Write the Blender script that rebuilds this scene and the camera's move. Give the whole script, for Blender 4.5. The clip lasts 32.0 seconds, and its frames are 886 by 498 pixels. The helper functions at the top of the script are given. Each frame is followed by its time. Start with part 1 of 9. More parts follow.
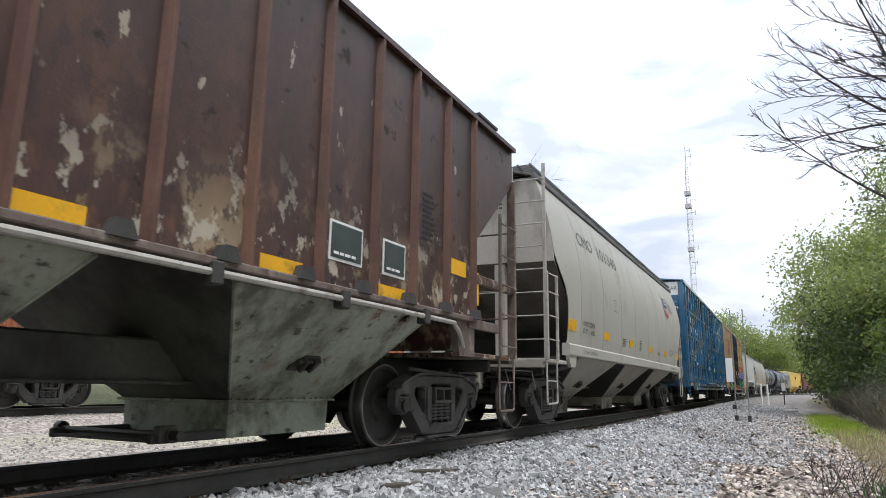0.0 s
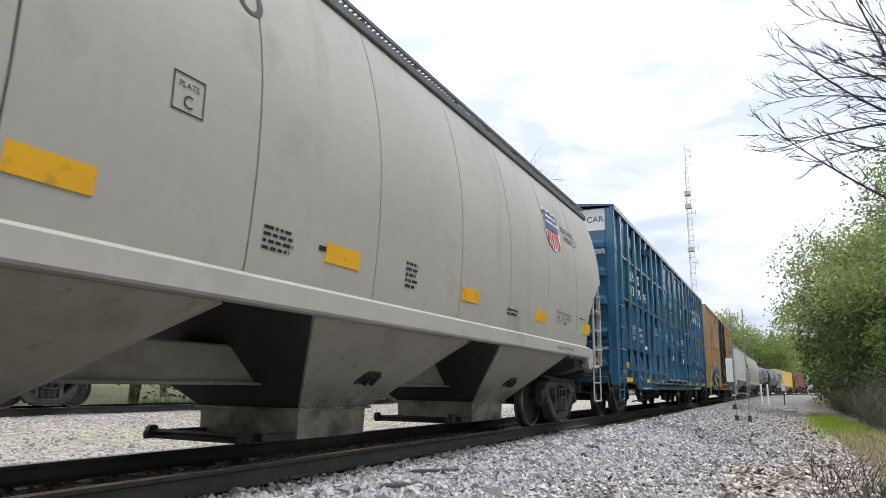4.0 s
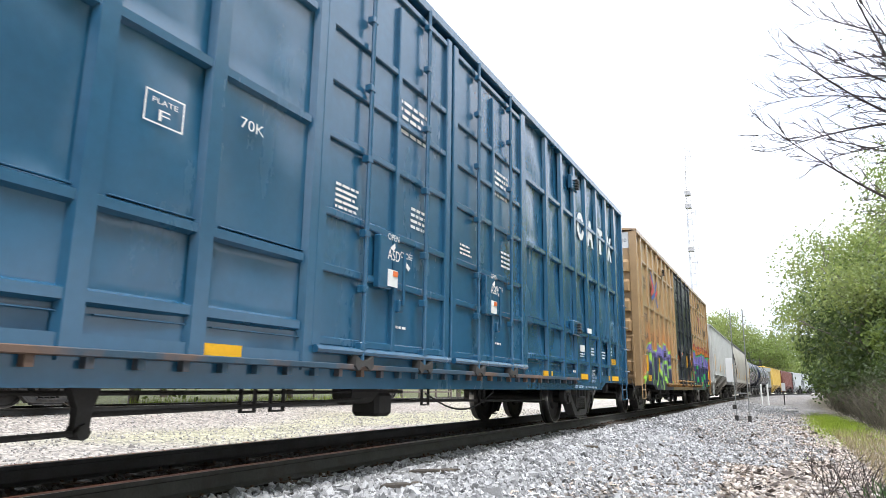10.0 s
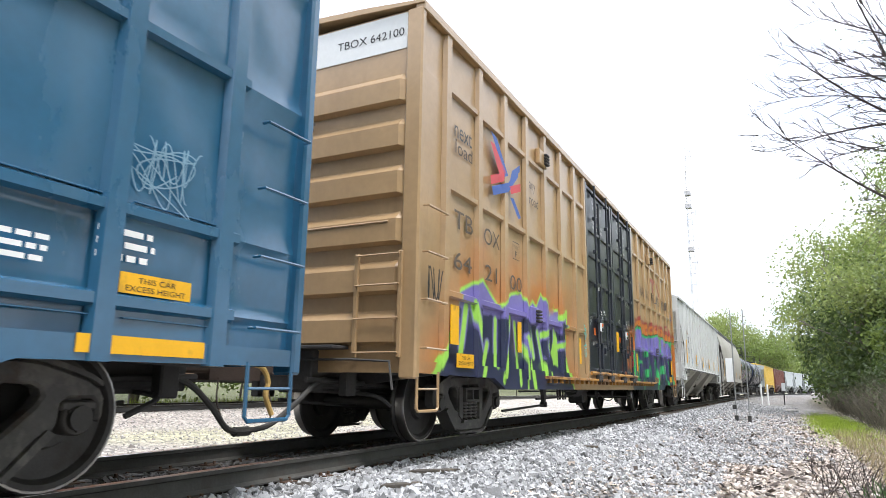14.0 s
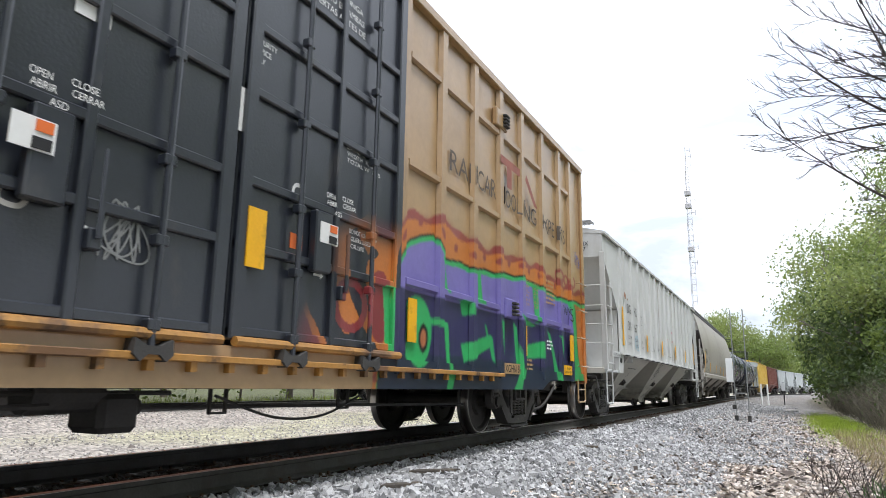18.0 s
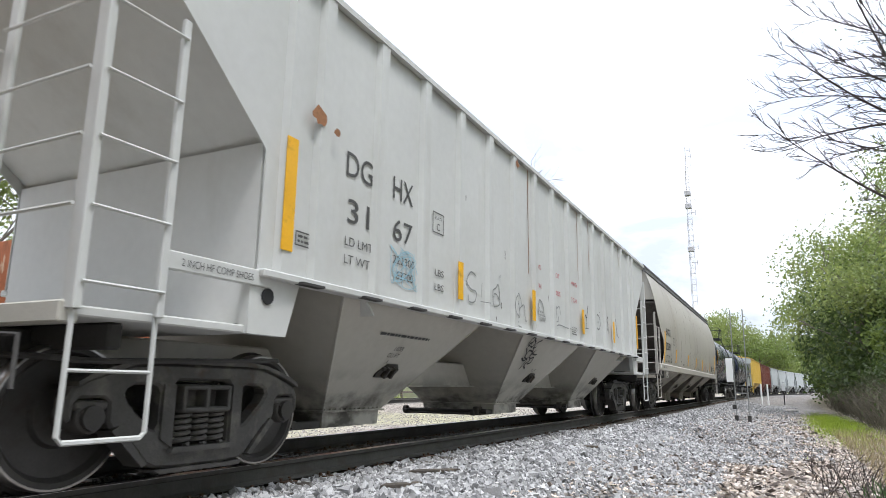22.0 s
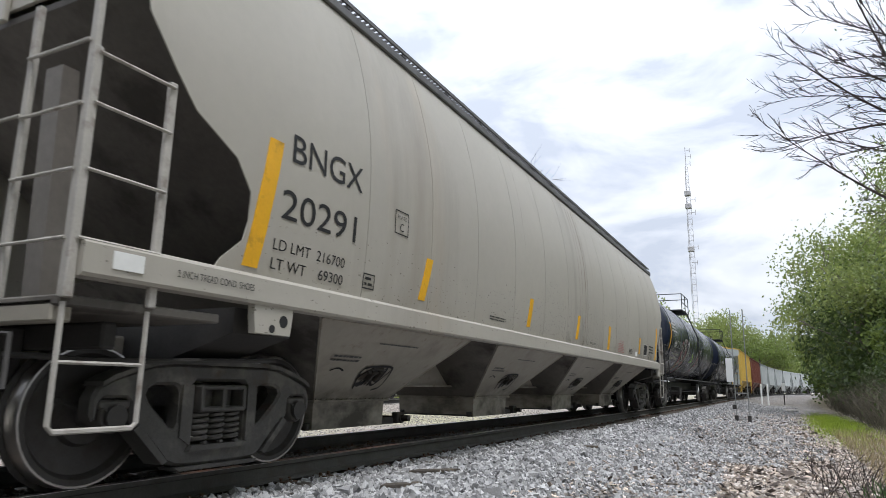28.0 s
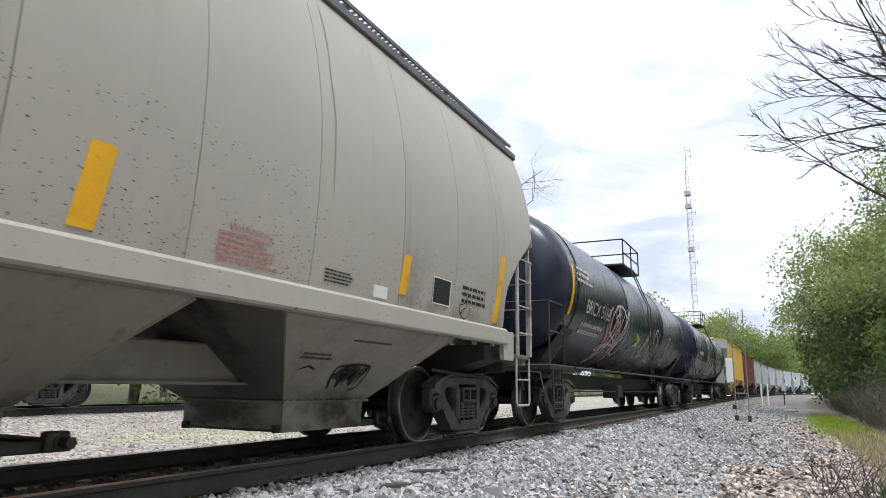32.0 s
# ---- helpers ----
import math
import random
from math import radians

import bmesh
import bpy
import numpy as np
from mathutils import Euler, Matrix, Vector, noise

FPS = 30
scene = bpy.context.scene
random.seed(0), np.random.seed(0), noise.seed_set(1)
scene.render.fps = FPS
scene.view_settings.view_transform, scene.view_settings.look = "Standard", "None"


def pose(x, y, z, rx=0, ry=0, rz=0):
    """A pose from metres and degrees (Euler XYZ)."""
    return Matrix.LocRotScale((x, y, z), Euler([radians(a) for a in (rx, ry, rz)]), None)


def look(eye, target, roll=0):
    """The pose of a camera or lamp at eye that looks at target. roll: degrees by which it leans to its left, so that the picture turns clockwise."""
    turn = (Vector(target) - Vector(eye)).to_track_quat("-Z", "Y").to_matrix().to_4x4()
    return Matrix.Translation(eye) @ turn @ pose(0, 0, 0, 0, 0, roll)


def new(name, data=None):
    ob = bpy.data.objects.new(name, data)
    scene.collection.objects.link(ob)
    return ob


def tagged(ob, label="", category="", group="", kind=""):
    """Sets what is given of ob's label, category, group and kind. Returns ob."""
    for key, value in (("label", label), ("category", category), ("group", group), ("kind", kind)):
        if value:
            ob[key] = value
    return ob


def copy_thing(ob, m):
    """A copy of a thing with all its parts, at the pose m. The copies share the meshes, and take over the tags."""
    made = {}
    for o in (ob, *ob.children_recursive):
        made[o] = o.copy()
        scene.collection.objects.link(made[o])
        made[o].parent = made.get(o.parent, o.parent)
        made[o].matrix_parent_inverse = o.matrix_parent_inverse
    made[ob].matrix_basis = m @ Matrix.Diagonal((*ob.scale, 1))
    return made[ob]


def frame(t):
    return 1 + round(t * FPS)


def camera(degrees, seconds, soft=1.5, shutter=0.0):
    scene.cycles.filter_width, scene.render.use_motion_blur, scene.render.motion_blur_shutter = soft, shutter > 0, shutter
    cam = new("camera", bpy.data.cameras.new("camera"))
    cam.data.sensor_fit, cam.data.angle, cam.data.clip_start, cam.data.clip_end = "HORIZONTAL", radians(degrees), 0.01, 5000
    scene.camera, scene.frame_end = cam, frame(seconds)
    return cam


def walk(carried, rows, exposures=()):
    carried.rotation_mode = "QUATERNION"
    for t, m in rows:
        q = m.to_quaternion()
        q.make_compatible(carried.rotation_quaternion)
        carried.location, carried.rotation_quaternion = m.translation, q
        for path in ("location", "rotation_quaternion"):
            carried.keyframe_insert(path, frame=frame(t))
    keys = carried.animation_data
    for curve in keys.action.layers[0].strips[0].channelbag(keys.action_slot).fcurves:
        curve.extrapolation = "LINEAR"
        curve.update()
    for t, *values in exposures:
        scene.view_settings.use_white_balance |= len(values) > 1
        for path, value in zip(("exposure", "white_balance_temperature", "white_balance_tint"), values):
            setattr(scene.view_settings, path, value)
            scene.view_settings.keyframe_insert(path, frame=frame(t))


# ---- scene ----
# The camera stands still on its tripod beside the line.  z = 0 is the top of the rails,
# y runs along the track away from the camera, x = 0 is the track's centre line.
cam = camera(67.7, 32.0, soft=0.6, shutter=0.15)
PITCH, YAW, ROLL = 11.651, 27.031, 0.844
EYE = Vector((4.868, 0.0, 0.682))
STAND = Matrix.Translation(EYE) @ pose(0, 0, 0, 90 + PITCH, 0, YAW) @ pose(0, 0, 0, 0, 0, ROLL)
walk(cam, [(0.0, STAND), (32.0, STAND)],
     exposures=[(0.0, -0.22), (3.0, -0.22), (6.0, -0.22), (7.5, 0.02), (9.0, 0.36), (13.0, 0.46), (14.5, 0.46), (17.0, 0.10), (19.0, 0.02), (20.0, 0.12), (21.0, 0.13), (22.2, -0.02),
                (23.0, -0.68), (25.0, -0.90), (25.5, -0.90), (27.5, -0.55), (28.0, -0.38), (28.7, -0.28), (29.5, -0.22), (32.0, -0.20)])

# how far the train has run, second by second
RUN = [0.0, 3.03, 6.06, 9.10, 12.12, 15.10, 18.01, 20.97, 23.99, 27.04, 30.09, 33.12, 36.13, 39.14, 42.08, 44.99, 47.89,
       50.78, 53.68, 56.58, 59.55, 62.58, 65.66, 68.76, 71.86, 74.90, 77.92, 80.94, 83.97, 87.01, 90.03, 93.06, 96.08]


def run(t):
    i = min(int(t), 31)
    return RUN[i] + (RUN[i + 1] - RUN[i]) * (t - i)


def bend(y):
    """Sideways shift of the main line: straight, then a long transition curve to the right."""
    d = min(max(y - 40.0, 0.0), 125.0)
    x = 2.6 * (d / 90.0) ** 3
    return x + max(y - 165.0, 0.0) * 0.167


# ---- world, sun ----
world = bpy.data.worlds.new("overcast_sky")
scene.world = world
world.use_nodes = True
wt = world.node_tree
wt.nodes.clear()


def wn(kind, **kw):
    n = wt.nodes.new(kind)
    for k, v in kw.items():
        n.inputs[k].default_value = v
    return n


SUN_EL, SUN_ROT = 66.0, 122.0
sky = wt.nodes.new("ShaderNodeTexSky")
sky.sky_type, sky.sun_disc = "NISHITA", False
sky.sun_elevation, sky.sun_rotation = radians(SUN_EL), radians(SUN_ROT)
sky.air_density, sky.dust_density = 1.0, 2.0
tc = wt.nodes.new("ShaderNodeTexCoord")
mp = wt.nodes.new("ShaderNodeMapping")
mp.inputs["Scale"].default_value = (1.0, 1.0, 2.3)
cl = wn("ShaderNodeTexNoise", Scale=4.2, Detail=9.0, Roughness=0.56, Distortion=0.35)
cr = wt.nodes.new("ShaderNodeValToRGB")
cr.color_ramp.elements[0].position, cr.color_ramp.elements[0].color = 0.40, (0.80, 0.88, 1.04, 1)
cr.color_ramp.elements[1].position, cr.color_ramp.elements[1].color = 0.56, (1.22, 1.28, 1.40, 1)
sc = wt.nodes.new("ShaderNodeMix")
sc.data_type = "RGBA"
sc.inputs["Factor"].default_value = 0.9
sm = wt.nodes.new("ShaderNodeMix")
sm.data_type, sm.blend_type = "RGBA", "MULTIPLY"
sm.inputs["Factor"].default_value = 1.0
sm.inputs["B"].default_value = (0.12, 0.12, 0.12, 1)
bg = wn("ShaderNodeBackground", Strength=1.0)
wo = wt.nodes.new("ShaderNodeOutputWorld")
wt.links.new(tc.outputs["Generated"], mp.inputs["Vector"])
wt.links.new(mp.outputs["Vector"], cl.inputs["Vector"])
wt.links.new(cl.outputs["Fac"], cr.inputs["Fac"])
wt.links.new(sky.outputs["Color"], sm.inputs["A"])
wt.links.new(sm.outputs["Result"], sc.inputs["A"])
# an overcast sky is brightest overhead
sx = wt.nodes.new("ShaderNodeSeparateXYZ")
up = wt.nodes.new("ShaderNodeMapRange")
up.inputs["From Min"].default_value, up.inputs["From Max"].default_value = 0.0, 1.0
up.inputs["To Min"].default_value, up.inputs["To Max"].default_value = 0.96, 1.9
gr = wt.nodes.new("ShaderNodeVectorMath")
gr.operation = "SCALE"
wt.links.new(tc.outputs["Generated"], sx.inputs["Vector"])
wt.links.new(sx.outputs["Z"], up.inputs["Value"])
wt.links.new(cr.outputs["Color"], gr.inputs[0])
wt.links.new(up.outputs["Result"], gr.inputs["Scale"])
wt.links.new(gr.outputs["Vector"], sc.inputs["B"])
wt.links.new(sc.outputs["Result"], bg.inputs["Color"])
wt.links.new(bg.outputs["Background"], wo.inputs["Surface"])

sun = new("sun", bpy.data.lights.new("sun", "SUN"))
sun.data.energy, sun.data.angle, sun.data.color = 2.6, radians(14), (1.0, 0.985, 0.965)
sun.matrix_world = look((20 * math.sin(radians(SUN_ROT)), 20 * math.cos(radians(SUN_ROT)), 20 * math.tan(radians(SUN_EL))), (0, 0, 0))


# ---- materials ----
def mat(name, base, rough=0.6, metal=0.0, var=0.12, scale=1.5, bump=0.15, bscale=45.0, marks=(), island=0.0, rnd=0.0, attr="", spec=0.5, cells=0.0):
    """Procedural surface.  marks: (colour, scale, low, high, stretch, strength): stains whose noise lies between low
    and high;
    stretch > 1 draws them out upright; two more numbers keep a stain to a band of heights, fading from the first to the
    second.  island / rnd: brightness spread from piece to piece."""
    m = bpy.data.materials.new(name)
    m.use_nodes = True
    nt = m.node_tree
    nd, ln = nt.nodes, nt.links
    b = nd["Principled BSDF"]
    b.inputs["Roughness"].default_value, b.inputs["Metallic"].default_value = rough, metal
    b.inputs["Specular IOR Level"].default_value = spec
    co = nd.new("ShaderNodeTexCoord")

    def noisy(sc, detail=5.0, stretch=1.0, ro=0.55):
        n = nd.new("ShaderNodeTexNoise")
        n.inputs["Scale"].default_value, n.inputs["Detail"].default_value, n.inputs["Roughness"].default_value = sc, detail, ro
        if stretch != 1.0:
            q = nd.new("ShaderNodeMapping")
            q.inputs["Scale"].default_value = (1, 1, 1 / stretch)
            ln.new(co.outputs["Object"], q.inputs["Vector"])
            ln.new(q.outputs["Vector"], n.inputs["Vector"])
        else:
            ln.new(co.outputs["Object"], n.inputs["Vector"])
        return n.outputs["Fac"]

    def spread(val, lo, hi, a, c):
        r = nd.new("ShaderNodeMapRange")
        r.inputs["From Min"].default_value, r.inputs["From Max"].default_value = lo, hi
        r.inputs["To Min"].default_value, r.inputs["To Max"].default_value = a, c
        ln.new(val, r.inputs["Value"])
        return r.outputs["Result"]

    def mix(fac, a, c, kind="MIX"):
        x = nd.new("ShaderNodeMix")
        x.data_type, x.blend_type = "RGBA", kind
        for sock, v in ((x.inputs["Factor"], fac), (x.inputs["A"], a), (x.inputs["B"], c)):
            if isinstance(v, tuple):
                sock.default_value = (*v, 1) if len(v) == 3 else v
            elif isinstance(v, float):
                sock.default_value = v
            else:
                ln.new(v, sock)
        return x.outputs["Result"]

    col = tuple(base)
    if attr:
        a = nd.new("ShaderNodeVertexColor")
        a.layer_name = attr
        col = mix(a.outputs["Alpha"], tuple(base), a.outputs["Color"])
    grey = spread(noisy(scale), 0.25, 0.75, 1 - var, 1 + var)
    fine = spread(noisy(scale * 14, 3.0), 0.25, 0.75, 1 - var * 0.5, 1 + var * 0.5)
    val = nd.new("ShaderNodeMath")
    val.operation = "MULTIPLY"
    ln.new(grey, val.inputs[0])
    ln.new(fine, val.inputs[1])
    out = val.outputs[0]
    for on, node, sock in ((island, "ShaderNodeNewGeometry", "Random Per Island"), (rnd, "ShaderNodeObjectInfo", "Random")):
        if on:
            g = nd.new(node)
            v2 = nd.new("ShaderNodeMath")
            v2.operation = "MULTIPLY"
            ln.new(spread(g.outputs[sock], 0, 1, 1 - on, 1 + on), v2.inputs[0])
            ln.new(out, v2.inputs[1])
            out = v2.outputs[0]
    cc = nd.new("ShaderNodeCombineColor")
    for k in range(3):
        ln.new(out, cc.inputs[k])
    col = mix(1.0, col, cc.outputs["Color"], "MULTIPLY")
    rg = None
    for mc, ms, lo, hi, st, amount, *band in marks:
        f = spread(noisy(ms, 8.0, st, 0.62), lo, hi, 0.0, amount)
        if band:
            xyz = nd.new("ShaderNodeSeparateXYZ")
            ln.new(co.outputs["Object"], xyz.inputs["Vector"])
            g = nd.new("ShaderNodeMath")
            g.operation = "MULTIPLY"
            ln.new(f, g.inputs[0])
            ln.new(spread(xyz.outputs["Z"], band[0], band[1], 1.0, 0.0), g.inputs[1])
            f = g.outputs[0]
        col = mix(f, col, tuple(mc))
        rg = f
    if cells:
        vo = nd.new("ShaderNodeTexVoronoi")
        vo.inputs["Scale"].default_value, vo.inputs["Randomness"].default_value = cells, 1.0
        ln.new(co.outputs["Object"], vo.inputs["Vector"])
        sh = nd.new("ShaderNodeSeparateColor")
        ln.new(vo.outputs["Color"], sh.inputs["Color"])
        c2 = nd.new("ShaderNodeCombineColor")
        for k in range(3):
            ln.new(spread(sh.outputs["Red"], 0, 1, 0.45, 1.55 + 0.04 * (1 - k)), c2.inputs[k])
        col = mix(1.0, col, c2.outputs["Color"], "MULTIPLY")
    ln.new(col, b.inputs["Base Color"])
    if rg is not None and rough < 0.7:
        ln.new(spread(rg, 0, 1, rough, 0.85), b.inputs["Roughness"])
    if bump:
        bp = nd.new("ShaderNodeBump")
        bp.inputs["Strength"].default_value, bp.inputs["Distance"].default_value = bump, 0.01
        if cells:
            bp.invert = True
            bp.inputs["Distance"].default_value = 0.03
            ln.new(vo.outputs["Distance"], bp.inputs["Height"])
        else:
            ln.new(noisy(bscale, 4.0), bp.inputs["Height"])
        ln.new(bp.outputs["Normal"], b.inputs["Normal"])
    return m


RUST = (0.16, 0.055, 0.025)
GRIME = (0.06, 0.05, 0.042)


# ---- building helpers ----
class Shape:
    """Gathers simple solids into one mesh."""

    def __init__(self):
        self.v, self.f = [], []

    def add(self, vs, fs):
        n = len(self.v)
        self.v += [tuple(p) for p in vs]
        self.f += [[i + n for i in q] for q in fs]
        return self

    def box(self, x0, x1, y0, y1, z0, z1, c=0.0, m=None):
        """A block, its edges chamfered by c."""
        if c <= 0:
            vs = [(x, y, z) for x in (x0, x1) for y in (y0, y1) for z in (z0, z1)]
            fs = [(0, 1, 3, 2), (4, 6, 7, 5), (0, 4, 5, 1), (2, 3, 7, 6), (0, 2, 6, 4), (1, 5, 7, 3)]
        else:
            lo, hi = (x0, y0, z0), (x1, y1, z1)
            idx, vs = {}, []
            for a in range(8):
                s = ((a >> 2) & 1, (a >> 1) & 1, a & 1)
                for ax in range(3):
                    p = [hi[k] if s[k] else lo[k] for k in range(3)]
                    for k in range(3):
                        if k != ax:
                            p[k] += -c if s[k] else c
                    idx[s, ax] = len(vs)
                    vs.append(p)
            fs = []
            for ax in range(3):
                u, w = [k for k in range(3) if k != ax]
                for side in (0, 1):
                    q = []
                    for a, b in ((0, 0), (1, 0), (1, 1), (0, 1)):
                        s = [0, 0, 0]
                        s[ax], s[u], s[w] = side, a, b
                        q.append(idx[tuple(s), ax])
                    fs.append(q)
                for a in (0, 1):
                    for b in (0, 1):
                        q = []
                        for e, k in ((0, u), (1, u), (1, w), (0, w)):
                            s = [0, 0, 0]
                            s[ax], s[u], s[w] = e, a, b
                            q.append(idx[tuple(s), k])
                        fs.append(q)
            for a in range(8):
                s = ((a >> 2) & 1, (a >> 1) & 1, a & 1)
                fs.append([idx[s, k] for k in range(3)])
        if m is not None:
            vs = [m @ Vector(p) for p in vs]
        return self.add(vs, fs)

    def tube(self, pts, r, n=8, r1=None, caps=True):
        """A round bar through pts."""
        pts = [Vector(p) for p in pts]
        vs, fs = [], []
        r1 = r if r1 is None else r1
        up = None
        for i, p in enumerate(pts):
            d = (pts[min(i + 1, len(pts) - 1)] - pts[max(i - 1, 0)]).normalized()
            if up is None:
                up = Vector((0, 0, 1)) if abs(d.z) < 0.9 else Vector((1, 0, 0))
            a = d.cross(up)
            a = a.normalized() if a.length > 1e-5 else d.orthogonal().normalized()
            b = a.cross(d).normalized()
            up = b
            rr = r + (r1 - r) * i / max(len(pts) - 1, 1)
            vs += [p + rr * (math.cos(k * math.tau / n) * a + math.sin(k * math.tau / n) * b) for k in range(n)]
        for i in range(len(pts) - 1):
            for k in range(n):
                fs.append((i * n + k, i * n + (k + 1) % n, (i + 1) * n + (k + 1) % n, (i + 1) * n + k))
        if caps:
            fs += [tuple(range(n))[::-1], tuple((len(pts) - 1) * n + k for k in range(n))]
        return self.add(vs, fs)

    def prism(self, poly, a0, a1, axis=0):
        """A polygon, given in the two other axes, drawn out along an axis."""
        n, vs = len(poly), []
        for a in (a0, a1):
            for u, w in poly:
                vs.append({0: (a, u, w), 1: (u, a, w), 2: (u, w, a)}[axis])
        fs = [tuple(range(n))[::-1], tuple(range(n, 2 * n))]
        fs += [(k, (k + 1) % n, n + (k + 1) % n, n + k) for k in range(n)]
        return self.add(vs, fs)

    def loft(self, rings, closed=True, caps=True):
        """Rings of equally many points, skinned one after another."""
        n, vs, fs = len(rings[0]), [p for r in rings for p in r], []
        for i in range(len(rings) - 1):
            for k in range(n if closed else n - 1):
                fs.append((i * n + k, i * n + (k + 1) % n, (i + 1) * n + (k + 1) % n, (i + 1) * n + k))
        if caps and closed:
            fs += [tuple(range(n))[::-1], tuple((len(rings) - 1) * n + k for k in range(n))]
        return self.add(vs, fs)

    def lathe(self, prof, n=32, o=(0, 0, 0), caps=True):
        """A profile of (x, radius) turned about the x axis."""
        rings = [[(o[0] + x, o[1] + r * math.cos(k * math.tau / n), o[2] + r * math.sin(k * math.tau / n)) for k in range(n)] for x, r in prof]
        return self.loft(rings, caps=caps)

    def mesh(self, name, material=None, smooth=None):
        me = bpy.data.meshes.new(name)
        me.from_pydata(self.v, [], self.f)
        b = bmesh.new()
        b.from_mesh(me)
        bmesh.ops.recalc_face_normals(b, faces=b.faces)
        b.to_mesh(me)
        b.free()
        if material:
            me.materials.append(material)
        if smooth:
            me.shade_smooth()
            me.set_sharp_from_angle(angle=radians(smooth))
        return me


def part(name, shape, material, parent, label="", smooth=None):
    """Links a shape as one mesh object under a thing or a part."""
    me = shape if isinstance(shape, bpy.types.Mesh) else shape.mesh(name, material, smooth)
    ob = new(name, me)
    ob.parent = parent
    return tagged(ob, label)


def thing(name, label, category, group="", kind="", at=None):
    ob = new(name)
    ob.empty_display_size = 0.1
    if at is not None:
        ob.matrix_basis = at
    return tagged(ob, label, category, group, kind)


def again(name, ob, m, parent, label=""):
    """One more part on the same mesh, set by m."""
    o = new(name, ob.data)
    o.parent, o.matrix_basis = parent, m
    return tagged(o, label)


def raw_mesh(name, verts, faces, material=None, flat=False):
    """A mesh from numpy arrays (faces all with the same number of corners)."""
    me = bpy.data.meshes.new(name)
    nf, k = faces.shape
    me.vertices.add(len(verts))
    me.vertices.foreach_set("co", np.ascontiguousarray(verts, dtype=np.float32).ravel())
    me.loops.add(nf * k)
    me.loops.foreach_set("vertex_index", np.ascontiguousarray(faces, dtype=np.int32).ravel())
    me.polygons.add(nf)
    me.polygons.foreach_set("loop_start", np.arange(0, nf * k, k, dtype=np.int32))
    me.update(calc_edges=True)
    me.validate()
    if flat:
        me.shade_flat()
    if material:
        me.materials.append(material)
    return me


def text(parent, words, y0, y1, z0, z1, m, xf, name="lettering", label="", over=None):
    """Words in the built-in font fitted into y0..y1, z0..z1 on a side whose outline is xf(z)."""
    cu = bpy.data.curves.new("words", "FONT")
    cu.body, cu.resolution_u, cu.offset = words, 4, 0.0
    tmp = bpy.data.objects.new("words", cu)
    me = bpy.data.meshes.new_from_object(tmp)
    bpy.data.objects.remove(tmp)
    bpy.data.curves.remove(cu)
    n = len(me.vertices)
    co = np.empty(n * 3, dtype=np.float32)
    me.vertices.foreach_get("co", co)
    co = co.reshape(-1, 3)
    lo, hi = co.min(0), co.max(0)
    y = y0 + (co[:, 0] - lo[0]) / (hi[0] - lo[0]) * (y1 - y0)
    z = z0 + (co[:, 1] - lo[1]) / (hi[1] - lo[1]) * (z1 - z0)
    x = np.array([xf(float(q)) for q in z]) + 0.006
    if over:
        x = x + np.array([over(float(q)) for q in y])
    me.vertices.foreach_set("co", np.stack([x, y, z], 1).astype(np.float32).ravel())
    me.update()
    me.name = name
    me.materials.clear()
    me.materials.append(m)
    if z1 - z0 < 0.15 or name != "lettering":
        return part(name, me, m, parent, label)
    return letters(parent, me, m)


def letters(parent, me, m):
    """Each piece of a large word as a letter of its own."""
    b = bmesh.new()
    b.from_mesh(me)
    left, last = set(b.verts), None
    while left:
        grp, todo = set(), [left.pop()]
        while todo:
            v = todo.pop()
            grp.add(v)
            for e in v.link_edges:
                w = e.other_vert(v)
                if w in left:
                    left.discard(w)
                    todo.append(w)
        idx = {v: i for i, v in enumerate(grp)}
        s = Shape()
        s.add([v.co for v in idx], [[idx[v] for v in f.verts] for f in b.faces if f.verts[0] in grp])
        if s.f:
            last = part("letter", s, m, parent)
    b.free()
    return last


def plate(parent, y0, y1, z0, z1, m, xf, name="marking", label="", lift=0.007, skew=0.0):
    """A thin painted or stuck-on patch that follows the side."""
    s = Shape()
    k = max(2, int((z1 - z0) / 0.12) + 1)
    rings = []
    for a in np.linspace(0, 1, k):
        z = z0 + a * (z1 - z0)
        x, d = xf(z), skew * a
        rings.append([(x, y0 + d, z), (x, y1 + d, z), (x + lift, y1 + d, z), (x + lift, y0 + d, z)])
    s.loft(rings)
    return part(name, s, m, parent, label)


def bars(parent, y0, y1, z0, z1, rows, m, xf, label="", seed=1):
    """Small print that cannot be read: plain bars of its size."""
    rs = random.Random(seed)
    s = Shape()
    h = (z1 - z0) / rows
    for i in range(rows):
        za, zb = z1 - (i + 0.75) * h, z1 - (i + 0.25) * h
        y = y0
        end = y1 - rs.random() * 0.25 * (y1 - y0)
        while y < end:
            w = min(rs.uniform(0.6, 2.2) * h, end - y)
            if w > 0.2 * h:
                xa, xb = xf(za) + 0.005, xf(zb) + 0.005
                s.add([(xa, y, za), (xa, y + w, za), (xb, y + w, zb), (xb, y, zb)], [(0, 1, 2, 3)])
            y += w + 0.35 * h
    if s.f:
        return part("small_print", s, m, parent, label)

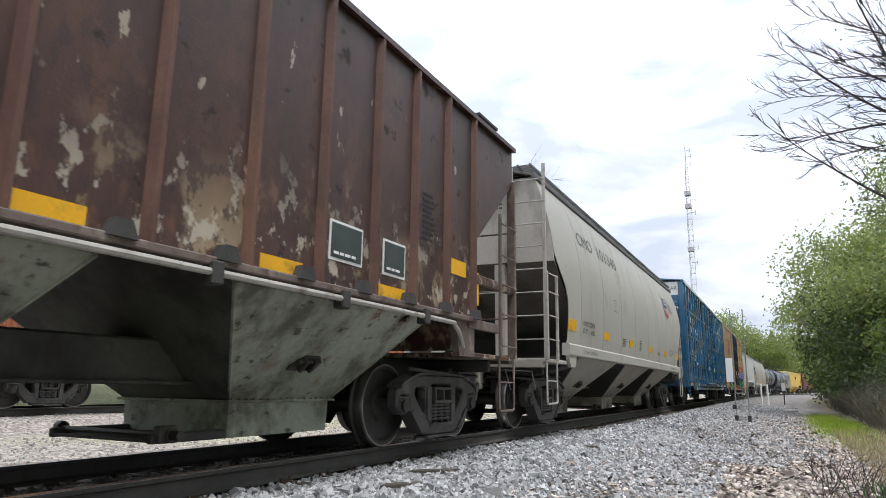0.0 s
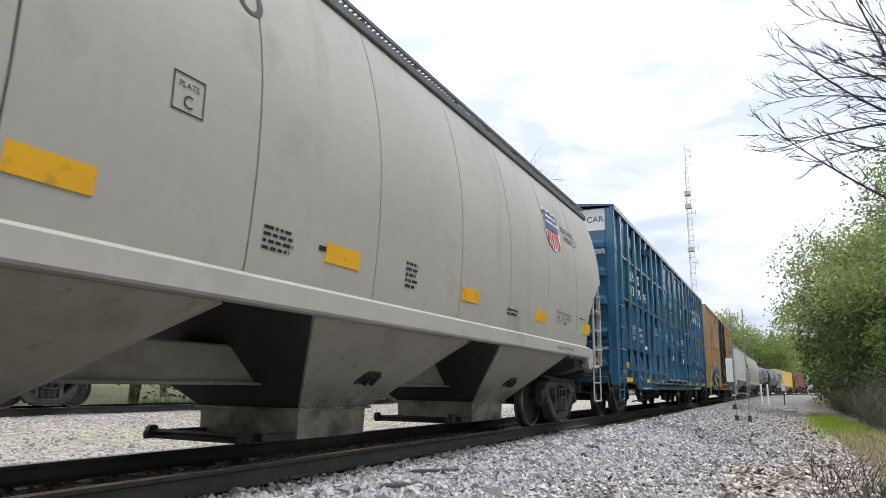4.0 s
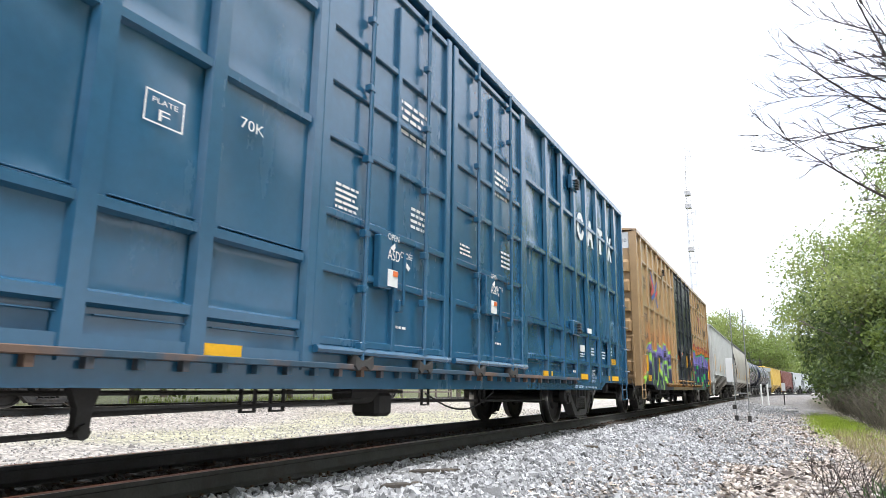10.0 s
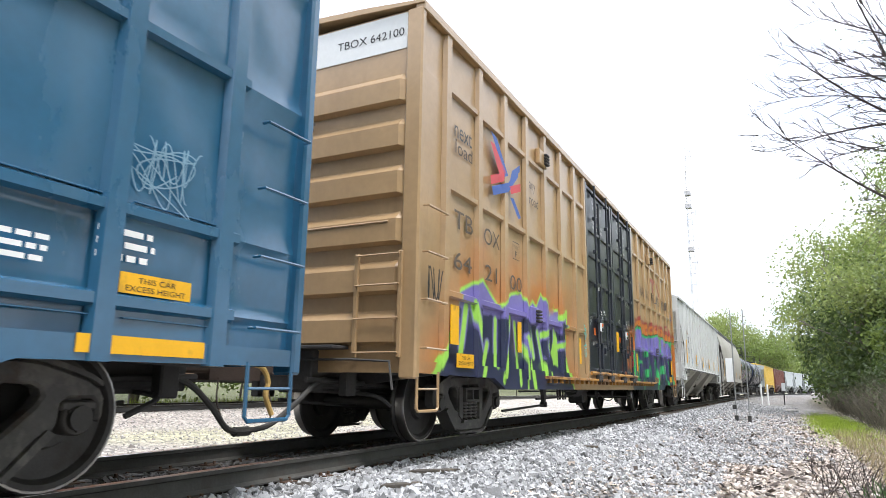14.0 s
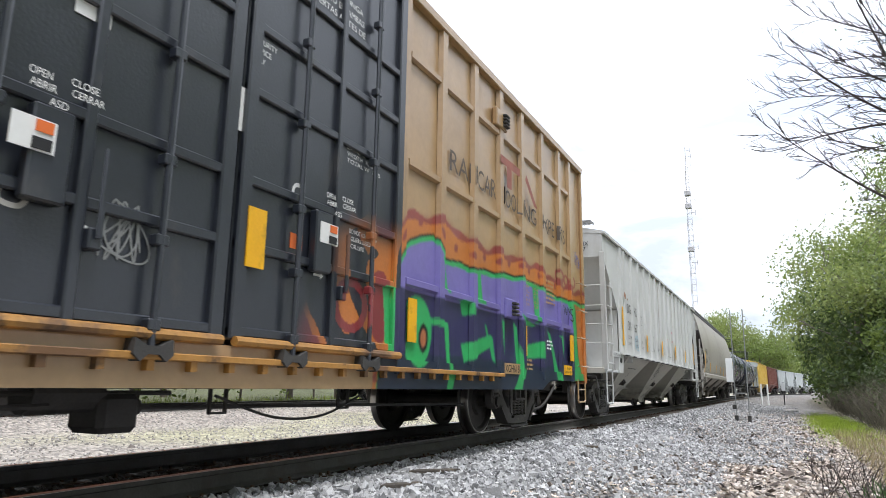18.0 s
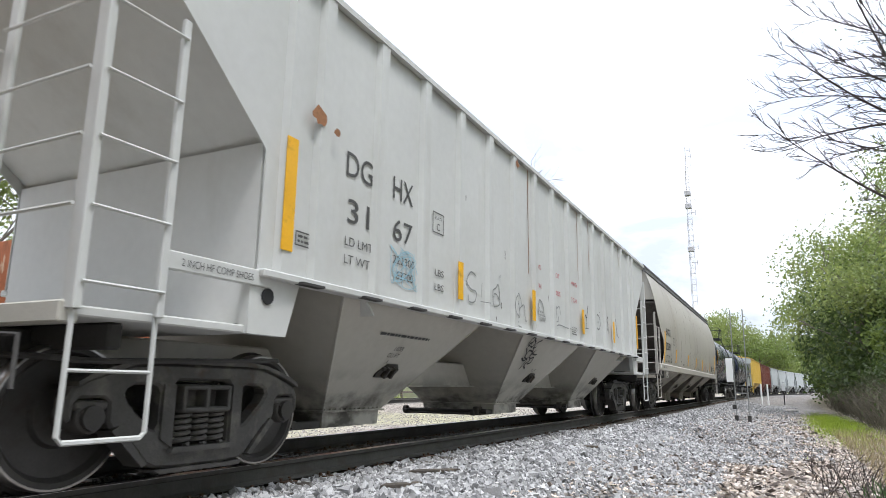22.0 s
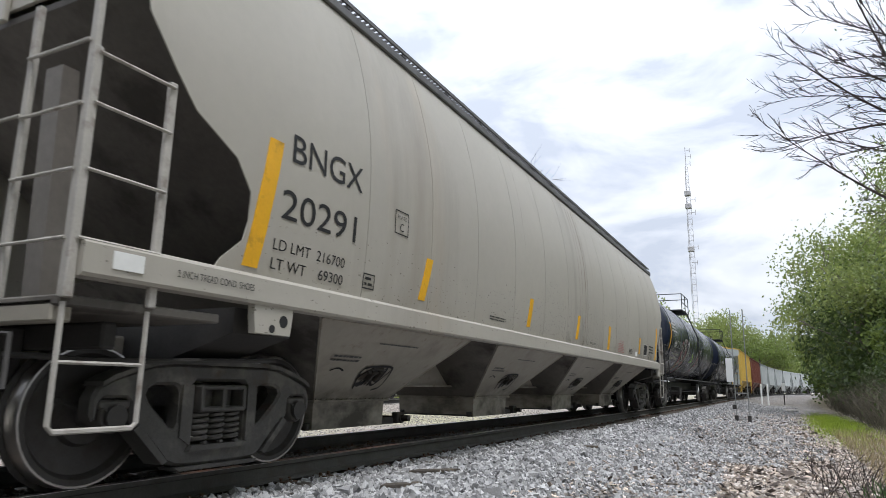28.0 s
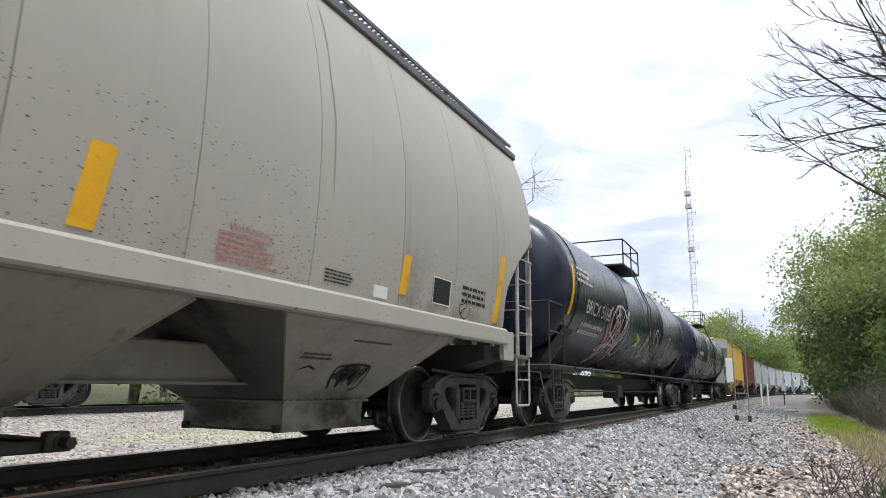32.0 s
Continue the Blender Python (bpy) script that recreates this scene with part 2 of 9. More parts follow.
# ---- ground ----
M_GROUND = mat("gravel_earth", (0.25, 0.228, 0.205), 0.95, var=0.22, scale=0.5, bump=0.8, attr="soil", cells=17,
               marks=[((0.12, 0.10, 0.08), 2.2, 0.56, 0.70, 1, 0.5), ((0.36, 0.33, 0.30), 11, 0.58, 0.66, 1, 0.6)])
M_STONE = mat("ballast_stone", (0.365, 0.365, 0.372), 0.9, var=0.25, scale=9, bump=0.4, bscale=90, island=0.55)
M_STONE_DARK = mat("dark_ballast_stone", (0.13, 0.125, 0.12), 0.8, var=0.15, scale=9, bump=0.3, bscale=90, island=0.4)
M_PATHSTONE = mat("path_stone", (0.56, 0.51, 0.475), 0.9, var=0.25, scale=7, island=0.6)
M_CHIP = mat("wood_chip", (0.48, 0.405, 0.345), 0.9, var=0.3, scale=6, bump=0.3, bscale=60, island=0.5)
M_GRASS = mat("spring_grass", (0.30, 0.40, 0.04), 0.8, var=0.25, scale=2, bump=0, island=0.35)
M_DRY = mat("dry_grass", (0.36, 0.29, 0.17), 0.85, var=0.2, scale=2, bump=0, island=0.35)


def ground_z(x, y):
    """Height of the ground: the main line's ballast bed, a path beside it, a stone lot and a siding on the far side, woods beyond."""
    d = x - bend(y)
    pts = [(-90, 3.0), (-40, 0.9), (-24, -0.15), (-16.5, -0.35), (-14.8, -0.20), (-10.8, -0.20), (-9.2, -0.42), (-3.6, -0.46), (-2.2, -0.27), (-1.5, -0.215), (1.5, -0.215),
           (2.0, -0.27), (3.3, -0.58), (5.5, -0.64), (7.5, -0.60), (10.5, -0.35), (16, 0.0), (40, 0.6), (90, 2.0)]
    if d <= pts[0][0]:
        z = pts[0][1]
    elif d >= pts[-1][0]:
        z = pts[-1][1]
    else:
        for (a, za), (b, zb) in zip(pts, pts[1:]):
            if a <= d <= b:
                z = za + (zb - za) * (d - a) / (b - a)
                break
    k = 0.012 if abs(d) < 1.6 else 0.03
    return z + k * noise.noise((x * 0.9, y * 0.9, 0.3)) + (0.25 * noise.noise((x * 0.05, y * 0.05, 2.0)) if abs(d) > 18 else 0.0)


def build_ground():
    offs = [-1500, -600, -250, -120, -90, -60, -40, -30, -24, -20, -16.5, -15.6, -14.8, -13.5, -12, -10.8, -10, -9.2, -8, -7, -6, -5, -4.2, -3.6, -2.9, -2.2, -1.8, -1.5, -1, -0.5, 0,
            0.5, 1, 1.5, 1.75, 2, 2.3, 2.6, 3, 3.3, 3.8, 4.4, 5, 5.5, 6.2, 7, 7.5, 8.4, 9.4, 10.5, 13, 16, 22, 30, 40, 60, 90, 150, 400, 1500]
    ys = [-1500, -500, -200, -100, -60, -40] + [-30 + 2.0 * i for i in range(15)] + [0.5 * i for i in range(80)] + [40 + 2.5 * i for i in range(60)] + [195, 240, 320, 500, 900, 2000]
    vs = []
    for y in ys:
        for o in offs:
            yy = max(min(y, 400), -60)
            x = o + bend(yy)
            vs.append((x, y, ground_z(x, yy) if abs(o) < 100 else 2.0))
    n = len(offs)
    fs = []
    for j in range(len(ys) - 1):
        for i in range(n - 1):
            fs.append((j * n + i, j * n + i + 1, (j + 1) * n + i + 1, (j + 1) * n + i))
    me = bpy.data.meshes.new("ground")
    me.from_pydata(vs, [], fs)
    me.materials.append(M_GROUND)
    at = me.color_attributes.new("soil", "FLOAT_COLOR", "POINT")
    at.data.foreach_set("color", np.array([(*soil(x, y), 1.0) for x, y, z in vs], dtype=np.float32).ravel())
    me.shade_smooth()
    return tagged(new("ground", me), "grey ballast bed, gravel path and pale stone lot with earth", "ground", kind="structure")


def soil(x, y):
    """The ground's colour: pale lot, dark bed, grey shoulder, brown path, grass and wood floor, with shade among the
    stones put into shoulder and path.
    """
    yy = max(min(y, 400), -60)
    d = x - bend(yy) + 0.5 * noise.noise((x * 0.6, y * 0.3, 5.0)) * (0.3 if abs(x - bend(yy)) < 1.6 else 1.0)
    # shade between the near stones put into the shoulder colour; mean tone far off
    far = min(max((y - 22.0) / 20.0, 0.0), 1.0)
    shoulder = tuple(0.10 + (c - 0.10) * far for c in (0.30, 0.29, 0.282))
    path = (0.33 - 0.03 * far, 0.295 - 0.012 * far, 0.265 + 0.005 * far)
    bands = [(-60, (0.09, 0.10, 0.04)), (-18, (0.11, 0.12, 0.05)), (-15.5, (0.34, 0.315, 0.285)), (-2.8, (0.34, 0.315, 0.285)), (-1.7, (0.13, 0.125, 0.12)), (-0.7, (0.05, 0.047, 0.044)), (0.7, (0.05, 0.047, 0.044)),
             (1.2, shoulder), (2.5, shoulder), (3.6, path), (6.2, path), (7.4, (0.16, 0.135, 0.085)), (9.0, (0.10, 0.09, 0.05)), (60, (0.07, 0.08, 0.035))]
    if d <= -60 or d >= 60:
        return (0.08, 0.09, 0.04)
    for (a, ca), (b, cb) in zip(bands, bands[1:]):
        if a <= d <= b:
            k = (d - a) / (b - a)
            c = [p + (q - p) * k for p, q in zip(ca, cb)]
            break
    g = noise.noise((x * 0.22, y * 0.12, 9.0))
    # far ground darkened to stand in for the shade among scattered stones
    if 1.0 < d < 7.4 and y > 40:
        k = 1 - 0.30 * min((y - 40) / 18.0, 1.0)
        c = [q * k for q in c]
    if -15 < d < -3:
        k = max(min((g - 0.05) * 2.2, 0.55), 0)
        c = [p + (q - p) * k for p, q in zip(c, (0.36, 0.36, 0.20))]
    elif 5.4 < d < 8 and 20 < y < 44:
        k = max(0.0, 1 - abs(d - 6.6) / 1.1) * max(0.0, 1 - abs(y - 31) / 11.0) ** 0.5
        c = [p + (q - p) * min(k * 1.7, 0.95) for p, q in zip(c, (0.26, 0.33, 0.04))]
    elif 3.0 < d < 6:
        k = max(min((g - 0.0) * 1.6, 0.5), 0)
        c = [p + (q - p) * k for p, q in zip(c, (0.20, 0.17, 0.15))]
    return tuple(c)


def scatter(name, pts, size, material, label, category, flat=0.7, seed=3, long=1.0):
    """Many small angular stones (or chips) as one object."""
    rs = np.random.RandomState(seed)
    n = len(pts)
    base = np.array([(x, y, z) for x in (-1, 1) for y in (-1, 1) for z in (-1, 1)], dtype=np.float64)
    faces = np.array([(0, 1, 3, 2), (4, 6, 7, 5), (0, 4, 5, 1), (2, 3, 7, 6), (0, 2, 6, 4), (1, 5, 7, 3)])
    v = base[None] * rs.uniform(0.35, 1.0, (n, 8, 3))
    v *= rs.uniform(0.55, 1.0, (n, 1, 3)) * np.array([long, 1, flat])
    q = rs.normal(size=(n, 4))
    if flat < 0.4:
        q[:, 1:3] *= 0.18
    q /= np.linalg.norm(q, axis=1)[:, None]
    w, x, y, z = q.T
    rot = np.stack([np.stack([1 - 2 * (y * y + z * z), 2 * (x * y - w * z), 2 * (x * z + w * y)], -1),
                    np.stack([2 * (x * y + w * z), 1 - 2 * (x * x + z * z), 2 * (y * z - w * x)], -1),
                    np.stack([2 * (x * z - w * y), 2 * (y * z + w * x), 1 - 2 * (x * x + y * y)], -1)], 1)
    sz = size * rs.lognormal(0, 0.33, n) * 0.5
    v = np.einsum("nij,nkj->nki", rot, v * sz[:, None, None]) + np.asarray(pts)[:, None, :]
    f = (faces[None] + 8 * np.arange(n)[:, None, None]).reshape(-1, 4)
    return tagged(new(name, raw_mesh(name, v.reshape(-1, 3), f, material, True)), label, category, kind="stuff")


def spots(n, x0, x1, y0, y1, lift, seed, power=1.0, keep=None):
    rs = np.random.RandomState(seed)
    out = []
    while len(out) < n:
        x, y = rs.uniform(x0, x1), y0 + (y1 - y0) * rs.uniform() ** power
        if keep and not keep(x, y, rs):
            continue
        out.append((x + bend(y), y, ground_z(x + bend(y), y) + lift * rs.uniform(0.2, 1.0)))
    return out


def fade(x0, x1, y1, wx=0.8, wy=10.0):
    """Keeps fewer stones towards the edges of a patch, raggedly."""
    def keep(x, y, r):
        e = min(1.0, (x - x0) / 0.15, (x1 - x) / wx, (y1 - y) / wy) + 0.5 * noise.noise((x * 0.9, y * 0.5, 7.0))
        return r.uniform() < e
    return keep


build_ground()
scatter("ballast_stones", spots(30000, 1.25, 4.0, 3.6, 17, 0.035, 1, 1.15, fade(1.25, 4.0, 20, 1.9, 3)), 0.060, M_STONE, "grey crushed ballast stones on the track shoulder", "ballast")
scatter("ballast_stones", spots(24000, 1.25, 5.6, 13, 62, 0.04, 2, 1.5, fade(1.25, 5.6, 62, 3.2, 25)), 0.064, M_STONE, "grey crushed ballast stones farther along the line", "ballast")
scatter("ballast_stones", spots(5000, -0.66, 0.66, 3.0, 14, 0.03, 4), 0.055, M_STONE_DARK, "dark ballast stones between the rails", "ballast")
scatter("ballast_stones", spots(3500, 0.86, 1.4, 3.0, 14, 0.03, 5), 0.055, M_STONE, "grey ballast stones beside the rail", "ballast")
scatter("gravel_stones", spots(9000, -11.5, -0.9, 5.0, 32, 0.012, 6), 0.045, mat("pale_stone", (0.36, 0.34, 0.32), 0.9, island=0.3), "pale crushed stones of the lot", "gravel", seed=9)
scatter("path_gravel", spots(24000, 2.2, 8.2, 4.5, 46, 0.012, 7, 1.6, fade(2.3, 8.2, 46, 1.6, 15)), 0.055, M_PATHSTONE, "small mixed brownish stones of the path", "gravel", seed=8)
scatter("wood_chips", spots(21000, 2.2, 8.6, 4.5, 48, 0.035, 8, 1.6, fade(2.3, 8.6, 48, 1.6, 18)), 0.058, M_CHIP, "dry brown leaves and wood chips on the path", "litter", flat=0.16, long=1.7, seed=5)
scatter("dark_bark", spots(4500, 2.3, 8.0, 5.0, 40, 0.03, 18, 1.5, fade(2.6, 8.0, 40, 1.6, 15)), 0.07, mat("dark_bark_chip", (0.10, 0.08, 0.07), 0.9, island=0.4), "dark bark scraps and twigs strewn on the path", "litter", flat=0.2, long=2.4, seed=15)

# ---- tracks ----
M_RAIL = mat("rusty_rail", (0.062, 0.060, 0.054), 0.8, 0.0, var=0.25, scale=3, bump=0.2, marks=[((0.045, 0.032, 0.025), 5, 0.5, 0.7, 1, 0.6)])
M_RAILTOP = mat("polished_rail_head", (0.55, 0.54, 0.53), 0.28, 1.0, var=0.1, scale=4, bump=0.05)
M_TIE = mat("creosoted_tie", (0.085, 0.072, 0.06), 0.9, var=0.35, scale=3, bump=0.7, bscale=18, rnd=0.3, marks=[((0.20, 0.15, 0.11), 7, 0.55, 0.7, 1, 0.6)])
M_PLATE = mat("rusty_plate", (0.10, 0.06, 0.04), 0.8, 0.4, var=0.2, scale=6)
RAIL_FACE = [(-0.070, -0.172), (0.070, -0.172), (0.070, -0.160), (0.012, -0.138), (0.009, -0.048), (0.034, -0.036), (0.037, -0.006), (-0.037, -0.006), (-0.034, -0.036), (-0.009, -0.048), (-0.012, -0.138), (-0.070, -0.160)]
HEAD_FACE = [(-0.033, -0.0065), (0.033, -0.0065), (0.033, -0.003), (0.026, 0.0), (-0.026, 0.0), (-0.033, -0.003)]


def rail(x0, ys, dz, shift, label):
    th = thing("rail", label, "rail", "rails of the tracks", "structure")
    for nm, face, m in (("rail_body", RAIL_FACE, M_RAIL), ("rail_head", HEAD_FACE, M_RAILTOP)):
        s = Shape()
        s.loft([[(x0 + shift(y) + u, y, dz + w) for u, w in face] for y in ys])
        part(nm, s, m, th)
    return th


near_ys = [-60, -20, -5, 0] + [1.0 * i for i in range(1, 40)] + [40 + 5.0 * i for i in range(29)]
rail(0.753, near_ys, 0, bend, "worn steel rail with a polished head on the main line")
rail(-0.753, near_ys, 0, bend, "worn steel rail with a polished head on the main line")
SIDE_X, SIDE_Z = -12.6, -0.02
for dx in (0.753, -0.753):
    rail(SIDE_X + dx, [-60, 0, 60, 140, 260], SIDE_Z, lambda y: 0.0, "rusty rail of the little-used siding")

tie = thing("railway_tie", "dark weathered wooden railway tie under the rails", "railway tie", "railway ties")
ts = Shape()
ts.box(-1.3, 1.3, -0.115, 0.115, -0.36, -0.182, 0.012)
part("timber", ts, M_TIE, tie)
tpl = Shape()
tpl.box(0.58, 0.93, -0.09, 0.09, -0.181, -0.1725, 0.002)
for a in (-0.085, 0.085):
    for b in (-0.06, 0.06):
        tpl.box(0.753 + a - 0.012, 0.753 + a + 0.012, b - 0.012, b + 0.012, -0.175, -0.145, 0.003)
tp = part("tie_plate", tpl, M_PLATE, tie)
again("tie_plate", tp, pose(-1.506, 0, 0), tie)
tie.matrix_basis = pose(0, -2.0, 0)
rt = random.Random(5)
for i in range(1, 150):
    y = -2.0 + 0.53 * i
    copy_thing(tie, pose(bend(y) + rt.uniform(-0.03, 0.03), y, rt.uniform(-0.012, 0.0), 0, 0, rt.uniform(-1.2, 1.2)))
for i in range(70):
    y = 2.0 + 0.6 * i
    copy_thing(tie, pose(SIDE_X + rt.uniform(-0.05, 0.05), y, SIDE_Z + rt.uniform(-0.015, 0), 0, 0, rt.uniform(-1.5, 1.5)))
# loose broken pieces of old tie beside the near rail
for nm, y, x, rz, l in (("timber_scrap", 6.25, 1.62, 72, 0.75), ("timber_scrap", 5.35, 1.75, 80, 0.6), ("timber_scrap", 10.6, 2.0, 50, 0.5), ("timber_scrap", 9.4, 3.45, 20, 0.16)):
    s = Shape()
    s.prism([(-l / 2, -0.02), (-l / 3, -0.045), (l / 4, -0.04), (l / 2, 0.0), (l / 3, 0.03), (-l / 4, 0.045)], 0, 0.035, 2)
    o = new(nm, s.mesh(nm, M_TIE))
    o.matrix_basis = pose(x, y, ground_z(x, y) + 0.03, 4, 3, rz)
    tagged(o, "dark splintered scrap of old tie on the ballast", "timber scrap", "timber scraps")

# ---- rolling stock ----
M_WHEEL = mat("wheel_steel", (0.042, 0.039, 0.037), 0.5, 0.1, var=0.25, scale=4, bump=0.1, marks=[((0.035, 0.025, 0.02), 6, 0.5, 0.7, 1, 0.5)])
M_TREAD = mat("bright_tread", (0.42, 0.41, 0.40), 0.3, 1.0, var=0.1, scale=5, bump=0.03)
M_TRUCK = mat("grimy_cast_steel", (0.062, 0.059, 0.056), 0.6, 0.0, var=0.3, scale=3, bump=0.25, marks=[((0.16, 0.15, 0.13), 3.2, 0.55, 0.65, 1, 0.65), ((0.07, 0.042, 0.03), 5, 0.58, 0.68, 1, 0.6)])
M_SPRING = mat("spring_steel", (0.10, 0.095, 0.09), 0.6, 0.4, var=0.2, scale=6)
M_CAP = mat("bearing_cap", (0.08, 0.075, 0.07), 0.55, 0.4, var=0.2, scale=6)
M_COUPLER = mat("rusty_coupler", (0.075, 0.052, 0.042), 0.75, 0.3, var=0.25, scale=5, bump=0.25)
M_HOSE = mat("rubber_hose", (0.045, 0.043, 0.04), 0.7, var=0.2, scale=8)
M_HOSEY = mat("yellow_hose", (0.55, 0.36, 0.12), 0.6, var=0.2, scale=8)
M_YELLOW = mat("reflective_yellow", (0.80, 0.42, 0.01), 0.45, var=0.08, scale=3, bump=0.05, marks=[(GRIME, 5, 0.56, 0.72, 1, 0.5)])
M_BLACKINK = mat("black_paint", (0.012, 0.012, 0.014), 0.6, var=0.1, bump=0)
M_GREYINK = mat("grey_lettering", (0.07, 0.07, 0.07), 0.6, var=0.1, bump=0)
M_WHITEINK = mat("white_lettering", (0.78, 0.79, 0.78), 0.5, var=0.06, bump=0)
M_REDINK = mat("red_lettering", (0.45, 0.03, 0.05), 0.5, var=0.1, bump=0)
M_BLUEINK = mat("blue_decal", (0.03, 0.09, 0.35), 0.45, var=0.1, bump=0)
M_OILY = mat("oily_fittings", (0.035, 0.031, 0.027), 0.5, var=0.3, scale=5, bump=0.2, marks=[((0.12, 0.09, 0.06), 7, 0.55, 0.66, 1, 0.6)])
M_DARK = mat("dark_underframe", (0.048, 0.046, 0.045), 0.75, var=0.3, scale=3, bump=0.2)
M_RED = mat("red_decal", (0.55, 0.04, 0.05), 0.45, var=0.1, bump=0)
M_NAVY = mat("navy_decal", (0.045, 0.05, 0.16), 0.45, var=0.1, bump=0)
M_TEAL = mat("mint_sticker", (0.25, 0.55, 0.42), 0.5, var=0.08, bump=0)
WR = 0.457
ROLLERS = []  # wheelsets that turn, with the wheel's radius


def cast_plate(outline, holes, a0, a1, ch):
    """A thick casting in the y-z plane with openings through it and softened edges."""
    b = bmesh.new()
    rims = {0: [], 1: []}
    for k, loop in enumerate([outline] + holes):
        n = len(loop)
        area = sum(loop[i][0] * loop[(i + 1) % n][1] - loop[(i + 1) % n][0] * loop[i][1] for i in range(n))
        turn = (1 if area > 0 else -1) * (1 if k == 0 else -1)
        ins = []
        for i in range(n):
            p, q = Vector(loop[i - 1]), Vector(loop[(i + 1) % n])
            d = (q - p).normalized()
            ins.append((loop[i][0] - turn * d.y * ch, loop[i][1] + turn * d.x * ch))
        rings = [[b.verts.new((x, *p)) for p in lp] for x, lp in ((a0, ins), (a0 + ch, loop), (a1 - ch, loop), (a1, ins))]
        for r, t in zip(rings, rings[1:]):
            for i in range(n):
                b.faces.new((r[i], r[(i + 1) % n], t[(i + 1) % n], t[i]))
        for side, r in ((0, rings[0]), (1, rings[-1])):
            rims[side] += [b.edges.get((r[i], r[(i + 1) % n])) for i in range(n)]
    for side in (0, 1):
        bmesh.ops.triangle_fill(b, edges=rims[side], use_beauty=True)
    b.verts.index_update()
    s = Shape()
    s.add([v.co for v in b.verts], [[v.index for v in f.verts] for f in b.faces])
    b.free()
    return s


def truck_meshes():
    w = Shape()
    for s in (-1, 1):
        prof = [(0.62, 0.10), (0.66, 0.19), (0.705, 0.20), (0.70, 0.37), (0.655, 0.40), (0.66, 0.478), (0.685, 0.485), (0.70, 0.462), (0.715, 0.4572), (0.80, 0.4570), (0.82, 0.448), (0.82, 0.40), (0.775, 0.37), (0.77, 0.2), (0.81, 0.18), (0.81, 0.10)]
        w.lathe([(s * x, r) for x, r in prof], 40)
    w.lathe([(-0.64, 0.09), (0.64, 0.09)], 14)
    w.lathe([(-1.12, 0.075), (-0.8, 0.08)], 14)
    w.lathe([(0.8, 0.08), (1.12, 0.075)], 14)
    t = Shape()
    for s in (-1, 1):
        t.lathe([(s * x, r) for x, r in ((0.716, 0.4585), (0.80, 0.4585), (0.824, 0.4485), (0.824, 0.436), (0.819, 0.434))], 40, caps=False)
    half = [(0.0, 0.80), (0.45, 0.80), (0.62, 0.785), (0.78, 0.74), (0.93, 0.69), (1.02, 0.64), (1.055, 0.57), (1.055, 0.47), (1.035, 0.43), (1.008, 0.44), (1.0, 0.54), (0.97, 0.572), (0.81, 0.572), (0.775, 0.545), (0.77, 0.43), (0.745, 0.385),
            (0.66, 0.345), (0.56, 0.25), (0.46, 0.145), (0.38, 0.11), (0.2, 0.10), (0.0, 0.10)]
    outline = half + [(-y, z) for y, z in half[-2:0:-1]]
    win = [(0.395, 0.64), (0.375, 0.60), (0.375, 0.40), (0.40, 0.36), (0.44, 0.37), (0.62, 0.535), (0.655, 0.59), (0.64, 0.63), (0.59, 0.655), (0.44, 0.66)]
    mid = [(-0.265, 0.25), (-0.25, 0.235), (0.25, 0.235), (0.265, 0.25), (0.265, 0.66), (0.24, 0.685), (-0.24, 0.685), (-0.265, 0.66)]
    f = cast_plate(outline, [win, [(-y, z) for y, z in win], mid], 0.945, 1.085, 0.02)
    # flanges along the top chord and the spring seat
    top = [(0.0, 0.80), (0.45, 0.80), (0.62, 0.785), (0.78, 0.74), (0.93, 0.69), (1.01, 0.645)]
    top = [(-y, z) for y, z in top[:0:-1]] + top
    f.prism(top + [(y, z + 0.03) for y, z in top[::-1]], 0.925, 1.115)
    f.prism([(-0.40, 0.10), (0.40, 0.10), (0.36, 0.075), (-0.36, 0.075)], 0.925, 1.115)
    f.prism([(-0.30, 0.205), (0.30, 0.205), (0.28, 0.24), (-0.28, 0.24)], 0.90, 1.13)
    for sg in (-1, 1):
        f.prism([(sg * 0.27, 0.24), (sg * 0.37, 0.30), (sg * 0.37, 0.66), (sg * 0.27, 0.66)], 0.93, 1.10)
        f.prism([(sg * 0.46, 0.15), (sg * 0.50, 0.13), (sg * 0.75, 0.37), (sg * 0.70, 0.40)], 0.93, 1.105)
    bo = Shape()
    bo.box(-1.02, 1.02, -0.20, 0.20, 0.47, 0.66, 0.03)
    for sg in (-1, 1):
        lo, hi = sorted((sg * 0.96, sg * 1.13))
        bo.box(lo, hi, -0.225, 0.225, 0.465, 0.505, 0.012)
        bo.box(lo, hi, -0.225, 0.225, 0.625, 0.66, 0.012)
        for yy in (-0.21, 0.0, 0.21):
            bo.box(lo, hi, yy - 0.018, yy + 0.018, 0.48, 0.65, 0.006)
    bo.box(-0.35, 0.35, -0.30, 0.30, 0.55, 0.72, 0.03)
    sp = Shape()
    for y in (-0.155, 0.0, 0.155):
        for xo in (1.03,):
            pts = [(xo + 0.064 * math.cos(a), y + 0.064 * math.sin(a), 0.245 + 0.225 * a / (5.5 * math.tau)) for a in np.linspace(0, 5.5 * math.tau, 66)]
            sp.tube(pts, 0.017, 6)
    cp = Shape()
    cp.box(0.955, 1.085, -0.115, 0.115, 0.50, 0.56, 0.015)
    cp.lathe([(0.95, 0.105), (1.07, 0.105), (1.085, 0.095), (1.085, 0.06), (1.105, 0.055), (1.105, 0.0)], 18, (0, 0, WR))
    for k in range(3):
        a = k * math.tau / 3 + 0.5
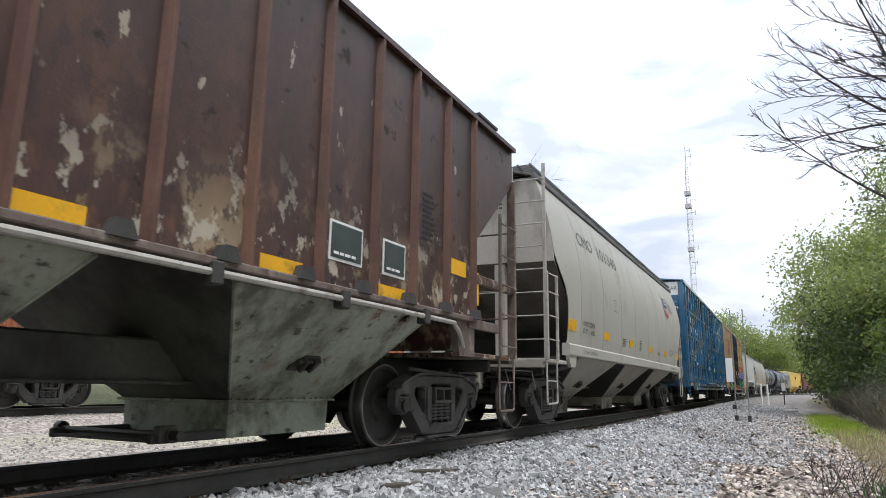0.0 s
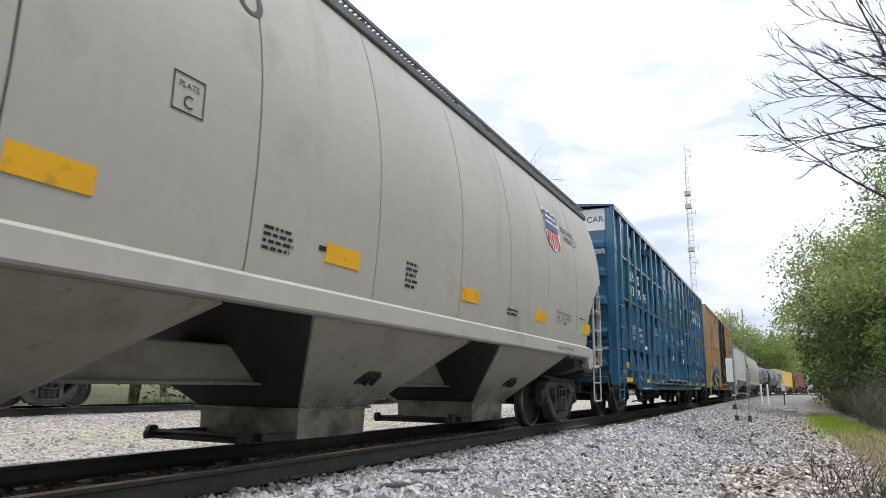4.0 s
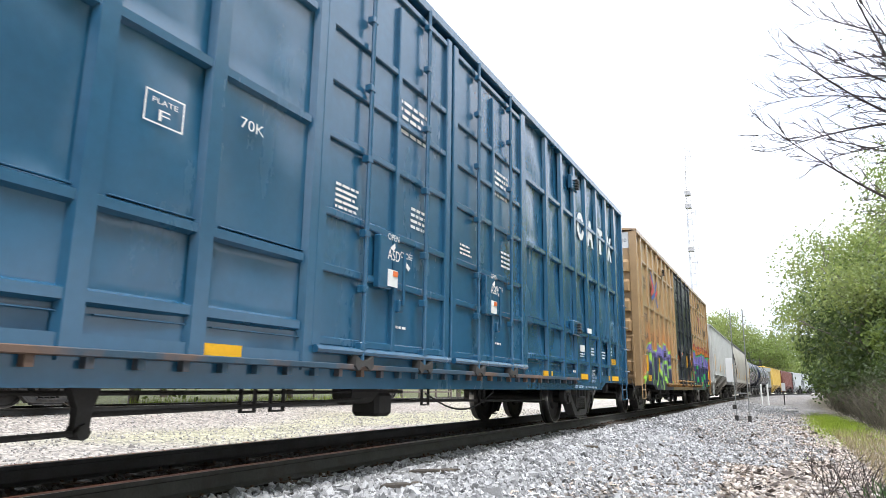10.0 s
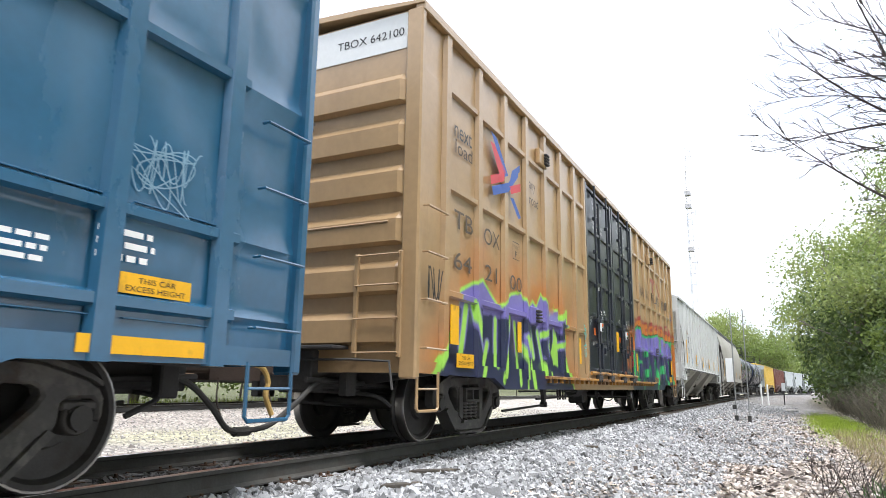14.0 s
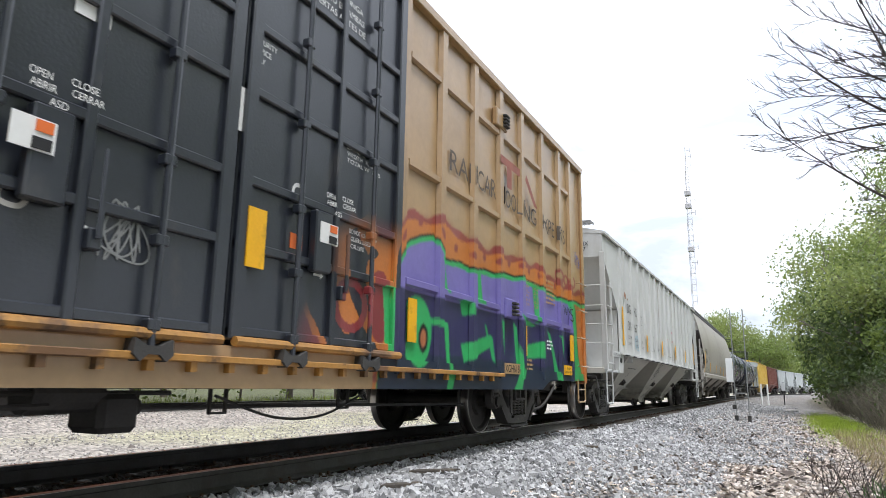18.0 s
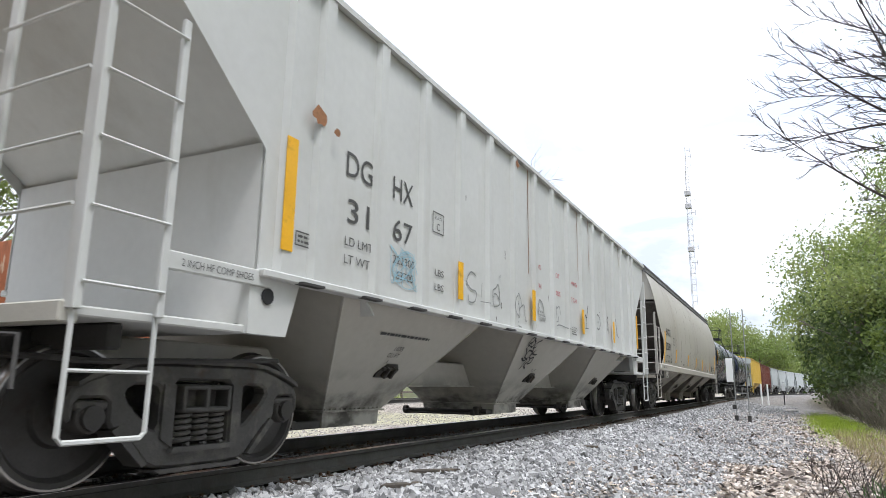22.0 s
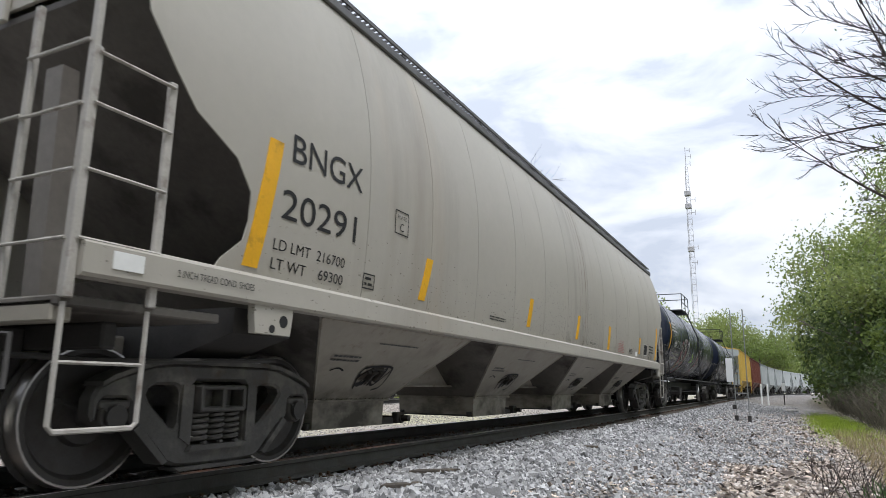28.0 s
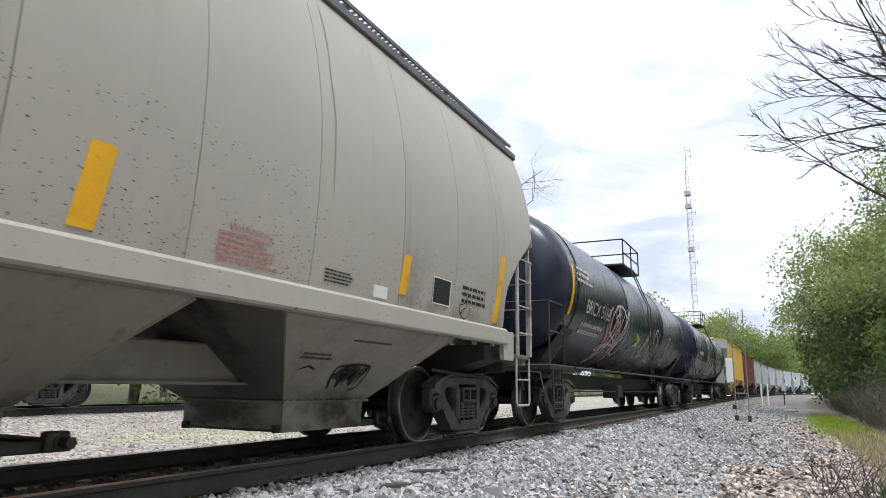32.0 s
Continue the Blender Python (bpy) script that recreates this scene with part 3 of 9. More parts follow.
        cp.lathe([(1.08, 0.014), (1.10, 0.014), (1.10, 0.0)], 6, (0, 0.072 * math.cos(a), WR + 0.072 * math.sin(a)))
    br = Shape()
    br.box(-0.75, 0.75, -0.05, 0.05, 0.36, 0.44, 0.01)
    return {k: (s.mesh(k, m, 40)) for k, s, m in (("wheelset", w, M_WHEEL), ("wheel_tread", t, M_TREAD), ("side_frame", f, M_TRUCK), ("bolster", bo, M_TRUCK), ("spring_nest", sp, M_SPRING), ("bearing", cp, M_CAP), ("brake_beam", br, M_DARK))}


TM = truck_meshes()


def truck(car, y, turns=True):
    """A three-piece freight truck, centred at y under its car."""
    b = part("truck_bolster", TM["bolster"], None, car, "grimy cast steel truck with coil springs")
    b.matrix_basis = pose(0, y, 0)
    flip = pose(0, 0, 0, 0, 0, 180)
    for m in (Matrix(), flip):
        for nm in ("side_frame", "spring_nest"):
            o = part(nm, TM[nm], None, b)
            o.matrix_basis = m
    for dy in (-0.89, 0.89):
        w = part("wheelset", TM["wheelset"], None, b, "steel wheel pair on an axle with bright treads")
        w.data.materials[0] = M_WHEEL
        w.matrix_basis = pose(0, dy, WR)
        if turns:
            ROLLERS.append((w, dy))
        o = part("bearing", TM["bearing"], None, b)
        o.matrix_basis = pose(0, dy, 0)
        o = part("bearing", TM["bearing"], None, b)
        o.matrix_basis = pose(0, dy, 0) @ flip
        o = part("brake_beam", TM["brake_beam"], None, b)
        o.matrix_basis = pose(0, dy * 0.42, 0)
    return b


def join_tread():
    """The bright tread belongs to the wheelset's own mesh."""
    w, t = TM["wheelset"], TM["wheel_tread"]
    b = bmesh.new()
    b.from_mesh(w)
    n = len(b.faces)
    b.from_mesh(t)
    b.faces.ensure_lookup_table()
    for f in b.faces[n:]:
        f.material_index = 1
    b.to_mesh(w)
    b.free()
    w.materials.append(M_TREAD)
    w.set_sharp_from_angle(angle=radians(40))


join_tread()


def coupler(car, y, out, gap=1.5, hose=M_HOSE):
    """Knuckle coupler and air hose that meet the next car's halfway; out = -1 towards the front, +1 towards the rear."""
    g = gap / 2

    def span(a, b):
        return sorted((y + out * a, y + out * b))

    s = Shape()
    s.box(-0.09, 0.09, *span(-0.5, g - 0.2), 0.76, 0.94, 0.025)
    s.box(-0.17, 0.17, *span(-0.04, 0.05), 0.66, 1.02, 0.02)
    k = out
    s.prism([(k * u, y + out * w) for u, w in ((-0.10, g - 0.34), (0.10, g - 0.34), (0.19, g - 0.18), (0.19, g + 0.02), (0.10, g + 0.07), (0.06, g - 0.02), (-0.03, g - 0.08), (-0.10, g + 0.02), (-0.17, g + 0.04), (-0.17, g - 0.20))], 0.70, 0.99, 2)
    part("coupler", s, M_COUPLER, car, "rusty cast steel knuckle coupler", 35)
    h = Shape()
    pts = [(0.34, y - out * 0.2, 0.74), (0.40, y + out * 0.06, 0.66), (0.38, y + out * (g - 0.55), 0.46), (0.30, y + out * (g - 0.28), 0.27), (0.20, y + out * g, 0.22)]
    h.tube(smooth_line(pts, 6), 0.028, 8)
    h.tube([(0.22, y + out * (g - 0.10), 0.225), (0.20, y + out * g, 0.22)], 0.045, 8)
    part("air_hose", h, hose, car, "sagging rubber air hose with a metal end")
    c = Shape()
    c.tube(smooth_line([(0.30, y + out * (g - 0.3), 0.30), (0.24, y + out * (g - 0.36), 0.5), (0.18, y + out * (g - 0.3), 0.72)], 5), 0.008, 5)
    part("support_chain", c, M_COUPLER, car)
    r = Shape()
    zz = 0.93
    r.tube([(0.2, y + out * 0.12, zz), (0.9, y + out * 0.12, zz), (1.35, y + out * 0.10, zz - 0.02), (1.42, y + out * 0.14, zz - 0.3)], 0.014, 6)
    part("uncoupling_lever", r, M_DARK, car)


def smooth_line(pts, n):
    """More points along a soft curve through pts."""
    p = [Vector(q) for q in pts]
    out = []
    for i in range(len(p) - 1):
        a, b, c, d = p[max(i - 1, 0)], p[i], p[i + 1], p[min(i + 2, len(p) - 1)]
        for k in range(n):
            t = k / n
            out.append(0.5 * ((2 * b) + (c - a) * t + (2 * a - 5 * b + 4 * c - d) * t * t + (3 * b - a - 3 * c + d) * t ** 3))
    out.append(p[-1])
    return out


def ladder(car, x, y0, y1, z0, z1, rungs, m, axis="y", w=0.055, name="ladder", label=""):
    """Two flat stiles and round rungs; axis y: on a side (stiles at y0, y1), axis x: on an end (stiles at x=y0, y1; the plane at y=x)."""
    s = Shape()
    for a in (y0, y1):
        if axis == "y":
            s.box(x - 0.02, x + 0.02, a - w / 2, a + w / 2, z0, z1, 0.006)
        else:
            s.box(a - w / 2, a + w / 2, x - 0.02, x + 0.02, z0, z1, 0.006)
    lad = part(name, s, m, car, label)
    for z in rungs:
        r = Shape()
        if axis == "y":
            r.tube([(x + 0.03, y0, z), (x + 0.03, y1, z)], 0.011, 6)
        else:
            r.tube([(y0, x - 0.03, z), (y1, x - 0.03, z)], 0.011, 6)
        part("rung", r, m, lad)
    return lad


def end_gear(car, y, sg, m=None):
    """Dark brake gear and draft gear under a car's end: striker, levers, pipes and an air reservoir."""
    m = m or M_DARK

    def at(*pts):
        return [(x, y + sg * d, z) for x, d, z in pts]

    for nm, pts, r in (("train_pipe", at((0.36, -0.15, 0.72), (0.42, 0.5, 0.70), (0.40, 2.6, 0.62)), 0.03), ("brake_pipe", at((-0.7, 0.2, 0.84), (0.9, 0.25, 0.82), (1.1, 0.6, 0.80), (1.1, 2.2, 0.86)), 0.02),
                       ("brake_rod", at((-0.2, 0.1, 0.50), (-0.1, 1.2, 0.42), (-0.1, 2.6, 0.40)), 0.02), ("brake_rod", at((0.2, 0.35, 0.60), (0.75, 0.55, 0.56), (0.8, 0.85, 0.44)), 0.022)):
        s = Shape()
        s.tube(smooth_line(pts, 4), r, 7)
        part(nm, s, m, car)
    for nm, x0, x1, d0, d1, z0, z1 in (("striker_casting", -0.36, 0.36, -0.06, 0.16, 0.60, 1.04), ("draft_pocket", -0.28, 0.28, 0.16, 1.0, 0.58, 0.76), ("lever_bracket", 0.5, 0.62, 0.24, 0.42, 0.55, 1.0), ("lever_bracket", -0.72, -0.60, 0.2, 0.5, 0.52, 1.0), ("cross_tie", -1.35, 1.35, 0.42, 0.52, 0.86, 1.02)):
        s = Shape()
        s.box(x0, x1, *sorted((y + sg * d0, y + sg * d1)), z0, z1, 0.015)
        part(nm, s, m, car)


def stirrup(car, x, y0, y1, z0, z1, m, name="sill_step"):
    s = Shape()
    s.tube([(x, y0, z1), (x, y0, z0 + 0.03), (x, y0 + 0.03, z0), (x, y1 - 0.03, z0), (x, y1, z0 + 0.03), (x, y1, z1)], 0.016, 6)
    s.tube([(x, y0, (z0 + z1) / 2 + 0.02), (x, y1, (z0 + z1) / 2 + 0.02)], 0.012, 6)
    return part(name, s, m, car)


def grab(car, pts, m, r=0.011):
    s = Shape()
    s.tube(pts, r, 6)
    return part("grab_iron", s, m, car)

def underframe(car, L, m=None):
    m = m or M_DARK
    s = Shape()
    s.box(-0.33, 0.33, 0.02, L - 0.02, 0.66, 1.02, 0.02)
    s.box(-0.40, 0.40, 2.0, L - 2.0, 0.655, 0.685, 0.006)
    part("centre_sill", s, m, car, "dark riveted steel centre sill")
    for y in (0.0, L - 0.12):
        e = Shape()
        e.box(-1.50, 1.50, y, y + 0.12, 0.98, 1.10, 0.01)
        e.box(-0.42, 0.42, y - 0.02, y + 0.14, 0.62, 1.02, 0.02)
        part("end_sill", e, m, car)


def bay(car, y0, y1, a0, a1, m, mgate, xt=1.46, xb=0.65, zt=1.22, zb=0.50, rise=0.36, rear=False, depth=0.28, front=None):
    """One hopper bay.  Its side sheets lean in from y0..y1 under the sill to the outlet a0..a1; the slope sheets run on upwards to the ridges between the bays."""
    s = Shape()
    f0, f1 = y0 - rise * (a0 - y0) / (zt - zb), y1 + rise * (y1 - a1) / (zt - zb)
    rings = [[(-x, p, z), (x, p, z), (x, q, z), (-x, q, z)] for x, p, q, z in ((xt, f0, f1, zt + rise), (xt, y0, y1, zt), (xb, a0, a1, zb))]
    s.loft(rings)
    b = part("hopper_bay", s, m, car)
    # front sheet darker than the sides: grime, and its shade put into the colour
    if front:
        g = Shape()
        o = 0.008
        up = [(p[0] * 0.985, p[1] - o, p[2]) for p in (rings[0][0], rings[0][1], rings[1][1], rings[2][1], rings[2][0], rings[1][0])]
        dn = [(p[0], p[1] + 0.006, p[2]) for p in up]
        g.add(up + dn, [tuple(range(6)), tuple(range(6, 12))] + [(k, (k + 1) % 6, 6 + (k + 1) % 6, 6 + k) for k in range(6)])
        part("slope_sheet", g, front, b, "slope sheet darkened with grime and painted-in shade")
    # welded corner bars down the edges of the side sheet
    for p, q in ((rings[1][1], rings[2][1]), (rings[1][2], rings[2][2])):
        e = Shape()
        e.tube([p, q], 0.014, 5)
        part("corner_weld", e, m, b)
    ch = Shape()
    ch.loft([[(-x, p, z), (x, p, z), (x, q, z), (-x, q, z)] for x, p, q, z in ((xb, a0, a1, zb), (xb * 0.985, a0 + 0.01, a1 - 0.01, zb - depth))])
    part("outlet_chute", ch, m, b)
    fl = Shape()
    fl.box(-xb - 0.05, xb + 0.05, a0 - 0.05, a1 + 0.05, zb - 0.012, zb + 0.012, 0.004)
    k = 0
    while a0 + 0.09 * k < a1:
        fl.box(xb + 0.008, xb + 0.035, a0 + 0.09 * k, a0 + 0.09 * k + 0.03, zb + 0.01, zb + 0.03)
        k += 1
    part("chute_flange", fl, m, b)
    zg = zb - depth
    ga, gb = (a0 - 0.04, a1 + 0.50) if rear else (a0 - 0.72, a1 - 0.25)
    g = Shape()
    for x in (-xb * 0.9, xb * 0.9):
        g.box(x - 0.035, x + 0.035, ga, gb, zg - 0.005, zg + 0.07, 0.01)
    g.box(-xb * 0.9, xb * 0.9, ga, gb, zg + 0.005, zg + 0.025)
    part("outlet_gate", g, mgate, b, "grimy steel outlet gate on its slide rails")
    cp = Shape()
    yc = gb - 0.12 if rear else ga + 0.12
    cp.tube([(-xb, yc, zg + 0.06), (xb + 0.10, yc, zg + 0.06)], 0.024, 8)
    for x in (-xb - 0.02, xb - 0.02):
        cp.tube([(x, yc, zg + 0.06), (x + 0.06, yc, zg + 0.06)], 0.06, 10)
    cp.box(xb - 0.06, xb + 0.03, yc - 0.10, yc + 0.06, zg + 0.0, zg + 0.13, 0.012)
    cp.tube([(xb + 0.04, yc, zg + 0.06), (xb + 0.13, yc, zg + 0.06)], 0.04, 6)
    part("capstan_shaft", cp, M_OILY, b, "oily capstan shaft with square sockets")
    h = Shape()
    yc, k = (y0 + y1) / 2 + 0.05, 0.40
    zc, xc = zb + k * (zt - zb), xb + (xt - xb) * k
    mm = Matrix.Translation((xc + 0.012, yc, zc)) @ Matrix.Rotation(math.atan2(xt - xb, zt - zb), 4, "Y")
    h.prism([(-0.20, -0.09), (0.17, -0.09), (0.20, 0.02), (0.12, 0.09), (-0.08, 0.09), (-0.2, -0.04)], -0.006, 0.008, 0)
    for yy in (-0.07, 0.06):
        h.box(0.0, 0.06, yy - 0.022, yy + 0.022, -0.07, 0.06, 0.008)
    h.box(0.0, 0.035, -0.16, 0.15, 0.02, 0.05, 0.006)
    h.v = [tuple(mm @ Vector(p)) for p in h.v]
    part("vibrator_bracket", h, M_OILY, b, "oily vibrator bracket on a dark patch")
    return b


def interp(tab):
    def f(v):
        if v <= tab[0][0]:
            return tab[0][1]
        for (a, x), (b, y) in zip(tab, tab[1:]):
            if v <= b:
                return x + (y - x) * (v - a) / (b - a)
        return tab[-1][1]
    return f


ROUND = interp([(1.38, 1.545), (1.5, 1.57), (1.8, 1.60), (2.2, 1.622), (2.6, 1.622), (2.9, 1.605), (3.2, 1.565), (3.5, 1.505), (3.8, 1.43), (4.0, 1.365), (4.15, 1.31), (4.25, 1.27)])
ROUND_ZS = [1.38, 1.5, 1.65, 1.8, 2.0, 2.2, 2.4, 2.6, 2.75, 2.9, 3.05, 3.2, 3.35, 3.5, 3.65, 3.8, 3.9, 4.0, 4.08, 4.15, 4.25]


def sheet(xf, zs, y_lo, y_hi, side, th=0.012, nd=1):
    """A curved side sheet between y_lo(z) and y_hi(z)."""
    s = Shape()
    fr = np.linspace(0, 1, nd + 1)
    rows = []
    for z in zs:
        a, b = y_lo(z), y_hi(z)
        rows.append([(side * xf(z), a + (b - a) * f, z) for f in fr])
    inner = [[(p[0] - side * th, p[1], p[2]) for p in r] for r in rows]
    n = nd + 1
    rings = [r + q[::-1] for r, q in zip(rows, inner)]
    s.loft(rings)
    return s


def running_board(car, L, z, x0, x1, m):
    s = Shape()
    for x in (x0, (x0 + x1) / 2, x1):
        s.box(x - 0.012, x + 0.012, 0.05, L - 0.05, z, z + 0.04)
    y = 0.1
    while y < L - 0.1:
        s.box(x0, x1, y, y + 0.018, z + 0.006, z + 0.034)
        y += 0.085
    b = part("running_board", s, m, car, "galvanised grating walkway along the roof edge")
    k = Shape()
    y = 0.5
    while y < L - 0.3:
        k.prism([(y, z - 0.14), (y + 0.05, z - 0.14), (y + 0.05, z), (y, z)], x1 - 0.14, x1 - 0.1)
        k.box(x0, x1, y, y + 0.05, z - 0.03, z)
        y += 1.1
    part("walkway_bracket", k, m, b)


def round_hopper(name, label, L, paint, lower, dark, endpaint, bays, seams, truck_y, metal, full=True, gap=0.009, gaps=(1.4, 1.4), zb=0.50, rear=False, front=None, nose=None, sill_y=1.05, pad=(1.08, 1.54), under=None, end_z=2.75):
    """A covered hopper with rounded sides."""
    car = thing(name, label, "hopper car", "freight cars of the train")
    cut = interp(nose or [(1.38, 1.15), (1.65, 1.15), (2.1, 1.12), (2.36, 1.0), (2.55, 0.72), (2.83, 0.42), (2.84, 0.36), (5, 0.36)])
    back = interp([(1.38, 1.05), (1.9, 1.05), (2.1, 0.9), (2.36, 0.66), (2.55, 0.40), (2.8, 0.02), (3.3, -0.08), (5, -0.08)])
    xs = [1.0] + list(seams) + [L - 1.0]
    inner = lambda z: ROUND(z) - 0.014
    s = Shape()
    zs = [z for z in ROUND_ZS if z > 1.5]
    ring = [(-inner(z), z) for z in zs] + [(inner(z), z) for z in zs[::-1]]
    s.prism([(x, z) for x, z in ring], 2.4, L - 2.4, 1)
    part("inner_shell", s, dark, car)
    for side in (1, -1):
        for i in range(len(xs) - 1):
            lo = cut if i == 0 else (lambda z, v=xs[i]: v + gap)
            hi = (lambda z: L - back(z)) if i == len(xs) - 2 else (lambda z, v=xs[i + 1]: v - gap)
            part("side_panel", sheet(ROUND, ROUND_ZS, lo, hi, side), paint, car, smooth=50)
    r = Shape()
    pts = [(1.275, 4.235), (1.29, 4.27), (1.24, 4.31), (0.9, 4.40), (0.45, 4.46), (0.0, 4.48)]
    prof = pts + [(-x, z) for x, z in pts[-2::-1]]
    low = [(x * 0.98, z - 0.03) for x, z in prof[::-1]]
    r.prism(prof + low, 0.30, L + 0.10, 1)
    part("roof", r, paint, car, smooth=30)
    e2 = Shape()
    e2.box(1.255, 1.325, 0.25, L + 0.12, 4.20, 4.30, 0.012)
    e2.box(-1.325, -1.255, 0.25, L + 0.12, 4.20, 4.30, 0.012)
    part("eave_angle", e2, P_EAVE, car, "grey eave angle along the roof")
    for k, (ye, sg) in enumerate(((0.36, 1), (L + 0.06, -1))):
        zs = [z for z in ROUND_ZS if z >= (end_z if sg > 0 else 2.75)]
        poly = [(-inner(z), z) for z in zs] + [(inner(z), z) for z in zs[::-1]]
        p = Shape()
        p.prism(poly, min(ye, ye + sg * 0.03), max(ye, ye + sg * 0.03), 1)
        ep = part("end_panel", p, endpaint, car)
        for x in (-0.95, -0.07, 0.83):
            st = Shape()
            st.box(x - 0.05, x + 0.05, min(ye - sg * 0.05, ye), max(ye - sg * 0.05, ye), end_z if sg > 0 else 2.75, 4.3, 0.01)
            part("end_stiffener", st, endpaint, ep)
        sl = Shape()
        ya, yb = ye + sg * 0.03, ye + sg * 2.6
        zu = end_z if sg > 0 else 2.75
        xu = ROUND(zu) - 0.02
        sl.add([(-xu, ya, zu), (xu, ya, zu), (1.46, yb, 1.25), (-1.46, yb, 1.25), (-xu, ya, zu + 0.05), (xu, ya, zu + 0.05), (1.46, yb, 1.30), (-1.46, yb, 1.30)],
               [(0, 1, 2, 3), (7, 6, 5, 4), (0, 4, 5, 1), (1, 5, 6, 2), (2, 6, 7, 3), (3, 7, 4, 0)])
        part("end_slope_sheet", sl, P_SLOPEDARK, car, "grimed dark steep end slope sheet")
        for x in (-0.62, 0.62):
            g = Shape()
            g.prism([(ye + sg * 0.05, 1.10), (ye + sg * 0.25, 1.10), (ye + sg * 0.12, 2.76), (ye, 2.76)], x - 0.09, x + 0.09, 0)
            part("end_stanchion", g, under or endpaint, car)
        pl = Shape()
        y_lo, y_hi = sorted((0.0 if sg > 0 else L, 1.11 if sg > 0 else L - 1.0))
        pl.box(-1.56, 1.56, y_lo, y_hi, 1.06, 1.12, 0.01)
        part("end_platform", pl, under or endpaint, car)
        y0 = 0.02 if sg > 0 else L - 0.02
        rungs = [1.42, 1.80, 2.18, 2.56, 2.94]
        ladder(car, y0, 0.98, 1.55, 1.10, 4.35 if full and sg > 0 else 2.92, rungs[:-1] + ([2.94, 3.32, 3.70, 4.08] if full and sg > 0 else []), metal, "x", label="pale steel end ladder")
        ladder(car, y0, -1.55, -0.98, 1.10, 2.92, rungs[:-1], metal, "x")
        yl = sorted((y0, y0 + sg * 0.52))
        ladder(car, 1.58, yl[0], yl[1], 1.10, 2.52, [1.42, 1.80, 2.18, 2.48], metal, "y", label="pale steel side ladder")
        stirrup(car, 1.56, yl[0], yl[1] + 0.0, 0.42, 1.08, metal)
        grab(car, [(-0.98, y0 - sg * 0.03, 2.20), (0.98, y0 - sg * 0.03, 2.20)], metal)
        jp = Shape()
        ja, jb = pad if sg > 0 else (L - 1.15, L - 0.78)
        taper = 0.1 if full else 0.02
        jp.prism([(ja, 1.40), (jb, 1.40), (jb, 1.16), (jb - taper, 1.02), (ja + taper, 1.02), (ja, 1.16)], 1.555, 1.615, 0)
        part("jacking_pad", jp, paint, car)
        coupler(car, 0.0 if sg > 0 else L, -sg, gaps[0 if sg > 0 else 1])
        end_gear(car, 0.0 if sg > 0 else L, sg)
    sb = Shape()
    for sd in (1, -1):
        sb.prism([(sd * 1.50, 1.22), (sd * 1.625, 1.22), (sd * 1.64, 1.24), (sd * 1.64, 1.40), (sd * 1.60, 1.43), (sd * 1.50, 1.43)], sill_y, L - 1.05, 1)
    part("side_sill", sb, paint, car, "pale side sill girder")
    for y0, y1, a0, a1 in bays:
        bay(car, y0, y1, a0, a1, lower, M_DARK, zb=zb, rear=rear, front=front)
    for y in truck_y:
        bo = Shape()
        bo.prism([(-1.45, 1.20), (1.45, 1.20), (1.45, 1.02), (0.7, 0.80), (-0.7, 0.80), (-1.45, 1.02)], y - 0.3, y + 0.3, 1)
        part("body_bolster", bo, dark, car)
    underframe(car, L, lower)
    running_board(car, L, 4.36, 0.86, 1.30, P_EAVE)
    for y in truck_y:
        truck(car, y)
    return car


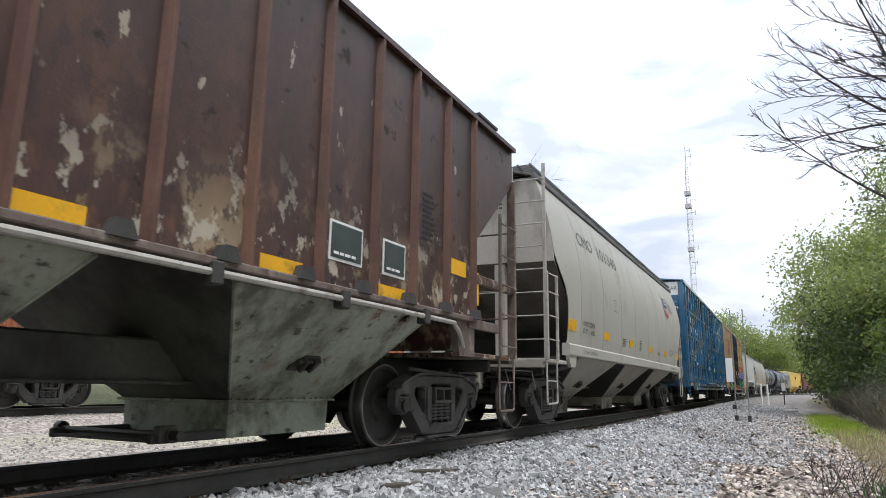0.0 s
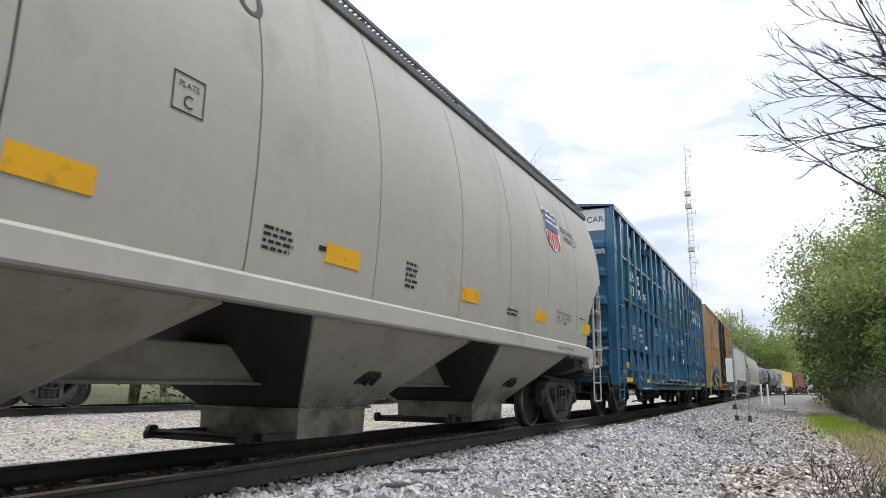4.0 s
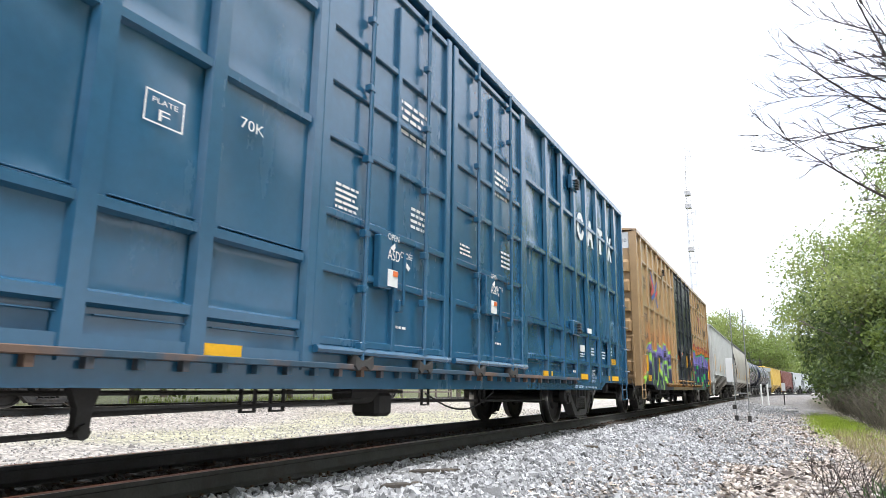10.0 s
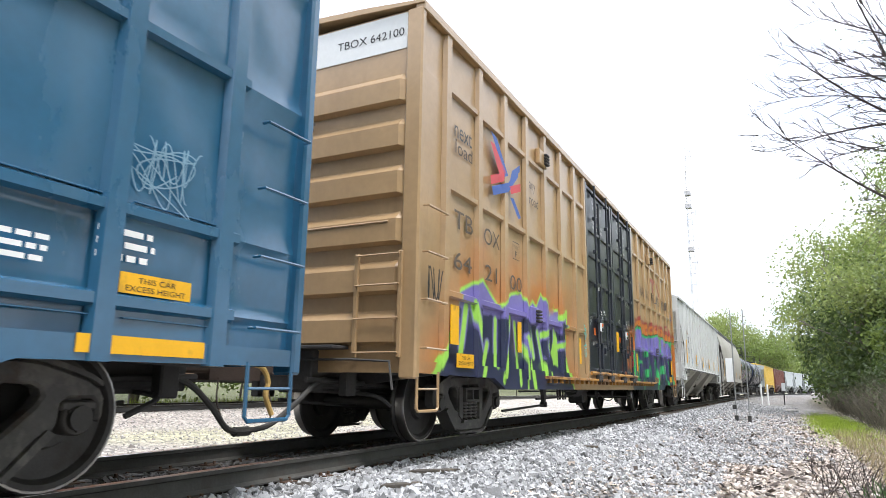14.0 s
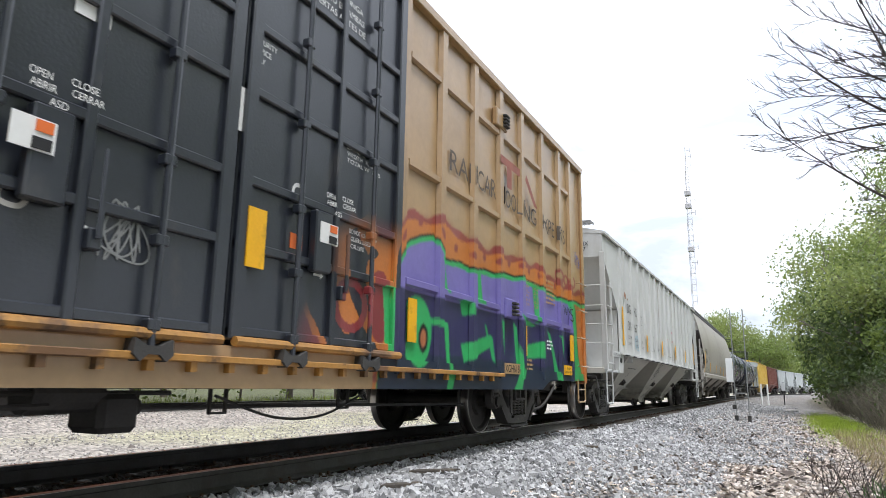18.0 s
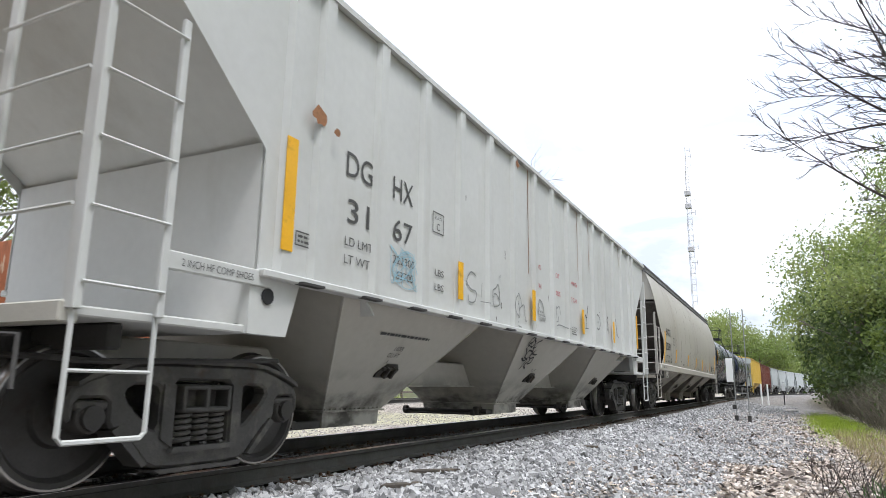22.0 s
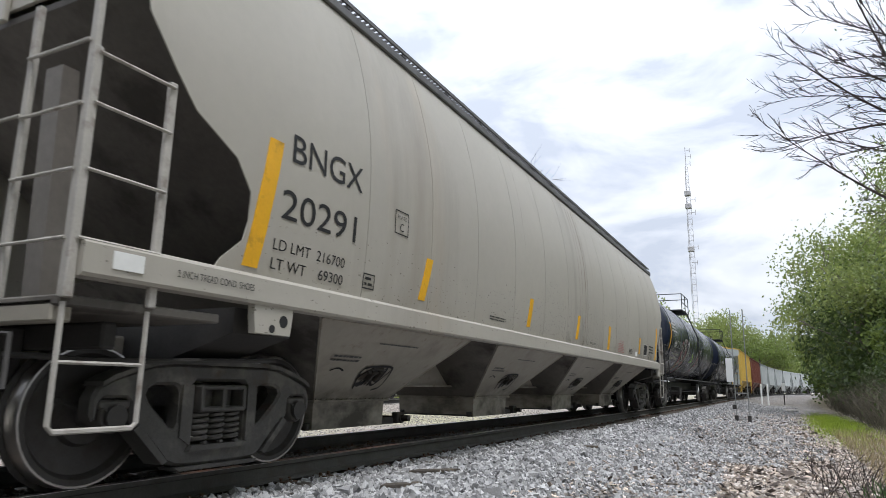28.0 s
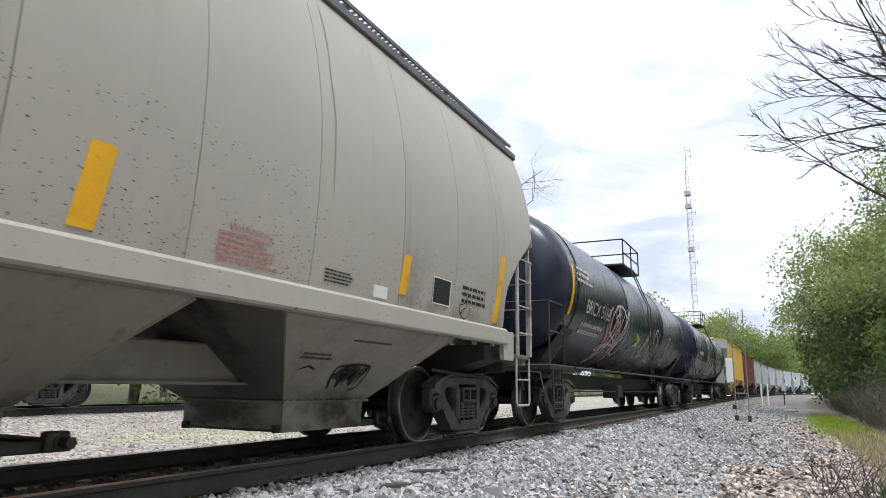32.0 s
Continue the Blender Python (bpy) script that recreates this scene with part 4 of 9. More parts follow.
def ribbed_hopper(name, label, L, paint, lower, endpaint, ribs, bays, truck_y, metal, rw=0.17, rd=0.05, zt=4.02, cut_pts=None, turns=True, full=True, ribpaint=None, sill=None, gaps=(1.4, 1.4), zt_bay=1.45, z_out=0.40, chute=0.16, front=None, post_x=0.85):
    """A covered hopper with straight sides stiffened by upright ribs."""
    car = thing(name, label, "hopper car", "freight cars of the train")
    cut = interp(cut_pts or [(1.46, 1.42), (2.38, 1.42), (2.42, 1.40), (3.56, 0.06), (5, 0.06)])
    X = 1.535
    flat = lambda z: X
    zs = [1.47, 1.9, 2.38, 2.42, 2.8, 3.2, 3.56, 3.8, zt]
    xs = [0.5] + list(ribs) + [L - 0.5]
    for side in (1, -1):
        for i in range(len(xs) - 1):
            lo = (lambda z: cut(z)) if i == 0 else (lambda z, v=xs[i]: max(v, cut(z)))
            hi = (lambda z: L - cut(z)) if i == len(xs) - 2 else (lambda z, v=xs[i + 1]: min(v, L - cut(z)))
            part("side_panel", sheet(flat, zs, lo, hi, side, 0.012, 3), paint, car)
        for y in ribs:
            z0 = 1.47
            while cut(z0) > y + 0.02 or cut(z0) > L - y + 0.02:
                z0 += 0.05
            b = Shape()
            b.prism([(side * X, y - rw / 2), (side * (X + rd), y - rw / 2 + rd * 0.6), (side * (X + rd), y + rw / 2 - rd * 0.6), (side * X, y + rw / 2)], z0, zt + 0.05, 2)
            part("side_rib", b, ribpaint or paint, car)
    r = Shape()
    prof = [(1.60, zt), (1.60, zt + 0.06), (1.2, zt + 0.16), (0, zt + 0.26), (-1.2, zt + 0.16), (-1.60, zt + 0.06), (-1.60, zt), (0, zt + 0.2)]
    r.prism(prof, 0.05, L - 0.05, 1)
    part("roof", r, paint, car)
    h = Shape()
    for i in range(int(L / 2.4)):
        h.box(-0.5, 0.5, 1.3 + 2.4 * i, 2.9 + 2.4 * i, zt + 0.2, zt + 0.36, 0.03)
    part("roof_hatch", h, paint, car)
    for sg, ye in ((1, 0.06), (-1, L - 0.06)):
        p = Shape()
        p.prism([(-X, 3.50), (X, 3.50), (X, zt + 0.05), (0, zt + 0.2), (-X, zt + 0.05)], min(ye, ye + sg * 0.02), max(ye, ye + sg * 0.02), 1)
        part("end_panel", p, endpaint, car)
        sl = Shape()
        pa = [(ye + sg * 0.02, 3.52), (ye + sg * 2.0, 2.05), (ye + sg * 2.95, 1.3)]
        for (ya, za), (yb, zb) in zip(pa, pa[1:]):
            sl.add([(-X + 0.02, ya, za), (X - 0.02, ya, za), (X - 0.02, yb, zb), (-X + 0.02, yb, zb), (-X + 0.02, ya, za + 0.03), (X - 0.02, ya, za + 0.03), (X - 0.02, yb, zb + 0.03), (-X + 0.02, yb, zb + 0.03)],
                   [(0, 1, 2, 3), (7, 6, 5, 4), (0, 4, 5, 1), (1, 5, 6, 2), (2, 6, 7, 3), (3, 7, 4, 0)])
        part("end_slope_sheet", sl, endpaint, car, "sloping end sheet in the shade of the roof")
        bk = Shape()
        ba, bb = sorted((ye + sg * 1.36, ye + sg * 1.40))
        bk.prism([(-1.50, 1.10), (1.50, 1.10), (1.50, 2.46), (-1.50, 2.46)], ba, bb, 1)
        part("bulkhead", bk, endpaint, car)
        y0 = 0.03 if sg > 0 else L - 0.03
        for x in (-1.52, 1.52):
            c = Shape()
            c.box(x - 0.06, x + 0.06, min(y0, y0 + sg * 0.05), max(y0, y0 + sg * 0.05), 1.05, 3.6, 0.01)
            part("corner_post", c, metal, car)
        for x in (-post_x, post_x):
            c = Shape()
            c.box(x - 0.05, x + 0.05, min(y0, y0 + sg * 0.04), max(y0, y0 + sg * 0.04), 1.05, 3.75, 0.01)
            part("end_post", c, metal, car)
        for z in (1.62, 2.02, 2.42, 2.86):
            rr = Shape()
            rr.tube([(post_x, y0 - sg * 0.04, z), (1.52, y0 - sg * 0.04, z)], 0.012, 6)
            part("rung", rr, metal, car)
        grab(car, [(-1.52, y0 - sg * 0.04, 2.72), (post_x, y0 - sg * 0.04, 2.72)], metal)
        yl = sorted((y0 + sg * 0.02, y0 + sg * 0.55))
        ladder(car, 1.56, yl[0], yl[1], 1.05, 3.0, [1.20, 1.62, 2.02, 2.42, 2.86], metal, "y", label="steel side ladder")
        stirrup(car, 1.54, yl[0], yl[1], 0.36, 1.06, metal)
        pl = Shape()
        pa, pb = sorted((y0, y0 + sg * 1.4))
        pl.box(-1.5, 1.5, pa, pb, 1.02, 1.08, 0.01)
        part("end_platform", pl, endpaint, car)
        dp = Shape()
        da, db = sorted((ye + sg * 0.55, ye + sg * 1.5))
        dp.box(1.50, 1.55, da, db, 1.36, 1.48, 0.008)
        part("sill_strip", dp, metal, car)
        jp = Shape()
        ja, jb = sorted((ye + sg * 1.30, ye + sg * 1.85))
        jp.prism([(ja, 1.46), (jb, 1.46), (jb - 0.14, 1.02), (ja, 1.02)] if sg > 0 else [(ja, 1.46), (jb, 1.46), (jb, 1.02), (ja + 0.14, 1.02)], 1.44, 1.53, 0)
        part("jacking_pad", jp, metal, car)
        coupler(car, 0.0 if sg > 0 else L, -sg, gaps[0 if sg > 0 else 1])
        end_gear(car, 0.0 if sg > 0 else L, sg)
    sb = Shape()
    for sd in (1, -1):
        sb.box(min(sd * 1.47, sd * 1.60), max(sd * 1.47, sd * 1.60), 1.42, L - 1.42, 1.43, 1.49, 0.01)
    part("side_sill", sb, metal, car)
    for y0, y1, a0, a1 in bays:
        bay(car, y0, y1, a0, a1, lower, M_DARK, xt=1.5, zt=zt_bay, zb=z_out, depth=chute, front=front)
    underframe(car, L, sill)
    for y in truck_y:
        truck(car, y, turns)
    return car

def dented(y0, y1, z0, z1, x, side, amp, seed, ny=8, nz=10, th=0.01):
    """A thin steel panel, slightly buckled."""
    s = Shape()
    rows = []
    for j in range(nz + 1):
        z = z0 + (z1 - z0) * j / nz
        row = []
        for i in range(ny + 1):
            y = y0 + (y1 - y0) * i / ny
            edge = min(i, ny - i, 1) * min(j, nz - j, 1)
            d = amp * edge * (noise.noise((y * 1.3 + seed * 3.1, z * 0.9, seed * 1.7)) + 0.35 * noise.noise((y * 3.1, z * 2.3, seed * 0.7)) - 0.35)
            row.append((side * (x + d), y, z))
        rows.append(row)
    vs = [p for r in rows for p in r]
    n = ny + 1
    fs = [(j * n + i, j * n + i + 1, (j + 1) * n + i + 1, (j + 1) * n + i) for j in range(nz) for i in range(ny)]
    s.add(vs, fs)
    me = s.mesh("side_panel")
    me.shade_smooth()
    return me


def boxcar(name, label, L, paint, trim, doorpaint, roofm, posts, rails, doors, truck_y, end_ribs, band, zt=4.86, amp=0.03, seed=1, turns=True, low_end=0.80, low_mid=0.64, panel_paint=None, trackm=None, barm=None, gaps=(1.4, 1.4)):
    """A high box car with outside posts and two plug doors a side."""
    car = thing(name, label, "boxcar", "freight cars of the train")
    XP, XR = 1.545, 1.60
    d0, d1 = doors
    core = Shape()
    core.box(-XP + 0.09, XP - 0.09, 0.1, L - 0.1, 0.95, zt - 0.02)
    part("inner_body", core, M_DARK, car)
    cols = [0.0] + posts + [L]
    levels = [low_end] + rails + [zt]
    k = 0
    for side in (1, -1):
        for a, b in zip(cols, cols[1:]):
            if a >= d0 - 0.05 and b <= d1 + 0.05:
                continue
            for za, zb in zip(levels, levels[1:]):
                k += 1
                me = dented(a, b, za, zb, XP, side, amp, seed + k)
                me.materials.append(panel_paint or paint)
                part("side_panel", me, None, car)
        for y in posts:
            if d0 + 0.1 < y < d1 - 0.1:
                continue
            p = Shape()
            p.prism([(side * XP, y - 0.085), (side * XR, y - 0.06), (side * XR, y + 0.06), (side * XP, y + 0.085)], low_end - 0.02, zt - 0.03, 2)
            part("side_post", p, panel_paint or paint, car)
        for y in (0.035, L - 0.035):
            p = Shape()
            lo, hi = sorted((side * 1.40, side * (XR + 0.005)))
            p.box(lo, hi, y - 0.05, y + 0.05, low_end - 0.06, zt - 0.02, 0.02)
            part("corner_post", p, paint, car)
        for z in rails:
            for a, b in ((0.7, d0 - 0.1), (d1 + 0.1, L - 0.7)):
                p = Shape()
                p.prism([(side * XP, z - 0.05), (side * (XR - 0.012), z - 0.03), (side * (XR - 0.012), z + 0.03), (side * XP, z + 0.05)], a, b, 1)
                part("side_rail", p, panel_paint or paint, car)
        s = Shape()
        lo, hi = sorted((side * (XP - 0.02), side * (XR - 0.02)))
        edge = interp([(0.05, low_end), (2.1, low_end - 0.02), (2.5, low_mid), (L - 2.5, low_mid), (L - 2.1, low_end - 0.02), (L - 0.05, low_end)])
        s.loft([[(lo, y, edge(y)), (hi, y, edge(y)), (hi, y, low_end + 0.12), (lo, y, low_end + 0.12)] for y in [0.05] + [2.1 + 0.1 * q for q in range(5)] + [2.5 + (L - 5.0) * q / 100 for q in range(1, 101)] + [L - 2.4 + 0.1 * q for q in range(4)] + [L - 0.05]])
        part("side_sill", s, panel_paint or paint, car)
        ev = Shape()
        lo, hi = sorted((side * 1.50, side * (XR + 0.02)))
        ev.box(lo, hi, 0.0, L, zt - 0.06, zt + 0.03, 0.012)
        part("eave_rail", ev, trim, car)
        # doors
        w = (d1 - d0) / 2
        for n in range(2):
            a, b = d0 + n * w + 0.03, d0 + (n + 1) * w - 0.03
            dr = Shape()
            lo, hi = sorted((side * (XP - 0.03), side * (XP + 0.012)))
            dr.box(lo, hi, a, b, 0.98, zt - 0.12, 0.01)
            door = part("plug_door", dr, doorpaint, car, "wide plug door with upright locking rods")
            fr = Shape()
            lo, hi = sorted((side * (XP + 0.0), side * (XR + 0.005)))
            for y in (a + 0.06, b - 0.06):
                fr.box(lo, hi, y - 0.06, y + 0.06, 0.96, zt - 0.10, 0.012)
            for z in (1.02, 1.62, 2.10, 2.78, 3.30, 3.82, zt - 0.18):
                fr.box(lo, hi - side * 0.012 if side > 0 else hi, a, b, z - 0.035, z + 0.035, 0.01)
            for y in (a + w * 0.5,):
                fr.box(lo, hi, y - 0.035, y + 0.035, 0.96, zt - 0.3, 0.01)
            part("door_frame", fr, doorpaint, door)
            for y in (a + w * 0.27, a + w * 0.72):
                ro = Shape()
                ro.tube([(side * (XR + 0.035), y, 0.86), (side * (XR + 0.035), y, zt - 0.05)], 0.022, 8)
                for z in (1.0, 1.5, 2.0, 2.7, 3.4, 4.1, 4.6):
                    lo2, hi2 = sorted((side * (XR - 0.02), side * (XR + 0.055)))
                    ro.box(lo2, hi2, y - 0.045, y + 0.045, z - 0.035, z + 0.035, 0.008)
                part("locking_rod", ro, doorpaint, door)
                ft = Shape()
                lo2, hi2 = sorted((side * (XR - 0.06), side * (XR + 0.07)))
                ft.prism([(y - 0.13, 0.92), (y - 0.05, 0.88), (y + 0.05, 0.88), (y + 0.13, 0.92), (y + 0.14, 0.83), (y + 0.09, 0.79), (y + 0.04, 0.83), (y - 0.04, 0.83), (y - 0.09, 0.79), (y - 0.14, 0.83)], lo2, hi2, 0)
                part("door_roller", ft, M_DARK, door)
            bx = Shape()
            lo2, hi2 = sorted((side * (XR - 0.03), side * (XR + 0.05)))
            yb = a + w * 0.40
            bx.box(lo2, hi2, yb - 0.11, yb + 0.11, 1.55, 2.05, 0.012)
            bx.tube([(side * (XR + 0.07), yb + 0.3, 1.42), (side * (XR + 0.07), yb + 0.3, 1.92)], 0.018, 6)
            bx.box(lo2, hi2, yb + 0.26, yb + 0.34, 1.36, 1.48, 0.01)
            part("latch_box", bx, doorpaint, door)
        db = Shape()
        for n in range(2):
            a, b = d0 + n * w + 0.06, d0 + (n + 1) * w - 0.06
            db.tube([(side * (XR + 0.02), a, 0.95), (side * (XR + 0.02), b, 0.95)], 0.035, 8)
        part("door_sill_bar", db, barm or trim, car)
        tk = Shape()
        lo, hi = sorted((side * (XP - 0.02), side * (XR + 0.05)))
        tk.box(lo, hi, d0 - 2.6, d1 + 2.6, 0.80, 0.845, 0.006)
        y = d0 - 2.5
        while y < d1 + 2.5:
            tk.box(lo, hi - side * 0.02 if side > 0 else hi, y, y + 0.05, 0.74, 0.80)
            y += 0.32
        part("door_track", tk, trackm or trim, car, "ledge-like door track with worn top")
    rf = Shape()
    prof = [(1.62, zt + 0.015), (1.62, zt + 0.05), (0.8, zt + 0.14), (0, zt + 0.19), (-0.8, zt + 0.14), (-1.62, zt + 0.05), (-1.62, zt + 0.015), (0, zt + 0.12)]
    rf.prism(prof, -0.02, L + 0.02, 1)
    rfo = part("roof", rf, roofm, car)
    y = 0.3
    while y < L - 0.3:
        rb = Shape()
        rb.box(-1.60, 1.60, y - 0.03, y + 0.03, zt + 0.03, zt + 0.07)
        part("roof_rib", rb, roofm, rfo)
        y += 1.1
    for sg, ye in ((1, 0.05), (-1, L - 0.05)):
        e = Shape()
        e.box(-1.46, 1.46, min(ye, ye + sg * 0.03), max(ye, ye + sg * 0.03), low_end, zt, 0)
        part("end_wall", e, paint, car)
        for z0, z1 in end_ribs:
            rb = Shape()
            prof = [(0.0, z1), (0.085, z1 - min(0.09, 0.4 * (z1 - z0))), (0.085, z0 + 0.03), (0.0, z0)]
            rb.loft([[(x, ye - sg * d * k, z) for d, z in prof] for x, k in ((-1.42, 0.15), (-1.34, 1.0), (1.34, 1.0), (1.42, 0.15))])
            part("end_rib", rb, paint, car)
        if band:
            bd = Shape()
            bd.box(-1.42, 1.42, min(ye - sg * 0.012, ye), max(ye - sg * 0.012, ye), band[0], band[1])
            part("height_band", bd, M_BAND, car, "white band across the top of the end")
        y0 = ye - sg * 0.09
        ladder(car, y0, 0.88, 1.42, 0.95, 2.05, [1.0, 1.35, 1.70, 2.02], trim, "x", 0.05, label="short end ladder")
        ladder(car, y0, -1.42, -0.88, 0.95, 2.05, [1.0, 1.35, 1.70, 2.02], trim, "x", 0.05)
        grab(car, [(-1.3, y0, 2.35), (-0.1, y0, 2.38), (1.25, y0, 2.38)], trim)
        cw = Shape()
        pa, pb = sorted((ye, ye - sg * 0.30))
        cw.box(-0.75, 0.75, pa, pb, 1.04, 1.075, 0.006)
        part("crossover_platform", cw, M_DARK, car)
        for z in (1.05, 1.55, 2.05, 2.55):
            yy = sorted((ye + sg * 0.05, ye + sg * 0.52))
            grab(car, [(XR, yy[0], z), (XR + 0.06, yy[0], z), (XR + 0.06, yy[1], z), (XR, yy[1], z)], trim, 0.012)
        yy = sorted((ye + sg * 0.02, ye + sg * 0.48))
        stirrup(car, 1.58, yy[0], yy[1], 0.42, low_end + 0.02, trim)
        coupler(car, 0.0 if sg > 0 else L, -sg, gaps[0 if sg > 0 else 1])
        end_gear(car, 0.0 if sg > 0 else L, sg)
    u = Shape()
    u.box(-0.35, 0.35, 0.0, L, 0.62, 0.98, 0.02)
    part("centre_sill", u, M_DARK, car)
    fl = Shape()
    fl.box(-1.5, 1.5, 0.2, L - 0.2, 0.93, 0.98)
    part("floor", fl, M_DARK, car)
    for i in range(int(L / 1.5)):
        y = 0.9 + 1.5 * i
        if any(abs(y - q) < 1.35 for q in truck_y):
            continue
        c = Shape()
        c.prism([(-1.5, 0.93), (-1.5, 0.82), (-0.3, 0.66), (0.3, 0.66), (1.5, 0.82), (1.5, 0.93)], y - 0.05, y + 0.05, 1)
        part("cross_bearer", c, M_DARK, car)
    # brake gear: hanger and levers, long rods, cylinder, reservoir, pipe hangers
    c = L / 18.85
    hg = Shape()
    hg.prism([(5.28 * c, 0.70), (5.52 * c, 0.70), (5.46 * c, 0.50), (5.45 * c, 0.36), (5.36 * c, 0.36), (5.36 * c, 0.52)], 1.16, 1.22, 0)
    hg.tube([(1.14, 5.40 * c, 0.385), (1.25, 5.40 * c, 0.385)], 0.045, 8)
    part("brake_lever_hanger", hg, M_DARK, car)
    for pts in ([(1.2, 2.4 + 0.9, 0.33), (1.2, 5.4 * c, 0.38)], [(1.0, 5.6 * c, 0.47), (1.0, 6.9 * c, 0.49), (1.0, 8.6 * c, 0.53)], [(0.9, 5.0 * c, 0.60), (0.9, 9.6 * c, 0.60)], [(0.75, 9.4 * c, 0.50), (0.75, truck_y[1] - 0.9, 0.42)]):
        rg = Shape()
        rg.tube(pts, 0.019, 6)
        part("brake_rod", rg, M_DARK, car)
    cy = Shape()
    cy.tube([(0.8, 8.55 * c, 0.60), (0.8, 9.05 * c, 0.60)], 0.13, 14)
    cy.tube([(0.8, 9.05 * c, 0.52), (0.8, 9.4 * c, 0.50)], 0.06, 8)
    part("brake_cylinder", cy, M_DARK, car)
    av = Shape()
    av.box(0.6, 0.95, 9.0 * c, 9.32 * c, 0.34, 0.60, 0.04)
    part("control_valve", av, M_DARK, car)
    for y in (6.9, 7.25, 9.9, 11.6):
        lp = Shape()
        lp.tube([(1.0, y * c, 0.72), (1.0, y * c, 0.45), (1.0, y * c + 0.16, 0.45), (1.0, y * c + 0.16, 0.72)], 0.018, 6)
        part("rod_hanger", lp, M_DARK, car)
    ch = Shape()
    ch.tube(smooth_line([(1.05, 9.9 * c, 0.58), (1.05, 10.6 * c, 0.40), (1.05, 11.3 * c, 0.40), (1.05, 12.0 * c, 0.60)], 5), 0.012, 5)
    part("brake_chain", ch, M_DARK, car)
    for y in truck_y:
        truck(car, y, turns)
    return car


def tank_car(name, label, L, paint, trim, truck_y, r=1.50, zc=2.62, turns=True):
    """A tank car: domed barrel, saddles, dome platform, running gear."""
    car = thing(name, label, "tank car", "freight cars of the train")
    s = Shape()
    ys = [(0.75, 0.02), (0.78, 0.35), (0.86, 0.68), (0.98, 0.88), (1.14, 0.97), (1.30, 1.0), (1.34, 1.004), (1.38, 1.0), (L * 0.35, 1.0), (L * 0.35 + 0.03, 1.004), (L * 0.35 + 0.06, 1.0), (L * 0.5, 1.0)]
    prof = ys + [(L - y, k) for y, k in ys[-2::-1]]
    n = 40
    s.loft([[(r * k * math.cos(a * math.tau / n), y, zc + r * k * math.sin(a * math.tau / n)) for a in range(n)] for y, k in prof])
    part("tank_barrel", s, paint, car, smooth=45)
    for y in (1.9, L * 0.35, L * 0.65, L - 1.9):
        b = Shape()
        ring = []
        for rr in (r + 0.012, r + 0.0):
            ring.append([(rr * math.cos(a), rr * math.sin(a)) for a in np.linspace(0, math.tau, 41)[:-1]])
        b.loft([[(x, y - 0.05, zc + z) for x, z in ring[0]], [(x, y + 0.05, zc + z) for x, z in ring[0]]])
        part("tank_band", b, paint, car, smooth=45)
    for y in truck_y:
        sd = Shape()
        sd.prism([(-1.3, zc - 0.85), (-0.6, 0.85), (0.6, 0.85), (1.3, zc - 0.85), (1.0, zc - 1.2), (0, zc - r), (-1.0, zc - 1.2)], y - 0.35, y + 0.35, 1)
        part("saddle", sd, trim, car)
    pf = Shape()
    yc = L / 2
    zt = zc + r
    pf.lathe([(-0.25, 0.42), (0.12, 0.42)], 24)
    pf.v = [(p[1], yc + p[2], zt + p[0]) for p in pf.v]
    pf.box(-1.1, 1.1, yc - 1.1, yc + 1.1, zt - 0.06, zt - 0.01)
    pd = part("dome_platform", pf, trim, car, "black dome platform with safety railing")
    for x in (-1.1, 1.1):
        rl = Shape()
        for z in (0.3, 0.68):
            rl.tube([(x, yc - 1.1, zt + z), (x, yc + 1.1, zt + z)], 0.02, 6)
        for y in (yc - 1.1, yc, yc + 1.1):
            rl.tube([(x, y, zt - 0.05), (x, y, zt + 0.68)], 0.02, 6)
        part("railing", rl, trim, pd)
    for y in (yc - 1.1, yc + 1.1):
        rl = Shape()
        rl.tube([(-1.1, y, zt + 0.68), (1.1, y, zt + 0.68)], 0.02, 6)
        part("railing", rl, trim, pd)
    for side in (1, -1):
        ld = Shape()
        for y in (yc - 0.22, yc + 0.22):
            ld.tube([(side * 1.56, y, 0.8), (side * 1.56, y, zc + 0.3), (side * 1.1, y, zt)], 0.018, 6)
        for i in range(9):
            ld.tube([(side * 1.56, yc - 0.22, 0.9 + 0.26 * i), (side * 1.56, yc + 0.22, 0.9 + 0.26 * i)], 0.012, 6)
        part("ladder", ld, trim, car)
        hr = Shape()
        hr.tube([(side * 1.56, 1.2, 1.02), (side * 1.56, L - 1.2, 1.02)], 0.024, 6)
        part("side_handrail", hr, trim, car)
    for sg, y0 in ((1, 0.0), (-1, L)):
        pl = Shape()
        pa, pb = sorted((y0, y0 + sg * 1.9))
        pl.box(-1.5, 1.5, pa, pb, 0.95, 1.05, 0.015)
        part("end_platform", pl, trim, car)
        rl = Shape()
        for x in (-1.45, -0.5, 0.5, 1.45):
            rl.tube([(x, y0 + sg * 0.1, 1.05), (x, y0 + sg * 0.1, 2.1)], 0.018, 6)
        rl.tube([(-1.45, y0 + sg * 0.1, 2.1), (1.45, y0 + sg * 0.1, 2.1)], 0.018, 6)
        for x in (1.45,):
            rl.tube([(x, y0 + sg * 0.1, 2.1), (x, y0 + sg * 0.9, 2.1), (x, y0 + sg * 0.95, 1.05)], 0.018, 6)
            rl.tube([(x, y0 + sg * 0.1, 1.6), (x, y0 + sg * 0.9, 1.6)], 0.015, 6)
        part("end_railing", rl, trim, car)
        ya, yb = sorted((y0 + sg * 0.1, y0 + sg * 0.6))
        stirrup(car, 1.5, ya, yb, 0.42, 0.98, trim)
        coupler(car, y0, -sg, 1.3)
